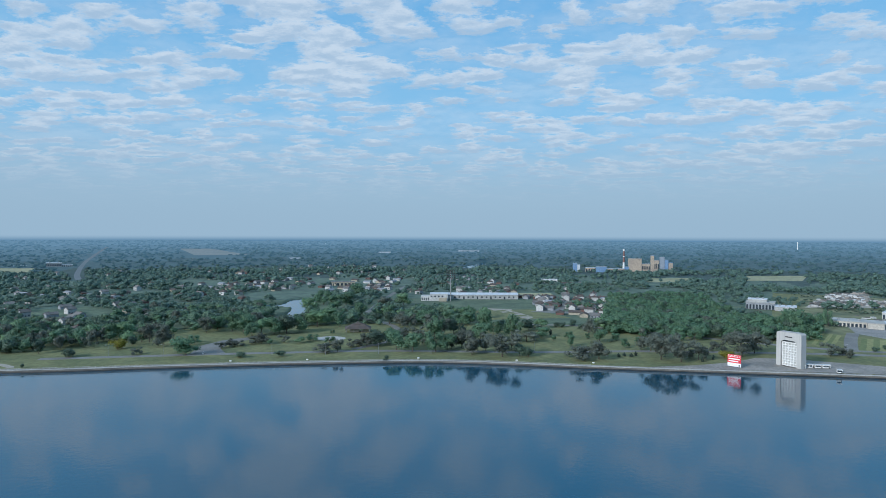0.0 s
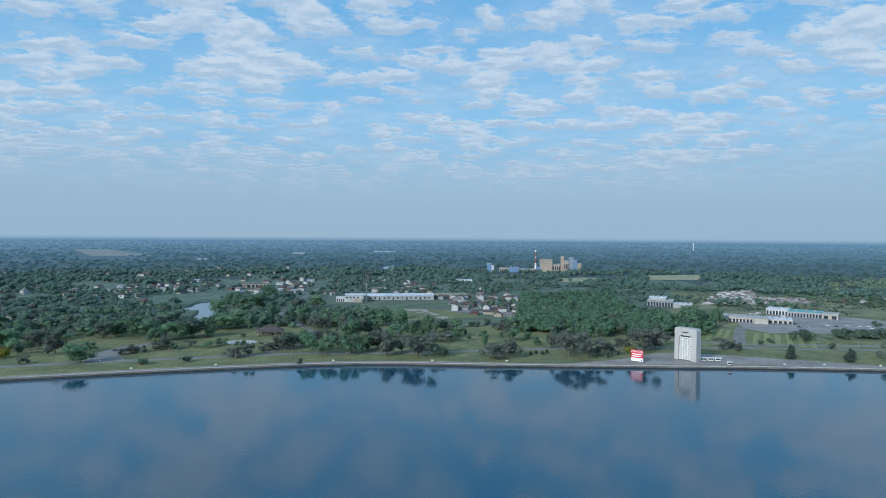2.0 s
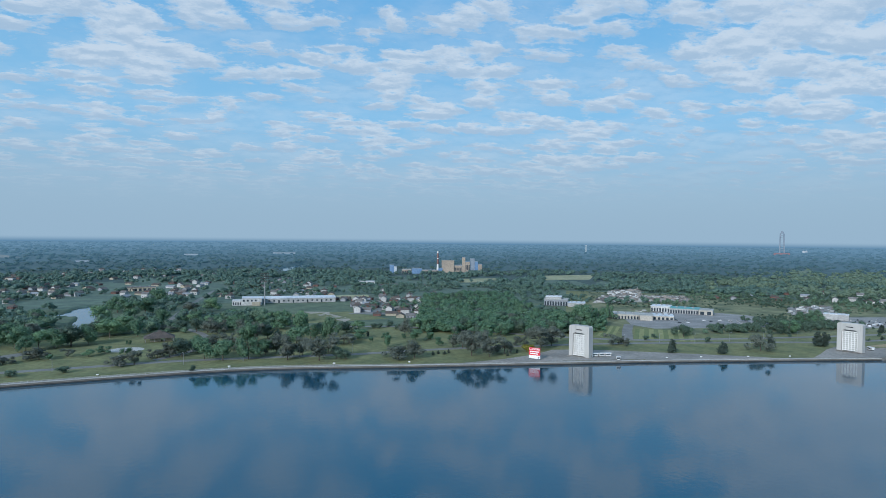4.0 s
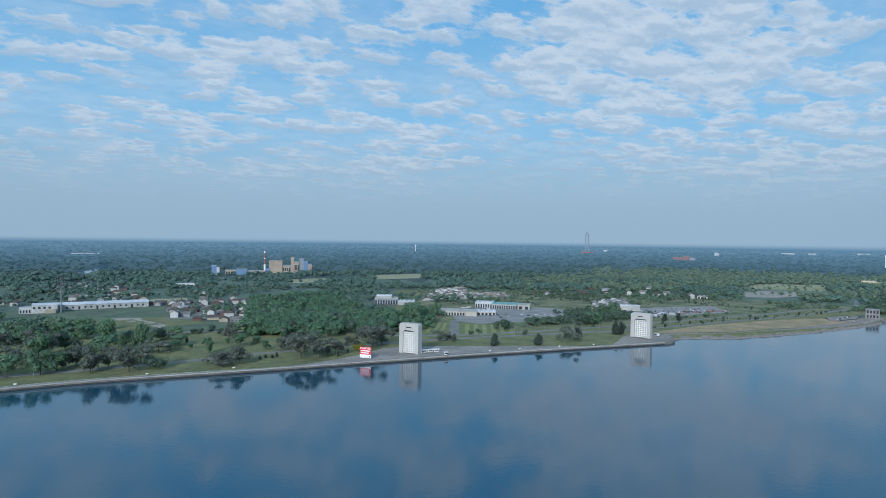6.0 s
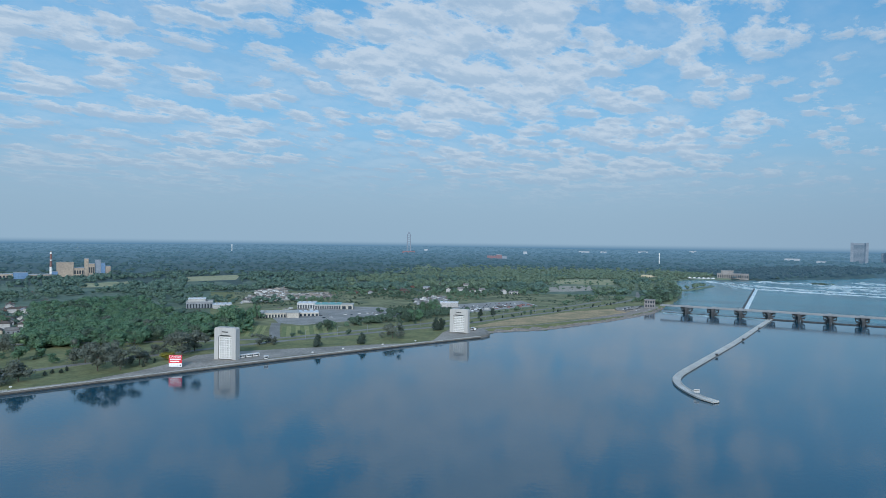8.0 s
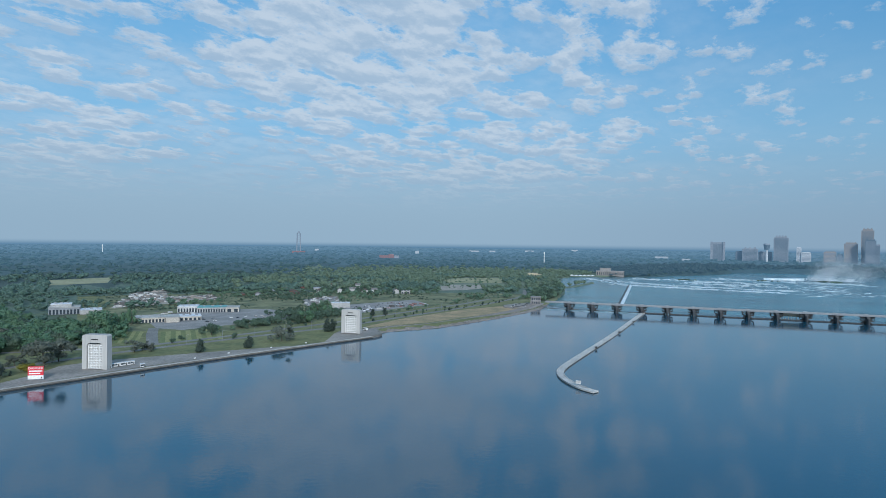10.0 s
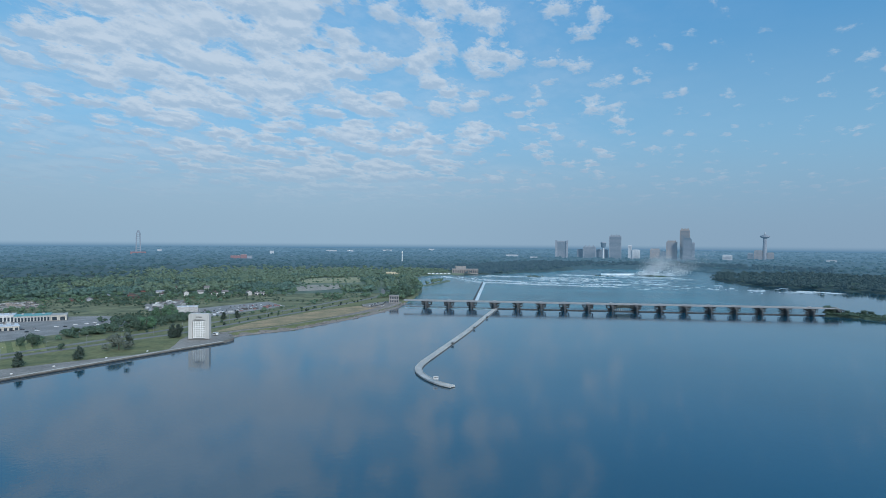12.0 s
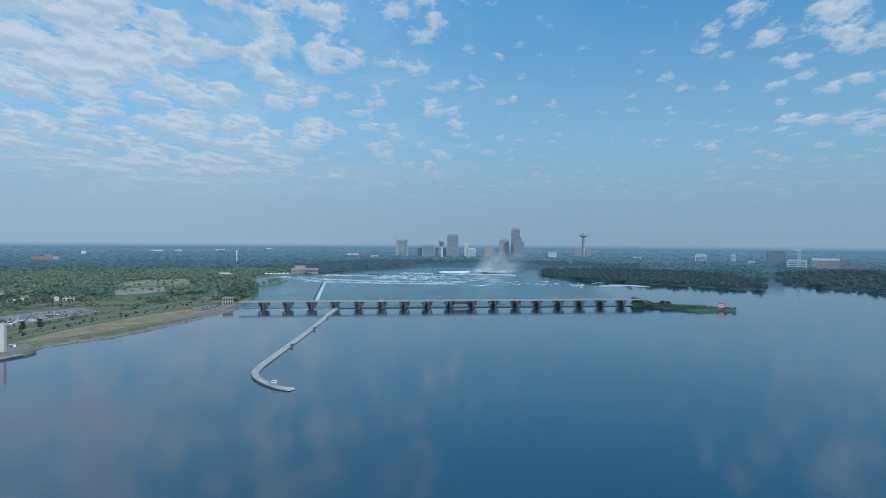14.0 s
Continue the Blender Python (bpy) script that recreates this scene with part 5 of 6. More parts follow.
ok = inside(ISLET, px, py) & (signed_shore(px, py) > 1.5) & (RNG.random(2400) < np.where(py > -330, 0.95, 0.5))
grove("islet_shrubs", px[ok], py[ok], 1.5, 5.5, BUSH_T, M["bush"], "low shrubs on the islet", 1.3)
for tx, ty, th in ((1052, -268, 15), (1050, -276, 13), (1045, -292, 9), (1048, -312, 10), (1044, -322, 9)):
    plant("B", tx, ty, th)

# ---- buildings by the park ----


def gable(w, d, h, rise, over=0.6):
    """A gable roof of some thickness, ridge along X."""
    bm = bmesh.new()
    pts = [(-d / 2 - over, h - 0.15), (0, h + rise), (d / 2 + over, h - 0.15), (d / 2 + over, h + 0.2), (0, h + rise + 0.4), (-d / 2 - over, h + 0.2)]
    a = [bm.verts.new((-w / 2 - over, y, z)) for y, z in pts]
    b = [bm.verts.new((w / 2 + over, y, z)) for y, z in pts]
    bm.faces.new(a)
    bm.faces.new(b[::-1])
    for i in range(6):
        bm.faces.new((a[i], b[i], b[(i + 1) % 6], a[(i + 1) % 6]))
    bmesh.ops.recalc_face_normals(bm, faces=bm.faces)
    return bm


def gable_body(w, d, h, rise):
    bm = bmesh.new()
    pts = [(-d / 2, 0), (d / 2, 0), (d / 2, h), (0, h + rise - 0.05), (-d / 2, h)]
    a = [bm.verts.new((-w / 2, y, z)) for y, z in pts]
    b = [bm.verts.new((w / 2, y, z)) for y, z in pts]
    bm.faces.new(a[::-1])
    bm.faces.new(b)
    for i in range(5):
        bm.faces.new((a[i], a[(i + 1) % 5], b[(i + 1) % 5], b[i]))
    bmesh.ops.recalc_face_normals(bm, faces=bm.faces)
    return bm


def hip(w, d, h, rise, over=0.8, ridge=0.3):
    bm = bmesh.new()
    W, D = w / 2 + over, d / 2 + over
    lo = [bm.verts.new((x, y, h - 0.2)) for x, y in ((-W, -D), (W, -D), (W, D), (-W, D))]
    mi = [bm.verts.new((x, y, h + 0.1)) for x, y in ((-W, -D), (W, -D), (W, D), (-W, D))]
    r = [bm.verts.new((-w / 2 * ridge, 0, h + rise)), bm.verts.new((w / 2 * ridge, 0, h + rise))]
    bm.faces.new(lo[::-1])
    for i in range(4):
        bm.faces.new((lo[i], lo[(i + 1) % 4], mi[(i + 1) % 4], mi[i]))
    bm.faces.new((mi[0], mi[1], r[1], r[0]))
    bm.faces.new((mi[1], mi[2], r[1]))
    bm.faces.new((mi[2], mi[3], r[0], r[1]))
    bm.faces.new((mi[3], mi[0], r[0]))
    return bm


def long_hall():
    t = thing("long_hall", at(58, 990, 3.0, 0), "long low white hall with pale metal roof", "building")
    part("wall", gable_body(124, 24, 7.0, 2.4), M["pale_wall"], t)
    part("roof", gable(124, 24, 7.0, 2.4), M["roof_white"], t, "pale blue-grey metal roof")
    part("front_block", boxes((-78, -50, -40, -12.4, 0, 10.5), bevel=0.2), M["pale_wall"], t)
    part("front_roof", boxes((-78.4, -49.6, -40.4, -12.6, 10.5, 11.2), bevel=0.1), M["roof_white"], t)
    part("entrance_wing", boxes((-92, -78.2, -38, -14, 0, 7.5), bevel=0.2), M["pale_wall"], t)
    part("porch", boxes((-64, -52, -46, -40.1, 0, 5.5), bevel=0.2), M["cream"], t)
    for i in range(4):
        x = -90 + i * 3.2
        part("window", boxes((x - 0.8, x + 0.8, -38.12, -38.01, 1.0, 5.0)), M["glass"], t)
    for i in range(15):
        x = -46 + i * 7.2
        part("doorway" if i % 3 == 0 else "window", boxes((x - 1.2, x + 1.2, -12.12, -12.01, 0.2 if i % 3 == 0 else 2.2, 4.6)), M["glass"], t)
    for i in range(4):
        x = -75.5 + i * 5.6
        part("window", boxes((x - 1.3, x + 1.3, -40.12, -40.01, 6, 8.5)), M["glass"], t)


long_hall()


def floodlight_mast():
    t = thing("floodlight_mast", at(12, 949, 3.0, 0), "tall steel floodlight mast behind the park", "mast")
    part("pole", tube(bmesh.new(), 0, 0, 0, 47, 0.9, 0.5, 10), M["steel"], t)
    for i in range(4):
        z = 36 + i * 3.6
        part("crossarm", boxes((-6.5, 6.5, -0.3, 0.3, z, z + 0.5)), M["steel"], t)
        for k in range(5):
            x = -5.6 + k * 2.8
            part("floodlight", boxes((x - 0.8, x + 0.8, -1.2, -0.32, z - 0.6, z + 1.3), bevel=0.1), M["dark"], t)


floodlight_mast()


def pavilion(m, w, d, h, rise):
    t = thing("park_pavilion", m, "park pavilion with brown hipped shingle roof", "pavilion")
    part("roof", hip(w, d, h, rise), M["roof_brown"], t, "brown hipped shingle roof")
    part("cupola", hip(w * 0.22, d * 0.26, h + rise * 0.82, rise * 0.45, 0.2), M["roof_brown"], t)
    part("room", boxes((-w * 0.32, w * 0.05, -d * 0.32, d * 0.4, 0, h - 0.25), bevel=0.1), M["cream"], t)
    part("room", boxes((w * 0.22, w * 0.42, -d * 0.3, d * 0.3, 0, h - 0.25), bevel=0.1), M["cream"], t)
    for sx in (-0.47, -0.16, 0.16, 0.47):
        for sy in (-0.46, 0.46):
            part("post", tube(bmesh.new(), w * sx, d * sy, 0, h, 0.28, n=8), M["pale_wall"], t)
    return t


pavilion(at(-90, 650, 3.0, -8), 26, 17, 3.6, 5.2)
pavilion(at(-130, 745, 3.0, -8), 14, 10, 3.2, 3.4)


# ---- houses of the town ----


def house(m, w, d, h, rise, wall, roof, label, hipped):
    t = thing("house", m, label, "house", "town houses")
    if hipped:
        part("wall", boxes((-w / 2, w / 2, -d / 2, d / 2, 0, h)), wall, t)
        part("roof", hip(w, d, h, rise), roof, t)
    else:
        part("wall", gable_body(w, d, h, rise), wall, t)
        part("roof", gable(w, d, h, rise), roof, t)
    part("door", boxes((-0.6, 0.6, -d / 2 - 0.08, -d / 2 - 0.01, 0, 2.1)), M["dark"], t)
    for x in (-w * 0.3, w * 0.3):
        part("window", boxes((x - 0.9, x + 0.9, -d / 2 - 0.08, -d / 2 - 0.01, 1.0, 2.4)), M["glass"], t)
    part("chimney", boxes((w * 0.2, w * 0.2 + 0.9, -0.4, 0.5, h, h + rise + 1.2)), M["brick_red"], t)
    return t


HOUSES = []
for k, (w_, d_, h_, r_, wm, rm, lab, hp) in enumerate((
        (14, 9, 3.4, 2.6, "tower_stone", "roof_grey", "pale grey bungalow with grey gable roof among trees", False),
        (13, 10, 3.2, 2.4, "brick_red", "roof_brown", "brick bungalow with brown hipped roof among trees", True),
        (11, 9, 6.0, 3.0, "pale_wall", "roof_grey", "two storey pale house with grey gable roof among trees", False),
        (15, 10, 3.3, 2.3, "cream", "roof_brown", "cream bungalow with brown gable roof among trees", False),
        (12, 10, 5.6, 2.6, "pale_wall", "roof_brown", "two storey white house with brown hipped roof", True),
        (16, 9, 3.2, 2.2, "pale_wall", "tower_stone", "pale bungalow with light roof among trees", False))):
    HOUSES.append((house(at(140 + 17 * k, 905 - 6 * k, 3.0, 30 * k), w_, d_, h_, r_, M[wm], M[rm], lab, hp)))


FAR_HOUSES = []


def drop_houses(n, x0, x1, y0, y1, turn, gap=240.0, far=None):
    i = 0
    tries = 0
    while i < n and tries < n * 20:
        tries += 1
        hx, hy = RNG.uniform(x0, x1), RNG.uniform(y0, y1)
        if not bool(open_spot(np.array([hx]), np.array([hy]), 14.0)[0]) or any((hx - a) ** 2 + (hy - b) ** 2 < gap for a, b in SPOTS):
            continue
        SPOTS.append((hx, hy))
        put = copy_thing if far is None else lambda ob, m: far.append((ob, m))
        put(HOUSES[RNG.integers(0, len(HOUSES))], at(hx, hy, float(land_z(hx, hy)) - 0.05, turn + 90 * RNG.integers(0, 4) + RNG.uniform(-8, 8)))
        i += 1


SPOTS = [(140 + 17 * k, 905 - 6 * k) for k in range(6)]
drop_houses(62, 105, 262, 762, 1010, 20, 170.0)
drop_houses(24, 60, 330, 1000, 1300, 12, far=FAR_HOUSES)
drop_houses(46, -420, -90, 1080, 1420, 30, far=FAR_HOUSES)
drop_houses(60, -760, -280, 880, 1300, 30)
drop_houses(44, -640, -330, 620, 860, 35)
drop_houses(46, -150, 120, 1050, 1500, 20, far=FAR_HOUSES)
drop_houses(40, -1000, -420, 1300, 1800, 25, far=FAR_HOUSES)
drop_houses(26, -330, 60, 1500, 1900, 25, far=FAR_HOUSES)
drop_houses(22, -540, -200, 1560, 1950, 15, far=FAR_HOUSES)
drop_houses(18, 780, 1150, 700, 1000, 40)


def join_houses(rows):
    """The small far houses of the town in one mesh."""
    V, F, slot, mats = [], [], [], []
    for proto, m in rows:
        for child in proto.children:
            me = child.data
            if me.materials[0] not in mats:
                mats.append(me.materials[0])
            n = len(V)
            V += [(m @ v.co)[:] for v in me.vertices]
            F += [[n + i for i in p.vertices] for p in me.polygons]
            slot += [mats.index(me.materials[0])] * len(me.polygons)
    me = bpy.data.meshes.new("far_houses")
    me.from_pydata(V, [], F)
    for mt in mats:
        me.materials.append(mt)
    me.polygons.foreach_set("material_index", slot)
    tagged(new("far_houses", me), "small far houses with grey and brown roofs among trees", "houses", "", "stuff")


join_houses(FAR_HOUSES)


# ---- industry and works ----


def shed(m, name, label, specs, category="building"):
    """A building of several plain volumes: rows of x0, x1, y0, y1, height, wall, roof, bays."""
    t = thing(name, m, label, category)
    for x0, x1, y0, y1, h, wall, roof, bays in specs:
        body = part("wall", boxes((x0, x1, y0, y1, 0, h), bevel=0.1), M[wall], t)
        part("roof", boxes((x0 - 0.4, x1 + 0.4, y0 - 0.4, y1 + 0.4, h, h + 0.7), bevel=0.1), M[roof], t)
        for i in range(bays):
            x = x0 + (i + 0.5) * (x1 - x0) / bays
            bw = (x1 - x0) / bays * 0.3
            part("opening", boxes((x - bw, x + bw, y0 - 0.12, y0 - 0.01, 0.3 if h < 14 else h * 0.3, h * 0.72)), M["glass"], body)
        if (x1 - x0) > 18:
            for i in range(3):
                x = x0 + (i + 0.7) * (x1 - x0) / 3.4
                part("roof_unit", boxes((x - 1.4, x + 1.4, (y0 + y1) / 2 - 1.2, (y0 + y1) / 2 + 1.2, h + 0.7, h + 2.2), bevel=0.1), M["steel"], t)
    return t


shed(at(456, 850, 3.0, 30), "depot_building", "long white depot with a light roof behind the wood",
     [(-32, 4, -4, 26, 9, "tower_stone", "concrete", 9), (-30, -6, 2, 22, 13, "pale_wall", "roof_white", 0), (4.5, 30, -14, 14, 5.5, "pale_wall", "roof_white", 0)])
shed(at(468, 690, 3.0, 34), "works_office", "low cream works building with flat roof",
     [(-26, 8, -8, 22, 6, "stucco", "concrete", 9), (8.5, 24, -16, 14, 6.5, "stucco", "concrete", 0), (24.5, 50, 0, 26, 5, "stucco", "roof_white", 5)])
shed(at(572, 732, 3.0, 44), "works_garage", "long works garage with teal roof and open bays",
     [(-38, -12, -4, 22, 8, "pale_wall", "roof_white", 7), (-11.5, 26, -9, 18, 7, "pale_wall", "roof_teal", 11), (26.5, 44, -9, 14, 6.5, "stucco", "concrete", 2)])
shed(at(731, 622, 3.0, 52), "white_warehouse", "plain white box warehouse beside the car park",
     [(-14, 14, -6, 10, 7, "pale_wall", "roof_white", 0)])
shed(at(230, 1330, 3.0, 10), "white_store", "white flat roofed store among trees", [(-18, 18, -8, 10, 7, "white_paint", "roof_white", 4)])
shed(at(-205, 1245, 3.0, -10), "riverside_store", "low cream flat roofed store in the town", [(-26, 26, -10, 10, 7, "cream", "roof_grey", 7)])
shed(at(-1180, 1880, 3.2, -32), "hospital_block", "pale many windowed block far inland", [(-30, 10, -10, 10, 15, "pale_wall", "roof_white", 9), (10.5, 40, -8, 8, 9, "white_paint", "roof_white", 6)])
shed(at(-1290, 1872, 3.2, -34), "far_store", "low white store far inland", [(-16, 16, -8, 8, 6, "white_paint", "roof_white", 4)])
shed(at(1735, 714, 3.0, 67.6), "cream_lodge", "cream lodge among trees by the river", [(-24, 6, -7, 7, 12, "sunlit_wall", "cream", 6), (6.5, 24, -6, 6, 9, "sunlit_wall", "cream", 4)])
shed(at(1010, 690, 3.0, 55), "farm_building", "pale low building at the edge of a meadow", [(-11, 11, -6, 6, 4.5, "pale_wall", "roof_grey", 4)])

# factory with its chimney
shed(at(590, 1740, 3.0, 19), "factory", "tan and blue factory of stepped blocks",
     [(-62, -25, -15, 18, 36, "hazy_factory_tan", "hazy_factory_tan", 0), (-24.5, -2, -12, 18, 22, "hazy_factory_tan", "sky_stone", 4), (-1.5, 8, -10, 12, 46, "hazy_factory_tan", "sky_stone", 0),
      (8.5, 22, -12, 14, 33, "hazy_factory_tan", "sky_stone", 3), (22.5, 36, -8, 14, 42, "sky_stone", "sky_stone", 0), (36.5, 46, -12, 16, 34, "hazy_blue", "sky_stone", 0), (46.5, 58, -12, 16, 26, "hazy_factory_tan", "hazy_blue", 0)])
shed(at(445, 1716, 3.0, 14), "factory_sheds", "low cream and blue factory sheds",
     [(-80, -68, -8, 10, 24, "hazy_blue", "sky_pale", 0), (-67.5, -60, -8, 10, 20, "sky_white", "sky_pale", 0), (-45, -18, -10, 14, 12, "hazy_factory_tan", "sky_pale", 4),
      (-17, 12, -10, 14, 15, "hazy_blue", "sky_stone", 0), (13, 60, -10, 14, 10, "hazy_factory_tan", "sky_pale", 5), (60.5, 72, -8, 10, 16, "hazy_blue", "sky_stone", 0)])


def chimney_stack():
    t = thing("chimney_stack", at(543, 1843, 3.0), "tall red chimney with white bands", "chimney")
    for z0, z1, r0, r1, mat in ((0, 22, 3.4, 3.1, "white_paint"), (22, 38, 3.1, 2.85, "red_far"), (38, 41, 2.85, 2.8, "white_paint"), (41, 56, 2.8, 2.55, "red_far"), (56, 62, 2.55, 2.5, "white_paint")):
        part("band", tube(bmesh.new(), 0, 0, z0, z1, r0, r1, 14), M[mat], t)
    part("lip", tube(bmesh.new(), 0, 0, 62, 62.8, 2.9, 2.9, 14), M["dark"], t)


chimney_stack()

# ---- parked cars ----
M["car_white"] = material("white_car_paint", (0.75, 0.75, 0.75), (0.7, 0.7, 0.7), 0.5, 0.25)
M["car_dark"] = material("dark_car_paint", (0.035, 0.04, 0.05), (0.03, 0.03, 0.035), 0.5, 0.25)
M["car_red"] = material("red_car_paint", (0.45, 0.04, 0.04), (0.40, 0.03, 0.03), 0.5, 0.25)
M["car_silver"] = material("silver_car_paint", (0.42, 0.43, 0.45), (0.38, 0.39, 0.40), 0.5, 0.25, metal=0.4)


def car(m, paint, colour):
    t = thing("car", m, colour + " parked car on asphalt", "car", "parked cars")
    bm = bmesh.new()
    side = [(-2.2, 0.35), (2.2, 0.35), (2.25, 0.8), (1.4, 0.95), (-2.1, 1.0), (-2.25, 0.7)]
    a = [bm.verts.new((x, -0.88, z)) for x, z in side]
    b = [bm.verts.new((x, 0.88, z)) for x, z in side]
    bm.faces.new(a)
    bm.faces.new(b[::-1])
    for i in range(6):
        bm.faces.new((a[i], b[i], b[(i + 1) % 6], a[(i + 1) % 6]))
    bmesh.ops.recalc_face_normals(bm, faces=bm.faces)
    part("body", bm, M[paint], t)
    part("cabin", box(bmesh.new(), -1.7, 1.1, -0.8, 0.8, 0.97, 1.5, taper=0.28), M["glass"], t, "dark glazed cabin")
    part("roof", boxes((-1.35, 0.75, -0.5, 0.5, 1.5, 1.55)), M[paint], t)
    for wx in (-1.35, 1.4):
        for wy in (-0.82, 0.82):
            bm = bmesh.new()
            bmesh.ops.create_cone(bm, cap_ends=True, segments=10, radius1=0.34, radius2=0.34, depth=0.24, matrix=pose(wx, wy, 0.34, 90))
            part("wheel", bm, M["dark"], t)
    return t


CARS = [car(at(-205, 524, 3.12, 75), "car_white", "white"), car(at(548, 640, 3.1, 38), "car_dark", "dark"), car(at(690, 575, 3.1, 50), "car_red", "red"),
        car(at(700, 572, 3.1, 50), "car_silver", "silver")]
for i in range(64):
    u_, row = i % 16, i // 16
    cx, cy = 705 + u_ * 9.5 + RNG.uniform(-1, 1), 572 - 1.6 * u_ + row * 15 + RNG.uniform(-1, 1)
    if RNG.random() < 0.8:
        copy_thing(CARS[(0, 1, 3, 0, 1, 3, 2, 0)[RNG.integers(0, 8)]], at(cx, cy, float(land_z(cx, cy)) + 0.07, 140 + RNG.uniform(-4, 4)))
for i in range(22):
    cx, cy = 500 + 11 * (i % 11) + RNG.uniform(-1, 1), 640 - 3 * (i % 11) + 22 * (i // 11) + RNG.uniform(-2, 2)
    if RNG.random() < 0.7:
        copy_thing(CARS[(0, 1, 3, 0, 1, 3, 2, 0)[RNG.integers(0, 8)]], at(cx, cy, float(land_z(cx, cy)) + 0.07, 30 + RNG.uniform(-4, 4)))
for i in range(10):
    cx, cy = 905 + 7 * i, 392 + 2.4 * i
    copy_thing(CARS[RNG.integers(0, 2)], at(cx, cy, float(land_z(cx, cy)) + 0.07, 5))


def clutter(name, poly, n, mats, label, smin, smax):
    """Stored goods and scrap on a yard."""
    cx, cy = fill(poly, n)
    for k, mt in enumerate(mats):
        bm = bmesh.new()
        for x, y in zip(cx[k::len(mats)], cy[k::len(mats)]):
            a, b, h = RNG.uniform(smin, smax), RNG.uniform(smin, smax) * 0.5, RNG.uniform(0.8, 2.6)
            z = float(land_z(x, y))
            c, s = math.cos(0.6 + a), math.sin(0.6 + a)
            lo = [bm.verts.new((x + u * a * c - v * b * s, y + u * a * s + v * b * c, z)) for u, v in ((-1, -1), (1, -1), (1, 1), (-1, 1))]
            hi = [bm.verts.new((x + 0.9 * (u * a * c - v * b * s), y + 0.9 * (u * a * s + v * b * c), z + h)) for u, v in ((-1, -1), (1, -1), (1, 1), (-1, 1))]
            bm.faces.new(hi)
            for i in range(4):
                bm.faces.new((lo[i], lo[(i + 1) % 4], hi[(i + 1) % 4], hi[i]))
        solid(name, bm, M[mt], label, "stored goods", "stuff")


clutter("stored_goods", [(676, 1086), (775, 1118), (654, 935), (576, 916)], 260, ("pale_wall", "rock", "roof_grey"), "stored goods and rubble on a yard", 1.5, 6)
clutter("yard_goods", [(520, 880), (700, 860), (760, 960), (600, 980)], 300, ("pale_wall", "rock", "roof_grey"), "stored goods and rubble on a gravel yard", 1.5, 6)
clutter("truck_goods", [(787, 756), (876, 756), (802, 681), (712, 673)], 100, ("pale_wall", "roof_grey", "steel"), "trailers and containers on a paved yard", 1.5, 4.5)
clutter("parked_trailers", [(690, 566), (850, 540), (852, 552), (700, 584)], 120, ("pale_wall", "roof_grey", "roof_white", "red_far"), "parked trailers and vans beside the road", 1.5, 4.5)
clutter("works_goods", [(500, 745), (640, 700), (650, 690), (600, 760), (520, 790)], 60, ("pale_wall", "roof_grey"), "stored goods behind the works", 1.5, 5)

# ---- across the river and the skyline ----
EYE = 105.0


def far_spot(az, r):
    a = radians(az)
    x, y = r * math.sin(a), r * math.cos(a)
    return x, y, float(land_z(x, y))


def high_rise(name, az0, az1, el, r, wall, band, label, floors=18, crown=0, fins=False):
    """A tower block between two compass lines, whose top stands el degrees over the level of the eye."""
    mid = (az0 + az1) / 2
    x, y, z = far_spot(mid, r)
    w = r * radians(az1 - az0)
    h = EYE + r * math.tan(radians(el)) - z
    d = w * 0.7
    t = thing(name, at(x, y, z - 1, mid), label, "high-rise", "skyline towers")
    part("shaft", boxes((-w / 2, w / 2, -d / 2, d / 2, 0, h * 0.96)), M[wall], t)
    part("crown", boxes((-w * 0.40, w * 0.40, -d * 0.4, d * 0.4, h * 0.96, h)), M[wall], t)
    step = h * 0.9 / floors
    me = mesh_of("window_band", boxes((-w * 0.44, w * 0.44, -d / 2 - 0.5, -d / 2 - 0.02, 0, step * 0.5)))
    ms = mesh_of("window_band", boxes((-w / 2 - 0.5, -w / 2 - 0.02, -d * 0.42, d * 0.42, 0, step * 0.5)))
    for i in range(floors):
        for k, mm in enumerate((me, ms)):
            ob = part("window_band", mm, M[band], t)
            ob.location.z = h * 0.04 + i * step
    if fins:
        for s in (-1, 1):
            part("fin", boxes((s * w * 0.5 - w * 0.1, s * w * 0.5 + w * 0.1, -d * 0.62, d * 0.62, 0, h * 1.03)), M[wall], t)
    for i in range(crown):
        xx = -w * 0.3 + i * w * 0.6 / max(crown - 1, 1)
        part("spire", boxes((xx - w * 0.05, xx + w * 0.05, -d * 0.1, d * 0.1, h, h + w * 0.08)), M[wall], t)
    return t


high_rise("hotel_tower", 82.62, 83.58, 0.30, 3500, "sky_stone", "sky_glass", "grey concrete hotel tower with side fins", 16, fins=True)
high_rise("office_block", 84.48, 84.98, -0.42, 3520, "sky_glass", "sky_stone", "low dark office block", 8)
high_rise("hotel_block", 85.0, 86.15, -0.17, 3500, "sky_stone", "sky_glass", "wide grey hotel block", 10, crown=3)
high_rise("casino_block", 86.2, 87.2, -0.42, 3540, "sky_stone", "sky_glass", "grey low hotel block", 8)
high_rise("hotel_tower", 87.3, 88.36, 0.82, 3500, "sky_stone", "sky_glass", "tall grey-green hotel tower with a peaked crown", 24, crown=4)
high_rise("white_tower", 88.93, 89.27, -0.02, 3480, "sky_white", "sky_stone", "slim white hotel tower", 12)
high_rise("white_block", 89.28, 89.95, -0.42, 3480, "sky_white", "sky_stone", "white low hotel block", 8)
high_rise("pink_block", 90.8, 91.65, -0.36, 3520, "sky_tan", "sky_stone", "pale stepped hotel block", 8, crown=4)
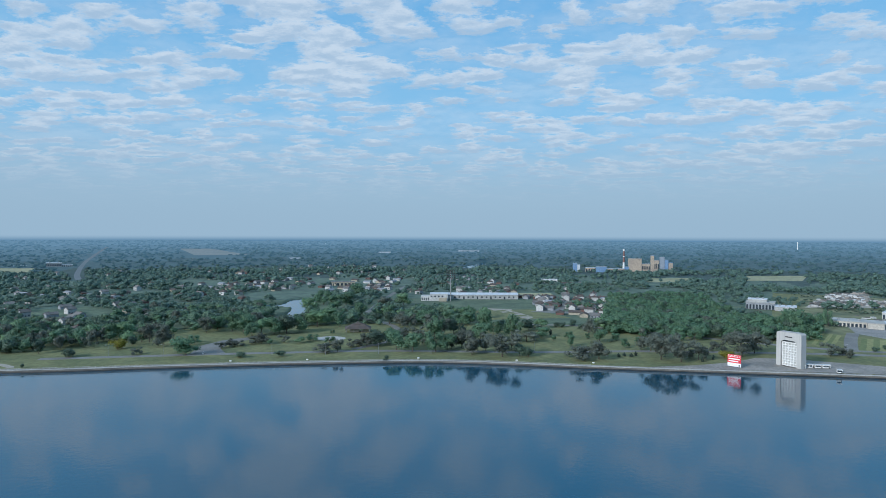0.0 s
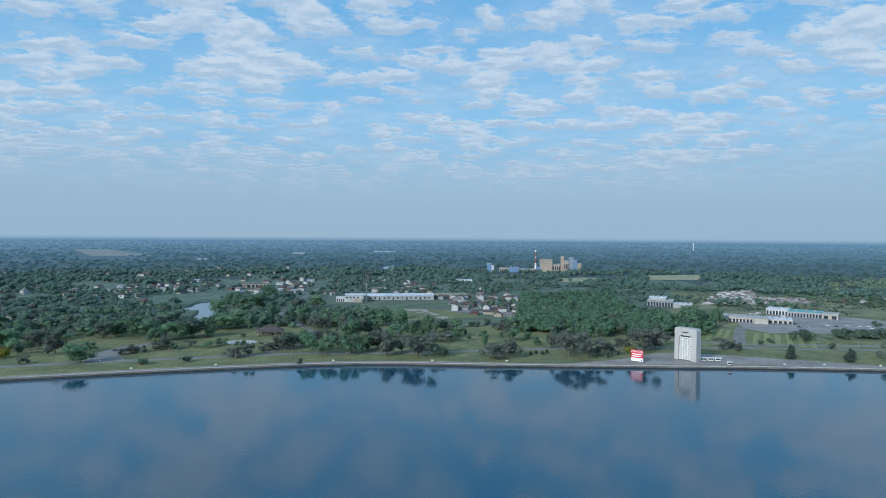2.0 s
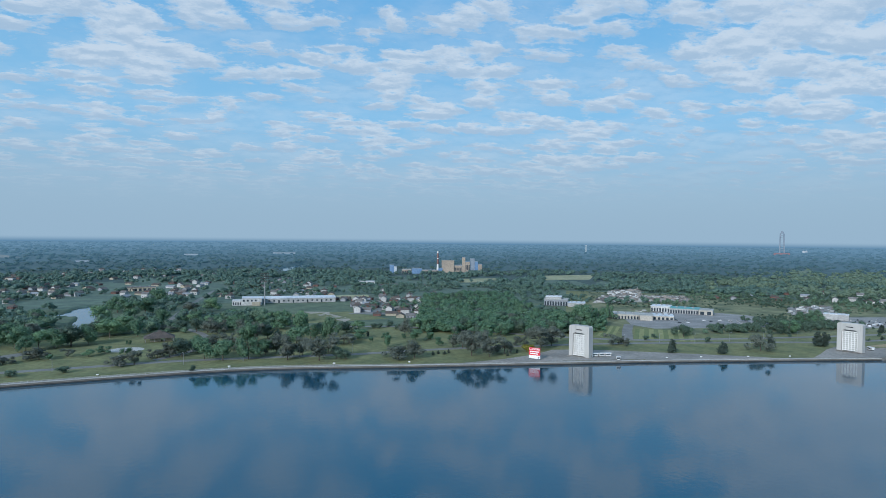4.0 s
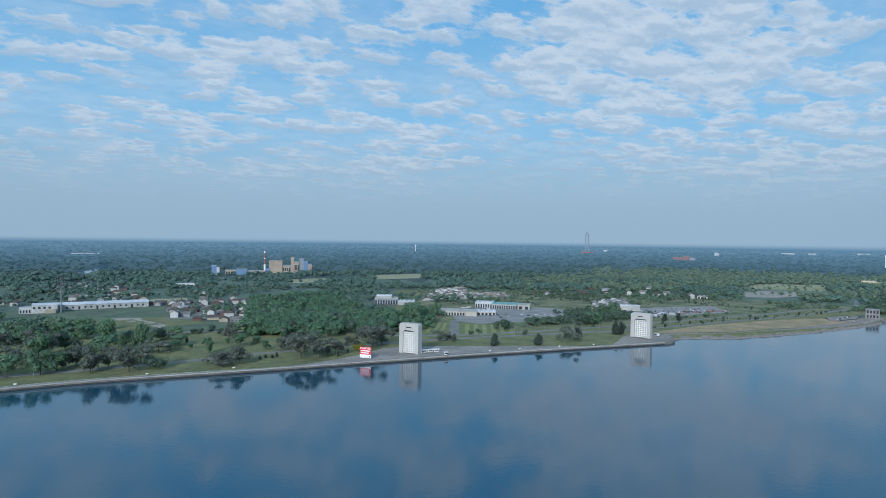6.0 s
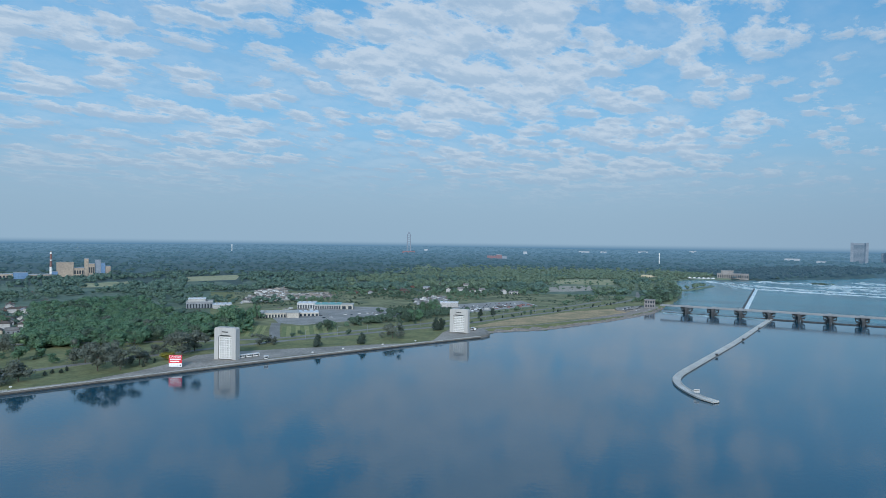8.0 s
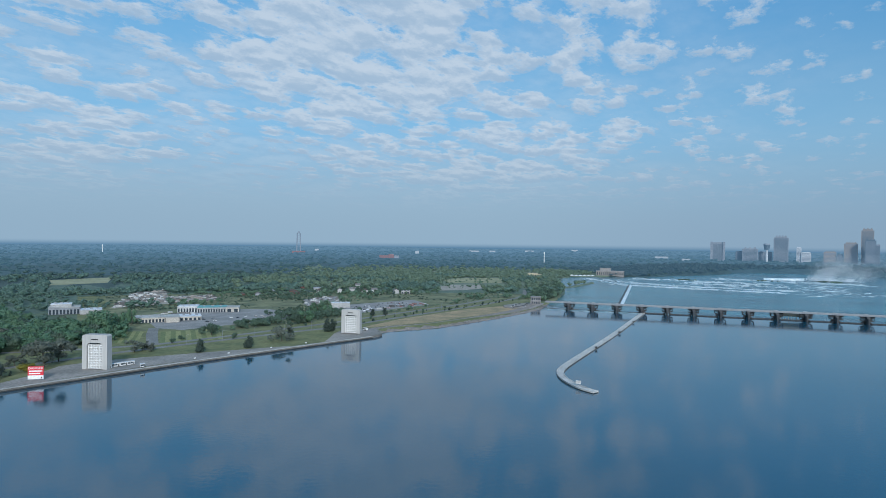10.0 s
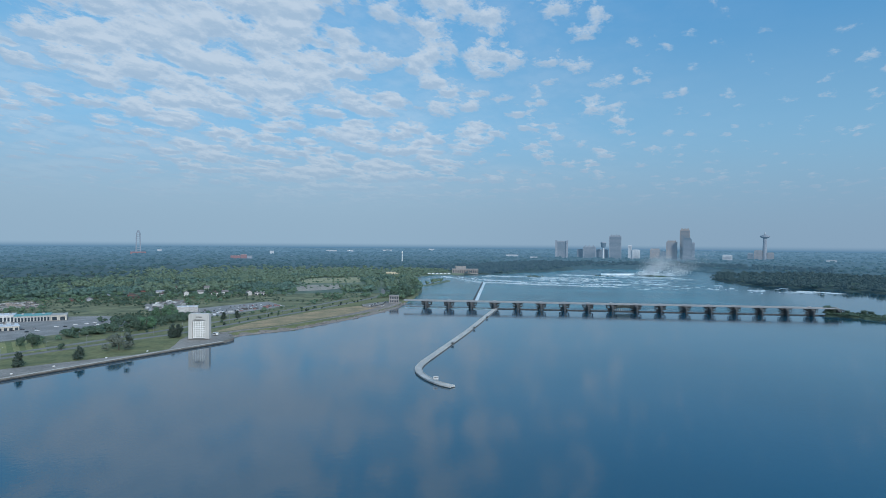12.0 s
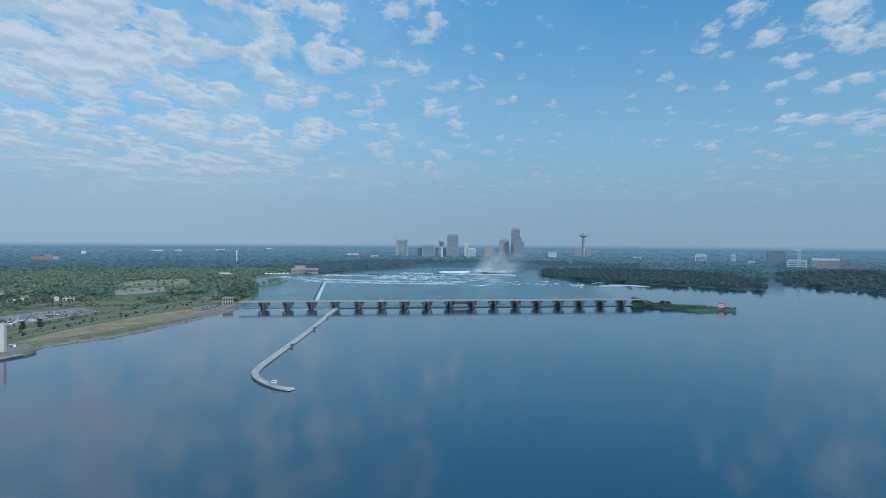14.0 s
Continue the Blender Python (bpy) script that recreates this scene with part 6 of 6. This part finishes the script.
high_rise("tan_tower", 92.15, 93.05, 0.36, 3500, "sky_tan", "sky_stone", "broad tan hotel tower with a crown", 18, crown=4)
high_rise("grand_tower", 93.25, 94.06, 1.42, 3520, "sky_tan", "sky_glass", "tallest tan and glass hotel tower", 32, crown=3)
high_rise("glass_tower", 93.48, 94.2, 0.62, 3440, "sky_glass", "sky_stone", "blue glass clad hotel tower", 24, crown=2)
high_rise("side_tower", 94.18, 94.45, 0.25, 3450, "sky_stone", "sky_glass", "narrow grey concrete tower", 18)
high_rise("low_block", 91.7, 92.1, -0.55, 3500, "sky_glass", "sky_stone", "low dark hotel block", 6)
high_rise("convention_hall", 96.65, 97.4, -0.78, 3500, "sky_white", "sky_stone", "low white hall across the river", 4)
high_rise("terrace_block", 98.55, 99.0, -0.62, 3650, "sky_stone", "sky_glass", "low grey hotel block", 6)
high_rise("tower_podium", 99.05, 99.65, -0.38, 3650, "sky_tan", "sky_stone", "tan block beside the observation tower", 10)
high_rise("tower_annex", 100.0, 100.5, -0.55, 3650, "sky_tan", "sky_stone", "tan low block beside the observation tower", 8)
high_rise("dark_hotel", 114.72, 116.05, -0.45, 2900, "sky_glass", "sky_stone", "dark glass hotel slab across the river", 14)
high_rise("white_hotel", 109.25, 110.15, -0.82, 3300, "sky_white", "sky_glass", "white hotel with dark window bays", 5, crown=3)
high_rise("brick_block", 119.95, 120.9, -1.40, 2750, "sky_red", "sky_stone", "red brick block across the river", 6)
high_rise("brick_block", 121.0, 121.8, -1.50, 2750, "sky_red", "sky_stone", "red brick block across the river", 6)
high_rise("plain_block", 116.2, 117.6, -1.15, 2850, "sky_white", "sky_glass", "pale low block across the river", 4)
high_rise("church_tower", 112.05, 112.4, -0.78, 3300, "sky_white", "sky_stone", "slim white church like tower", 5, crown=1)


def observation_tower(az, r, el, name, label, shaft, pod, wide):
    x, y, z = far_spot(az, r)
    h = EYE + r * math.tan(radians(el)) - z
    t = thing(name, at(x, y, z - 1, az), label, "tower")
    part("shaft", tube(bmesh.new(), 0, 0, 0, h * 0.86, wide * 0.26, wide * 0.17, 14), M[shaft], t)
    part("pod_underside", tube(bmesh.new(), 0, 0, h * 0.80, h * 0.86, wide * 0.22, wide * 0.5, 20), M[pod], t)
    part("pod", tube(bmesh.new(), 0, 0, h * 0.86, h * 0.905, wide * 0.5, wide * 0.46, 20), M[pod], t)
    part("pod_roof", tube(bmesh.new(), 0, 0, h * 0.905, h * 0.945, wide * 0.36, wide * 0.16, 20), M[pod], t)
    part("antenna", tube(bmesh.new(), 0, 0, h * 0.945, h * 1.03, wide * 0.05, wide * 0.03, 8), M["steel"], t)


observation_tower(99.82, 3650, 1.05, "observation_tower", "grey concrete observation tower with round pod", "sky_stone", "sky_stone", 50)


def drum_tower():
    x, y, z = far_spot(86.8, 3480)
    t = thing("drum_tower", at(x, y, z - 1, 86.8), "white shaft tower with dark drum top", "tower")
    h = EYE + 3480 * math.tan(radians(0.24)) - z
    part("shaft", tube(bmesh.new(), 0, 0, 0, h * 0.7, 5.5, 5.0, 12), M["sky_white"], t)
    part("drum", tube(bmesh.new(), 0, 0, h * 0.66, h * 0.93, 11, 15.5, 16), M["sky_glass"], t)
    part("cap", tube(bmesh.new(), 0, 0, h * 0.93, h, 15.5, 13, 16), M["sky_stone"], t)


drum_tower()


def slim_tower():
    """The drop-ride mast far inland."""
    x, y, z = far_spot(45.78, 3700)
    h = EYE + 3700 * math.tan(radians(0.88)) - z
    t = thing("ride_tower", at(x, y, z - 1, 45.8), "tall grey lattice ride tower on a red base", "tower")
    for sx in (-1, 1):
        for sy in (-1, 1):
            bm = bmesh.new()
            rod(bm, (sx * 11, sy * 11, 0), (sx * 8, sy * 8, h * 0.9), 3.2, 6)
            part("leg", bm, M["sky_stone"], t)
    for i in range(9):
        zz = h * 0.09 * (i + 1)
        k = 11 - 3 * (i + 1) / 10
        part("ring_beam", boxes((-k, k, -k, k, zz, zz + 2.0)), M["sky_stone"], t)
    part("top_house", tube(bmesh.new(), 0, 0, h * 0.9, h, 9, 4, 10), M["sky_stone"], t)
    part("base_building", boxes((-38, 38, -20, 20, 0, 12), bevel=0.5), M["sky_red"], t, "red base building")


slim_tower()
x_, y_, z_ = far_spot(54.1, 3150)
shed(at(x_, y_, z_ - 1, 54), "ride_park", "red and white park buildings far inland",
     [(-55, -10, -10, 10, 14, "sky_red", "sky_red", 0), (-9, 20, -10, 10, 20, "sky_red", "sky_pale", 0), (21, 45, -8, 10, 12, "sky_stone", "sky_stone", 0)])
for az_, el0, wd_, r_ in ((68.37, -0.74, 3.4, 2900), (30.0, -0.45, 3.5, 3700)):
    x_, y_, z_ = far_spot(az_, r_)
    h_ = EYE + r_ * math.tan(radians(el0)) - z_
    t_ = thing("water_tank_tower", at(x_, y_, z_ - 1, az_), "slim white water tower over the woods", "tower")
    part("shaft", tube(bmesh.new(), 0, 0, 0, h_ * 0.8, wd_ * 0.6, wd_ * 0.5, 12), M["white_paint"], t_)
    part("tank", tube(bmesh.new(), 0, 0, h_ * 0.8, h_, wd_ * 0.8, wd_ * 0.7, 14), M["white_paint"], t_)
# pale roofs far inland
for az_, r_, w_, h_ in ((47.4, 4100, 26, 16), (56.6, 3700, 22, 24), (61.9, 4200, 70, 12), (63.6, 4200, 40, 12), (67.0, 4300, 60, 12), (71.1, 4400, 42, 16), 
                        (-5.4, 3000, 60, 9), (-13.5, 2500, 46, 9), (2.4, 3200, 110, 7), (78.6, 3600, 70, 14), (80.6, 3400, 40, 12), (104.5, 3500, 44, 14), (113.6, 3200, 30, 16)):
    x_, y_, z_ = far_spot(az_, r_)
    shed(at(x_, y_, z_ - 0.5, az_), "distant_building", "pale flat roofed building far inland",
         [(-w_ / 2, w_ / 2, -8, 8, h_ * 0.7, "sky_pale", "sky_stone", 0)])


def power_house():
    az, r = 74.25, 2060
    x, y, z = far_spot(az, r)
    t = thing("power_house", at(x, y, 1.5, az), "long tan stone power house at the water's edge", "building")
    part("base", boxes((-43, 43, -9, 12, 0, 16), bevel=0.3), M["pink_stone"], t)
    part("cornice", boxes((-44, 44, -10, 13, 16, 18), bevel=0.3), M["pink_stone"], t)
    part("centre_block", boxes((-32, 2, -8, 12.5, 18, 25), bevel=0.3), M["pink_stone"], t)
    part("roof", boxes((-33, 3, -9, 13, 25, 26.5), bevel=0.3), M["pink_stone"], t)
    for i in range(14):
        xx = -39.5 + i * 6.1
        part("window", boxes((xx - 1.3, xx + 1.3, -9.15, -9.02, 5, 13.5)), M["glass"], t)
        part("column", tube(bmesh.new(), xx + 3.05, -9.4, 0, 16, 0.7, 0.6, 8), M["tower_tan"], t)


power_house()
for i in range(6):
    x_, y_, z_ = far_spot(70.9 + i * 0.37, 1960)
    t_ = thing("tent", at(x_, y_, z_, 70), "white peaked marquee tent by the water", "tent", "marquees")
    part("canopy", hip(10, 10, 3.5, 3.6, 0.4, 0.05), M["white_paint"], t_)
    for sx in (-4.6, 4.6):
        for sy in (-4.6, 4.6):
            part("pole", tube(bmesh.new(), sx, sy, 0, 3.5, 0.12, n=6), M["steel"], t_)


def stadium():
    az, r = 118.85, 2850
    x, y, z = far_spot(az, r)
    t = thing("arena", at(x, y, z - 1, az), "wide arena with a white ribbed roof", "arena")
    part("wall", boxes((-46, 46, -25, 25, 0, 30)), M["sky_tan"], t)
    for i in range(13):
        xx = -44 + i * 7.3
        bm = bmesh.new()
        for k in range(7):
            a0, a1 = math.pi * k / 7, math.pi * (k + 1) / 7
            rod(bm, (xx, -24 * math.cos(a0), 30 + 12 * math.sin(a0)), (xx, -24 * math.cos(a1), 30 + 12 * math.sin(a1)), 1.6, 5)
        part("roof_rib", bm, M["sky_white"], t)
    part("roof", boxes((-45, 45, -20, 20, 30, 38), bevel=2.0), M["sky_white"], t)


stadium()


def lookout():
    az, r = 117.02, 2800
    x, y, z = far_spot(az, r)
    h = EYE + r * math.tan(radians(-0.16)) - z
    t = thing("lookout_tower", at(x, y, z - 1, az), "slim lookout tower with a wide top deck", "tower")
    part("shaft", boxes((-6, 6, -5, 5, 0, h * 0.9)), M["sky_pale"], t)
    part("deck", boxes((-20, 9, -5.5, 5.5, h * 0.86, h * 0.95), bevel=0.5), M["sky_white"], t)
    part("roof_house", boxes((-5, 5, -4, 4, h * 0.95, h)), M["sky_pale"], t)


lookout()

# ---- the falls ----
bm = bmesh.new()
for i in range(60):
    a = radians(86.6 + 2.9 * i / 59)
    r_ = 2140 + 50 * (i / 59) ** 2
    bm.verts.new((r_ * math.sin(a), r_ * math.cos(a), 0.2))
    bm.verts.new(((r_ + 6) * math.sin(a), (r_ + 6) * math.cos(a), 5.5 + 0.8 * math.sin(i * 1.7)))
    bm.verts.new(((r_ + 30) * math.sin(a), (r_ + 30) * math.cos(a), 6.0))
bm.verts.ensure_lookup_table()
for i in range(59):
    for k in (0, 1):
        bm.faces.new((bm.verts[3 * i + k], bm.verts[3 * i + 3 + k], bm.verts[3 * i + 4 + k], bm.verts[3 * i + 1 + k]))
bmesh.ops.recalc_face_normals(bm, faces=bm.faces)
solid("falls_crest", bm, M["foam"], "white falling water at the brink of the falls", "waterfall", "stuff")


def spray_cloud():
    """Spray over the falls: drifting drops, thick at the brink and thinning upwards and downwind."""
    puffs = 130
    ph = 62 * RNG.random(puffs) ** 1.7
    ps = RNG.normal(0, 1, puffs) * (6 + 0.25 * ph) + 1.3 * ph + 130 * RNG.random(puffs) ** 2.2 + 14
    n = 120000
    k = RNG.integers(0, puffs, n)
    wide = 6 + 0.22 * ph[k]
    hgt = np.abs(ph[k] + RNG.normal(0, 1, n) * wide * 0.8)
    side = ps[k] + RNG.normal(0, 1, n) * wide * 1.3
    depth = RNG.normal(0, 16, n)
    a = radians(89.7)
    fx, fy = math.sin(a), math.cos(a)
    c = np.stack([2190 * fx + depth * fx + side * fy, 2190 * fy + depth * fy - side * fx, 1.5 + hgt], 1)
    V = c[:, None, :] + RNG.normal(0, 1, (n, 3, 3)) * RNG.uniform(0.13, 0.3, (n, 1, 1))
    ob = new("spray_cloud", fast_mesh("spray_cloud", V.reshape(-1, 3), np.arange(3 * n).reshape(-1, 3)))
    ob.data.materials.append(M["spray"])
    tagged(ob, "pale drifting spray over the falls", "spray", "", "stuff")


spray_cloud()


def white_caps():
    """Breaking crests in the rapids."""
    V, T = [], []
    n = 0
    ledges = (([(1560, 60), (1567, 216), (1585, 338), (1612, 421), (1764, 532), (1812, 583)], 330, 9), ([(1640, 40), (1650, 260), (1700, 420), (1800, 520)], 190, 18),
              ([(1890, 100), (1914, 300), (1920, 475)], 130, 28), ([(1780, -60), (1800, 300)], 150, 60), ([(2040, -120), (2060, 60), (2090, 260)], 150, 30), ([(1560, -420), (1600, -100), (1560, 60)], 80, 40))
    spots = []
    for line, count, spread in ledges:
        run_ = smooth_line(line, 10.0)
        for q in range(count):
            f = RNG.integers(0, len(run_) - 1)
            p0, p1 = run_[f], run_[f + 1]
            dl = math.hypot(p1[0] - p0[0], p1[1] - p0[1]) + 1e-6
            spots.append((p0[0] + RNG.normal(0, spread), p0[1] + RNG.normal(0, 8), (p1[0] - p0[0]) / dl, (p1[1] - p0[1]) / dl))
    for x, y, ax, ay in spots:
        if not is_water(np.array([x]), np.array([y]))[0]:
            continue
        ln, wd, ht = 2 + 22 * RNG.random() ** 2.5, RNG.uniform(0.4, 2.4), RNG.uniform(0.2, 1.3)
        k = 7
        pts = []
        for j in range(k):
            u = j / (k - 1) * 2 - 1
            wob = RNG.normal(0, 1.8)
            px, py = x + ax * ln * u + wob, y + ay * ln * u
            q = (1 - u * u) ** 0.5 * RNG.uniform(0.35, 1.1) if abs(u) < 1 else 0.02
            pts += [(px - wd * q, py, 0.87), (px, py, 0.9 + ht * q), (px + wd * q * 0.8, py, 0.87)]
        V += pts
        for j in range(k - 1):
            for e in (0, 1):
                a = n + 3 * j + e
                T += [(a, a + 1, a + 4), (a, a + 4, a + 3)]
        n += 3 * k
    ob = new("white_caps", fast_mesh("white_caps", np.array(V), np.array(T)))
    ob.data.materials.append(M["foam"])
    tagged(ob, "white breaking crests in the rapids", "rapids", "", "stuff")


white_caps()
for cx, cy, n_ in ((2137, -40, 14), (2120, -70, 12), (1950, 327, 10), (1960, 310, 8), (2060, 120, 8)):
    qx, qy = cx + RNG.normal(0, 5, n_), cy + RNG.normal(0, 14, n_)
    V_, T_ = [], []
    for i in range(n_):
        s_ = RNG.uniform(3, 7)
        V_.append(ICO_V * s_ * RNG.uniform(0.7, 1.1, (len(ICO_V), 1)) * (1, 1, 0.7) + (qx[i], qy[i], 1.0))
        T_.append(ICO_F + i * len(ICO_V))
    ob = new("river_rock", fast_mesh("river_rock", np.concatenate(V_), np.concatenate(T_)))
    ob.data.materials.append(M["bush"])
    tagged(ob, "small rocky shrub covered islet in the rapids", "rock", "", "stuff")

# ---- lamps, posts and small things along the river ----


def street_lamp(m):
    t = thing("street_lamp", m, "tall slim grey street lamp beside the road", "lamp post", "street lamps")
    part("pole", tube(bmesh.new(), 0, 0, 0, 9.5, 0.16, 0.1, 8), M["steel"], t)
    bm = bmesh.new()
    rod(bm, (0, 0, 9.4), (0, -2.2, 9.9), 0.08)
    part("arm", bm, M["steel"], t)
    part("head", boxes((-0.25, 0.25, -3.0, -2.1, 9.8, 10.0), bevel=0.04), M["pale_wall"], t)
    return t


LAMP = street_lamp(at(300, 528, 3.05, 20))
for k in range(17):
    lx = 345 + 38 * k
    ly = 524 - 0.13 * (lx - 345) if lx < 640 else 489 - 0.04 * (lx - 640)
    copy_thing(LAMP, at(lx, ly, 3.0, 10))
for k in range(9):
    copy_thing(LAMP, at(-280 + 45 * k, 512 + 2.5 * k, 3.0, 10))


def life_ring_post(m):
    t = thing("marker_post", m, "small white marker post on the river edge", "post", "marker posts")
    part("post", tube(bmesh.new(), 0, 0, 0, 1.4, 0.12, n=6), M["white_paint"], t)
    part("box", boxes((-0.9, 0.9, -0.35, 0.35, 0.5, 1.3), bevel=0.05), M["white_paint"], t)
    return t


MARK = life_ring_post(at(340, 450, 3.0, 10))
for lx, ly in ((372, 446), (414, 437), (452, 429), (300, 460), (120, 487), (60, 496), (-20, 504), (-110, 497), (-170, 490)):
    copy_thing(MARK, at(lx, ly, 3.0, 10))
POST_ME = mesh_of("railing_post", boxes((-0.12, 0.12, -0.12, 0.12, 0, 1.1)))
POST_ME.materials.append(M["concrete"])
CAP = bpy.data.objects["seawall_cap"]
run = smooth_line(WALL_LINE[2:7], 4.0)
for p in run:
    ob = new("railing_post", POST_ME)
    ob.parent = CAP
    ob.location = (p[0], p[1], 3.05)
ribbon("railing", run, (-0.06, -0.06, 0.06, 0.06), (3.95, 4.1, 4.1, 3.95), M["concrete"], "low rail along the seawall", "railing")

# ---- the rocky bank and the yard by the dam ----


def boulders():
    V, T, n = [], [], 0
    line = smooth_line(BANK_LINE[2:], 1.0)
    for i in range(380):
        p = line[RNG.integers(0, len(line))]
        s_ = RNG.uniform(0.3, 1.1)
        V.append(ICO_V * s_ * RNG.uniform(0.6, 1.1, (len(ICO_V), 1)) * (1.2, 1.2, 0.7) + (p[0] + RNG.normal(0, 1.5), p[1] + RNG.uniform(-1.5, 12), RNG.uniform(1.5, 3.0)))
        T.append(ICO_F + n)
        n += len(ICO_V)
    ob = new("bank_boulders", fast_mesh("bank_boulders", np.concatenate(V), np.concatenate(T)))
    ob.data.materials.append(M["rock"])
    tagged(ob, "grey broken boulders along the river bank", "boulders", "", "stuff")


boulders()
solid("dam_terrace", prism([(878, 398), (915, 395), (950, 405), (940, 424), (905, 428), (884, 416)], 2.0, 4.6), M["apron"], "raised paved terrace beside the dam", "terrace")
ribbon("yard_wall", [(879, 399), (915, 396), (949, 405.5)], (-0.4, -0.4, 0.4, 0.4), (2.5, 5.6, 5.6, 2.5), M["dam_dark"], "dark low wall round the dam terrace", "wall")
ribbon("yard_wall_2", [(895, 378), (930, 383), (958, 386)], (-0.4, -0.4, 0.4, 0.4), (2.5, 4.4, 4.4, 2.5), M["pink_stone"], "low stone wall at the river edge", "wall")
shed(at(985, 404, 3.0, 68), "gate_office", "low grey office beside the dam", [(-5, 5, -4, 4, 6, "pink_stone", "dam_grey", 3)])
for i in range(9):
    cx, cy = 888 + 6.2 * i, 406 + 0.9 * i
    copy_thing(CARS[(0, 1, 3)[i % 3]], at(cx, cy, 4.62, 165))
road("river_walk", [(-420, 500), (-345, 478), (-330, 466)], 5, M["path"], "pale paved path down to the river", "path")
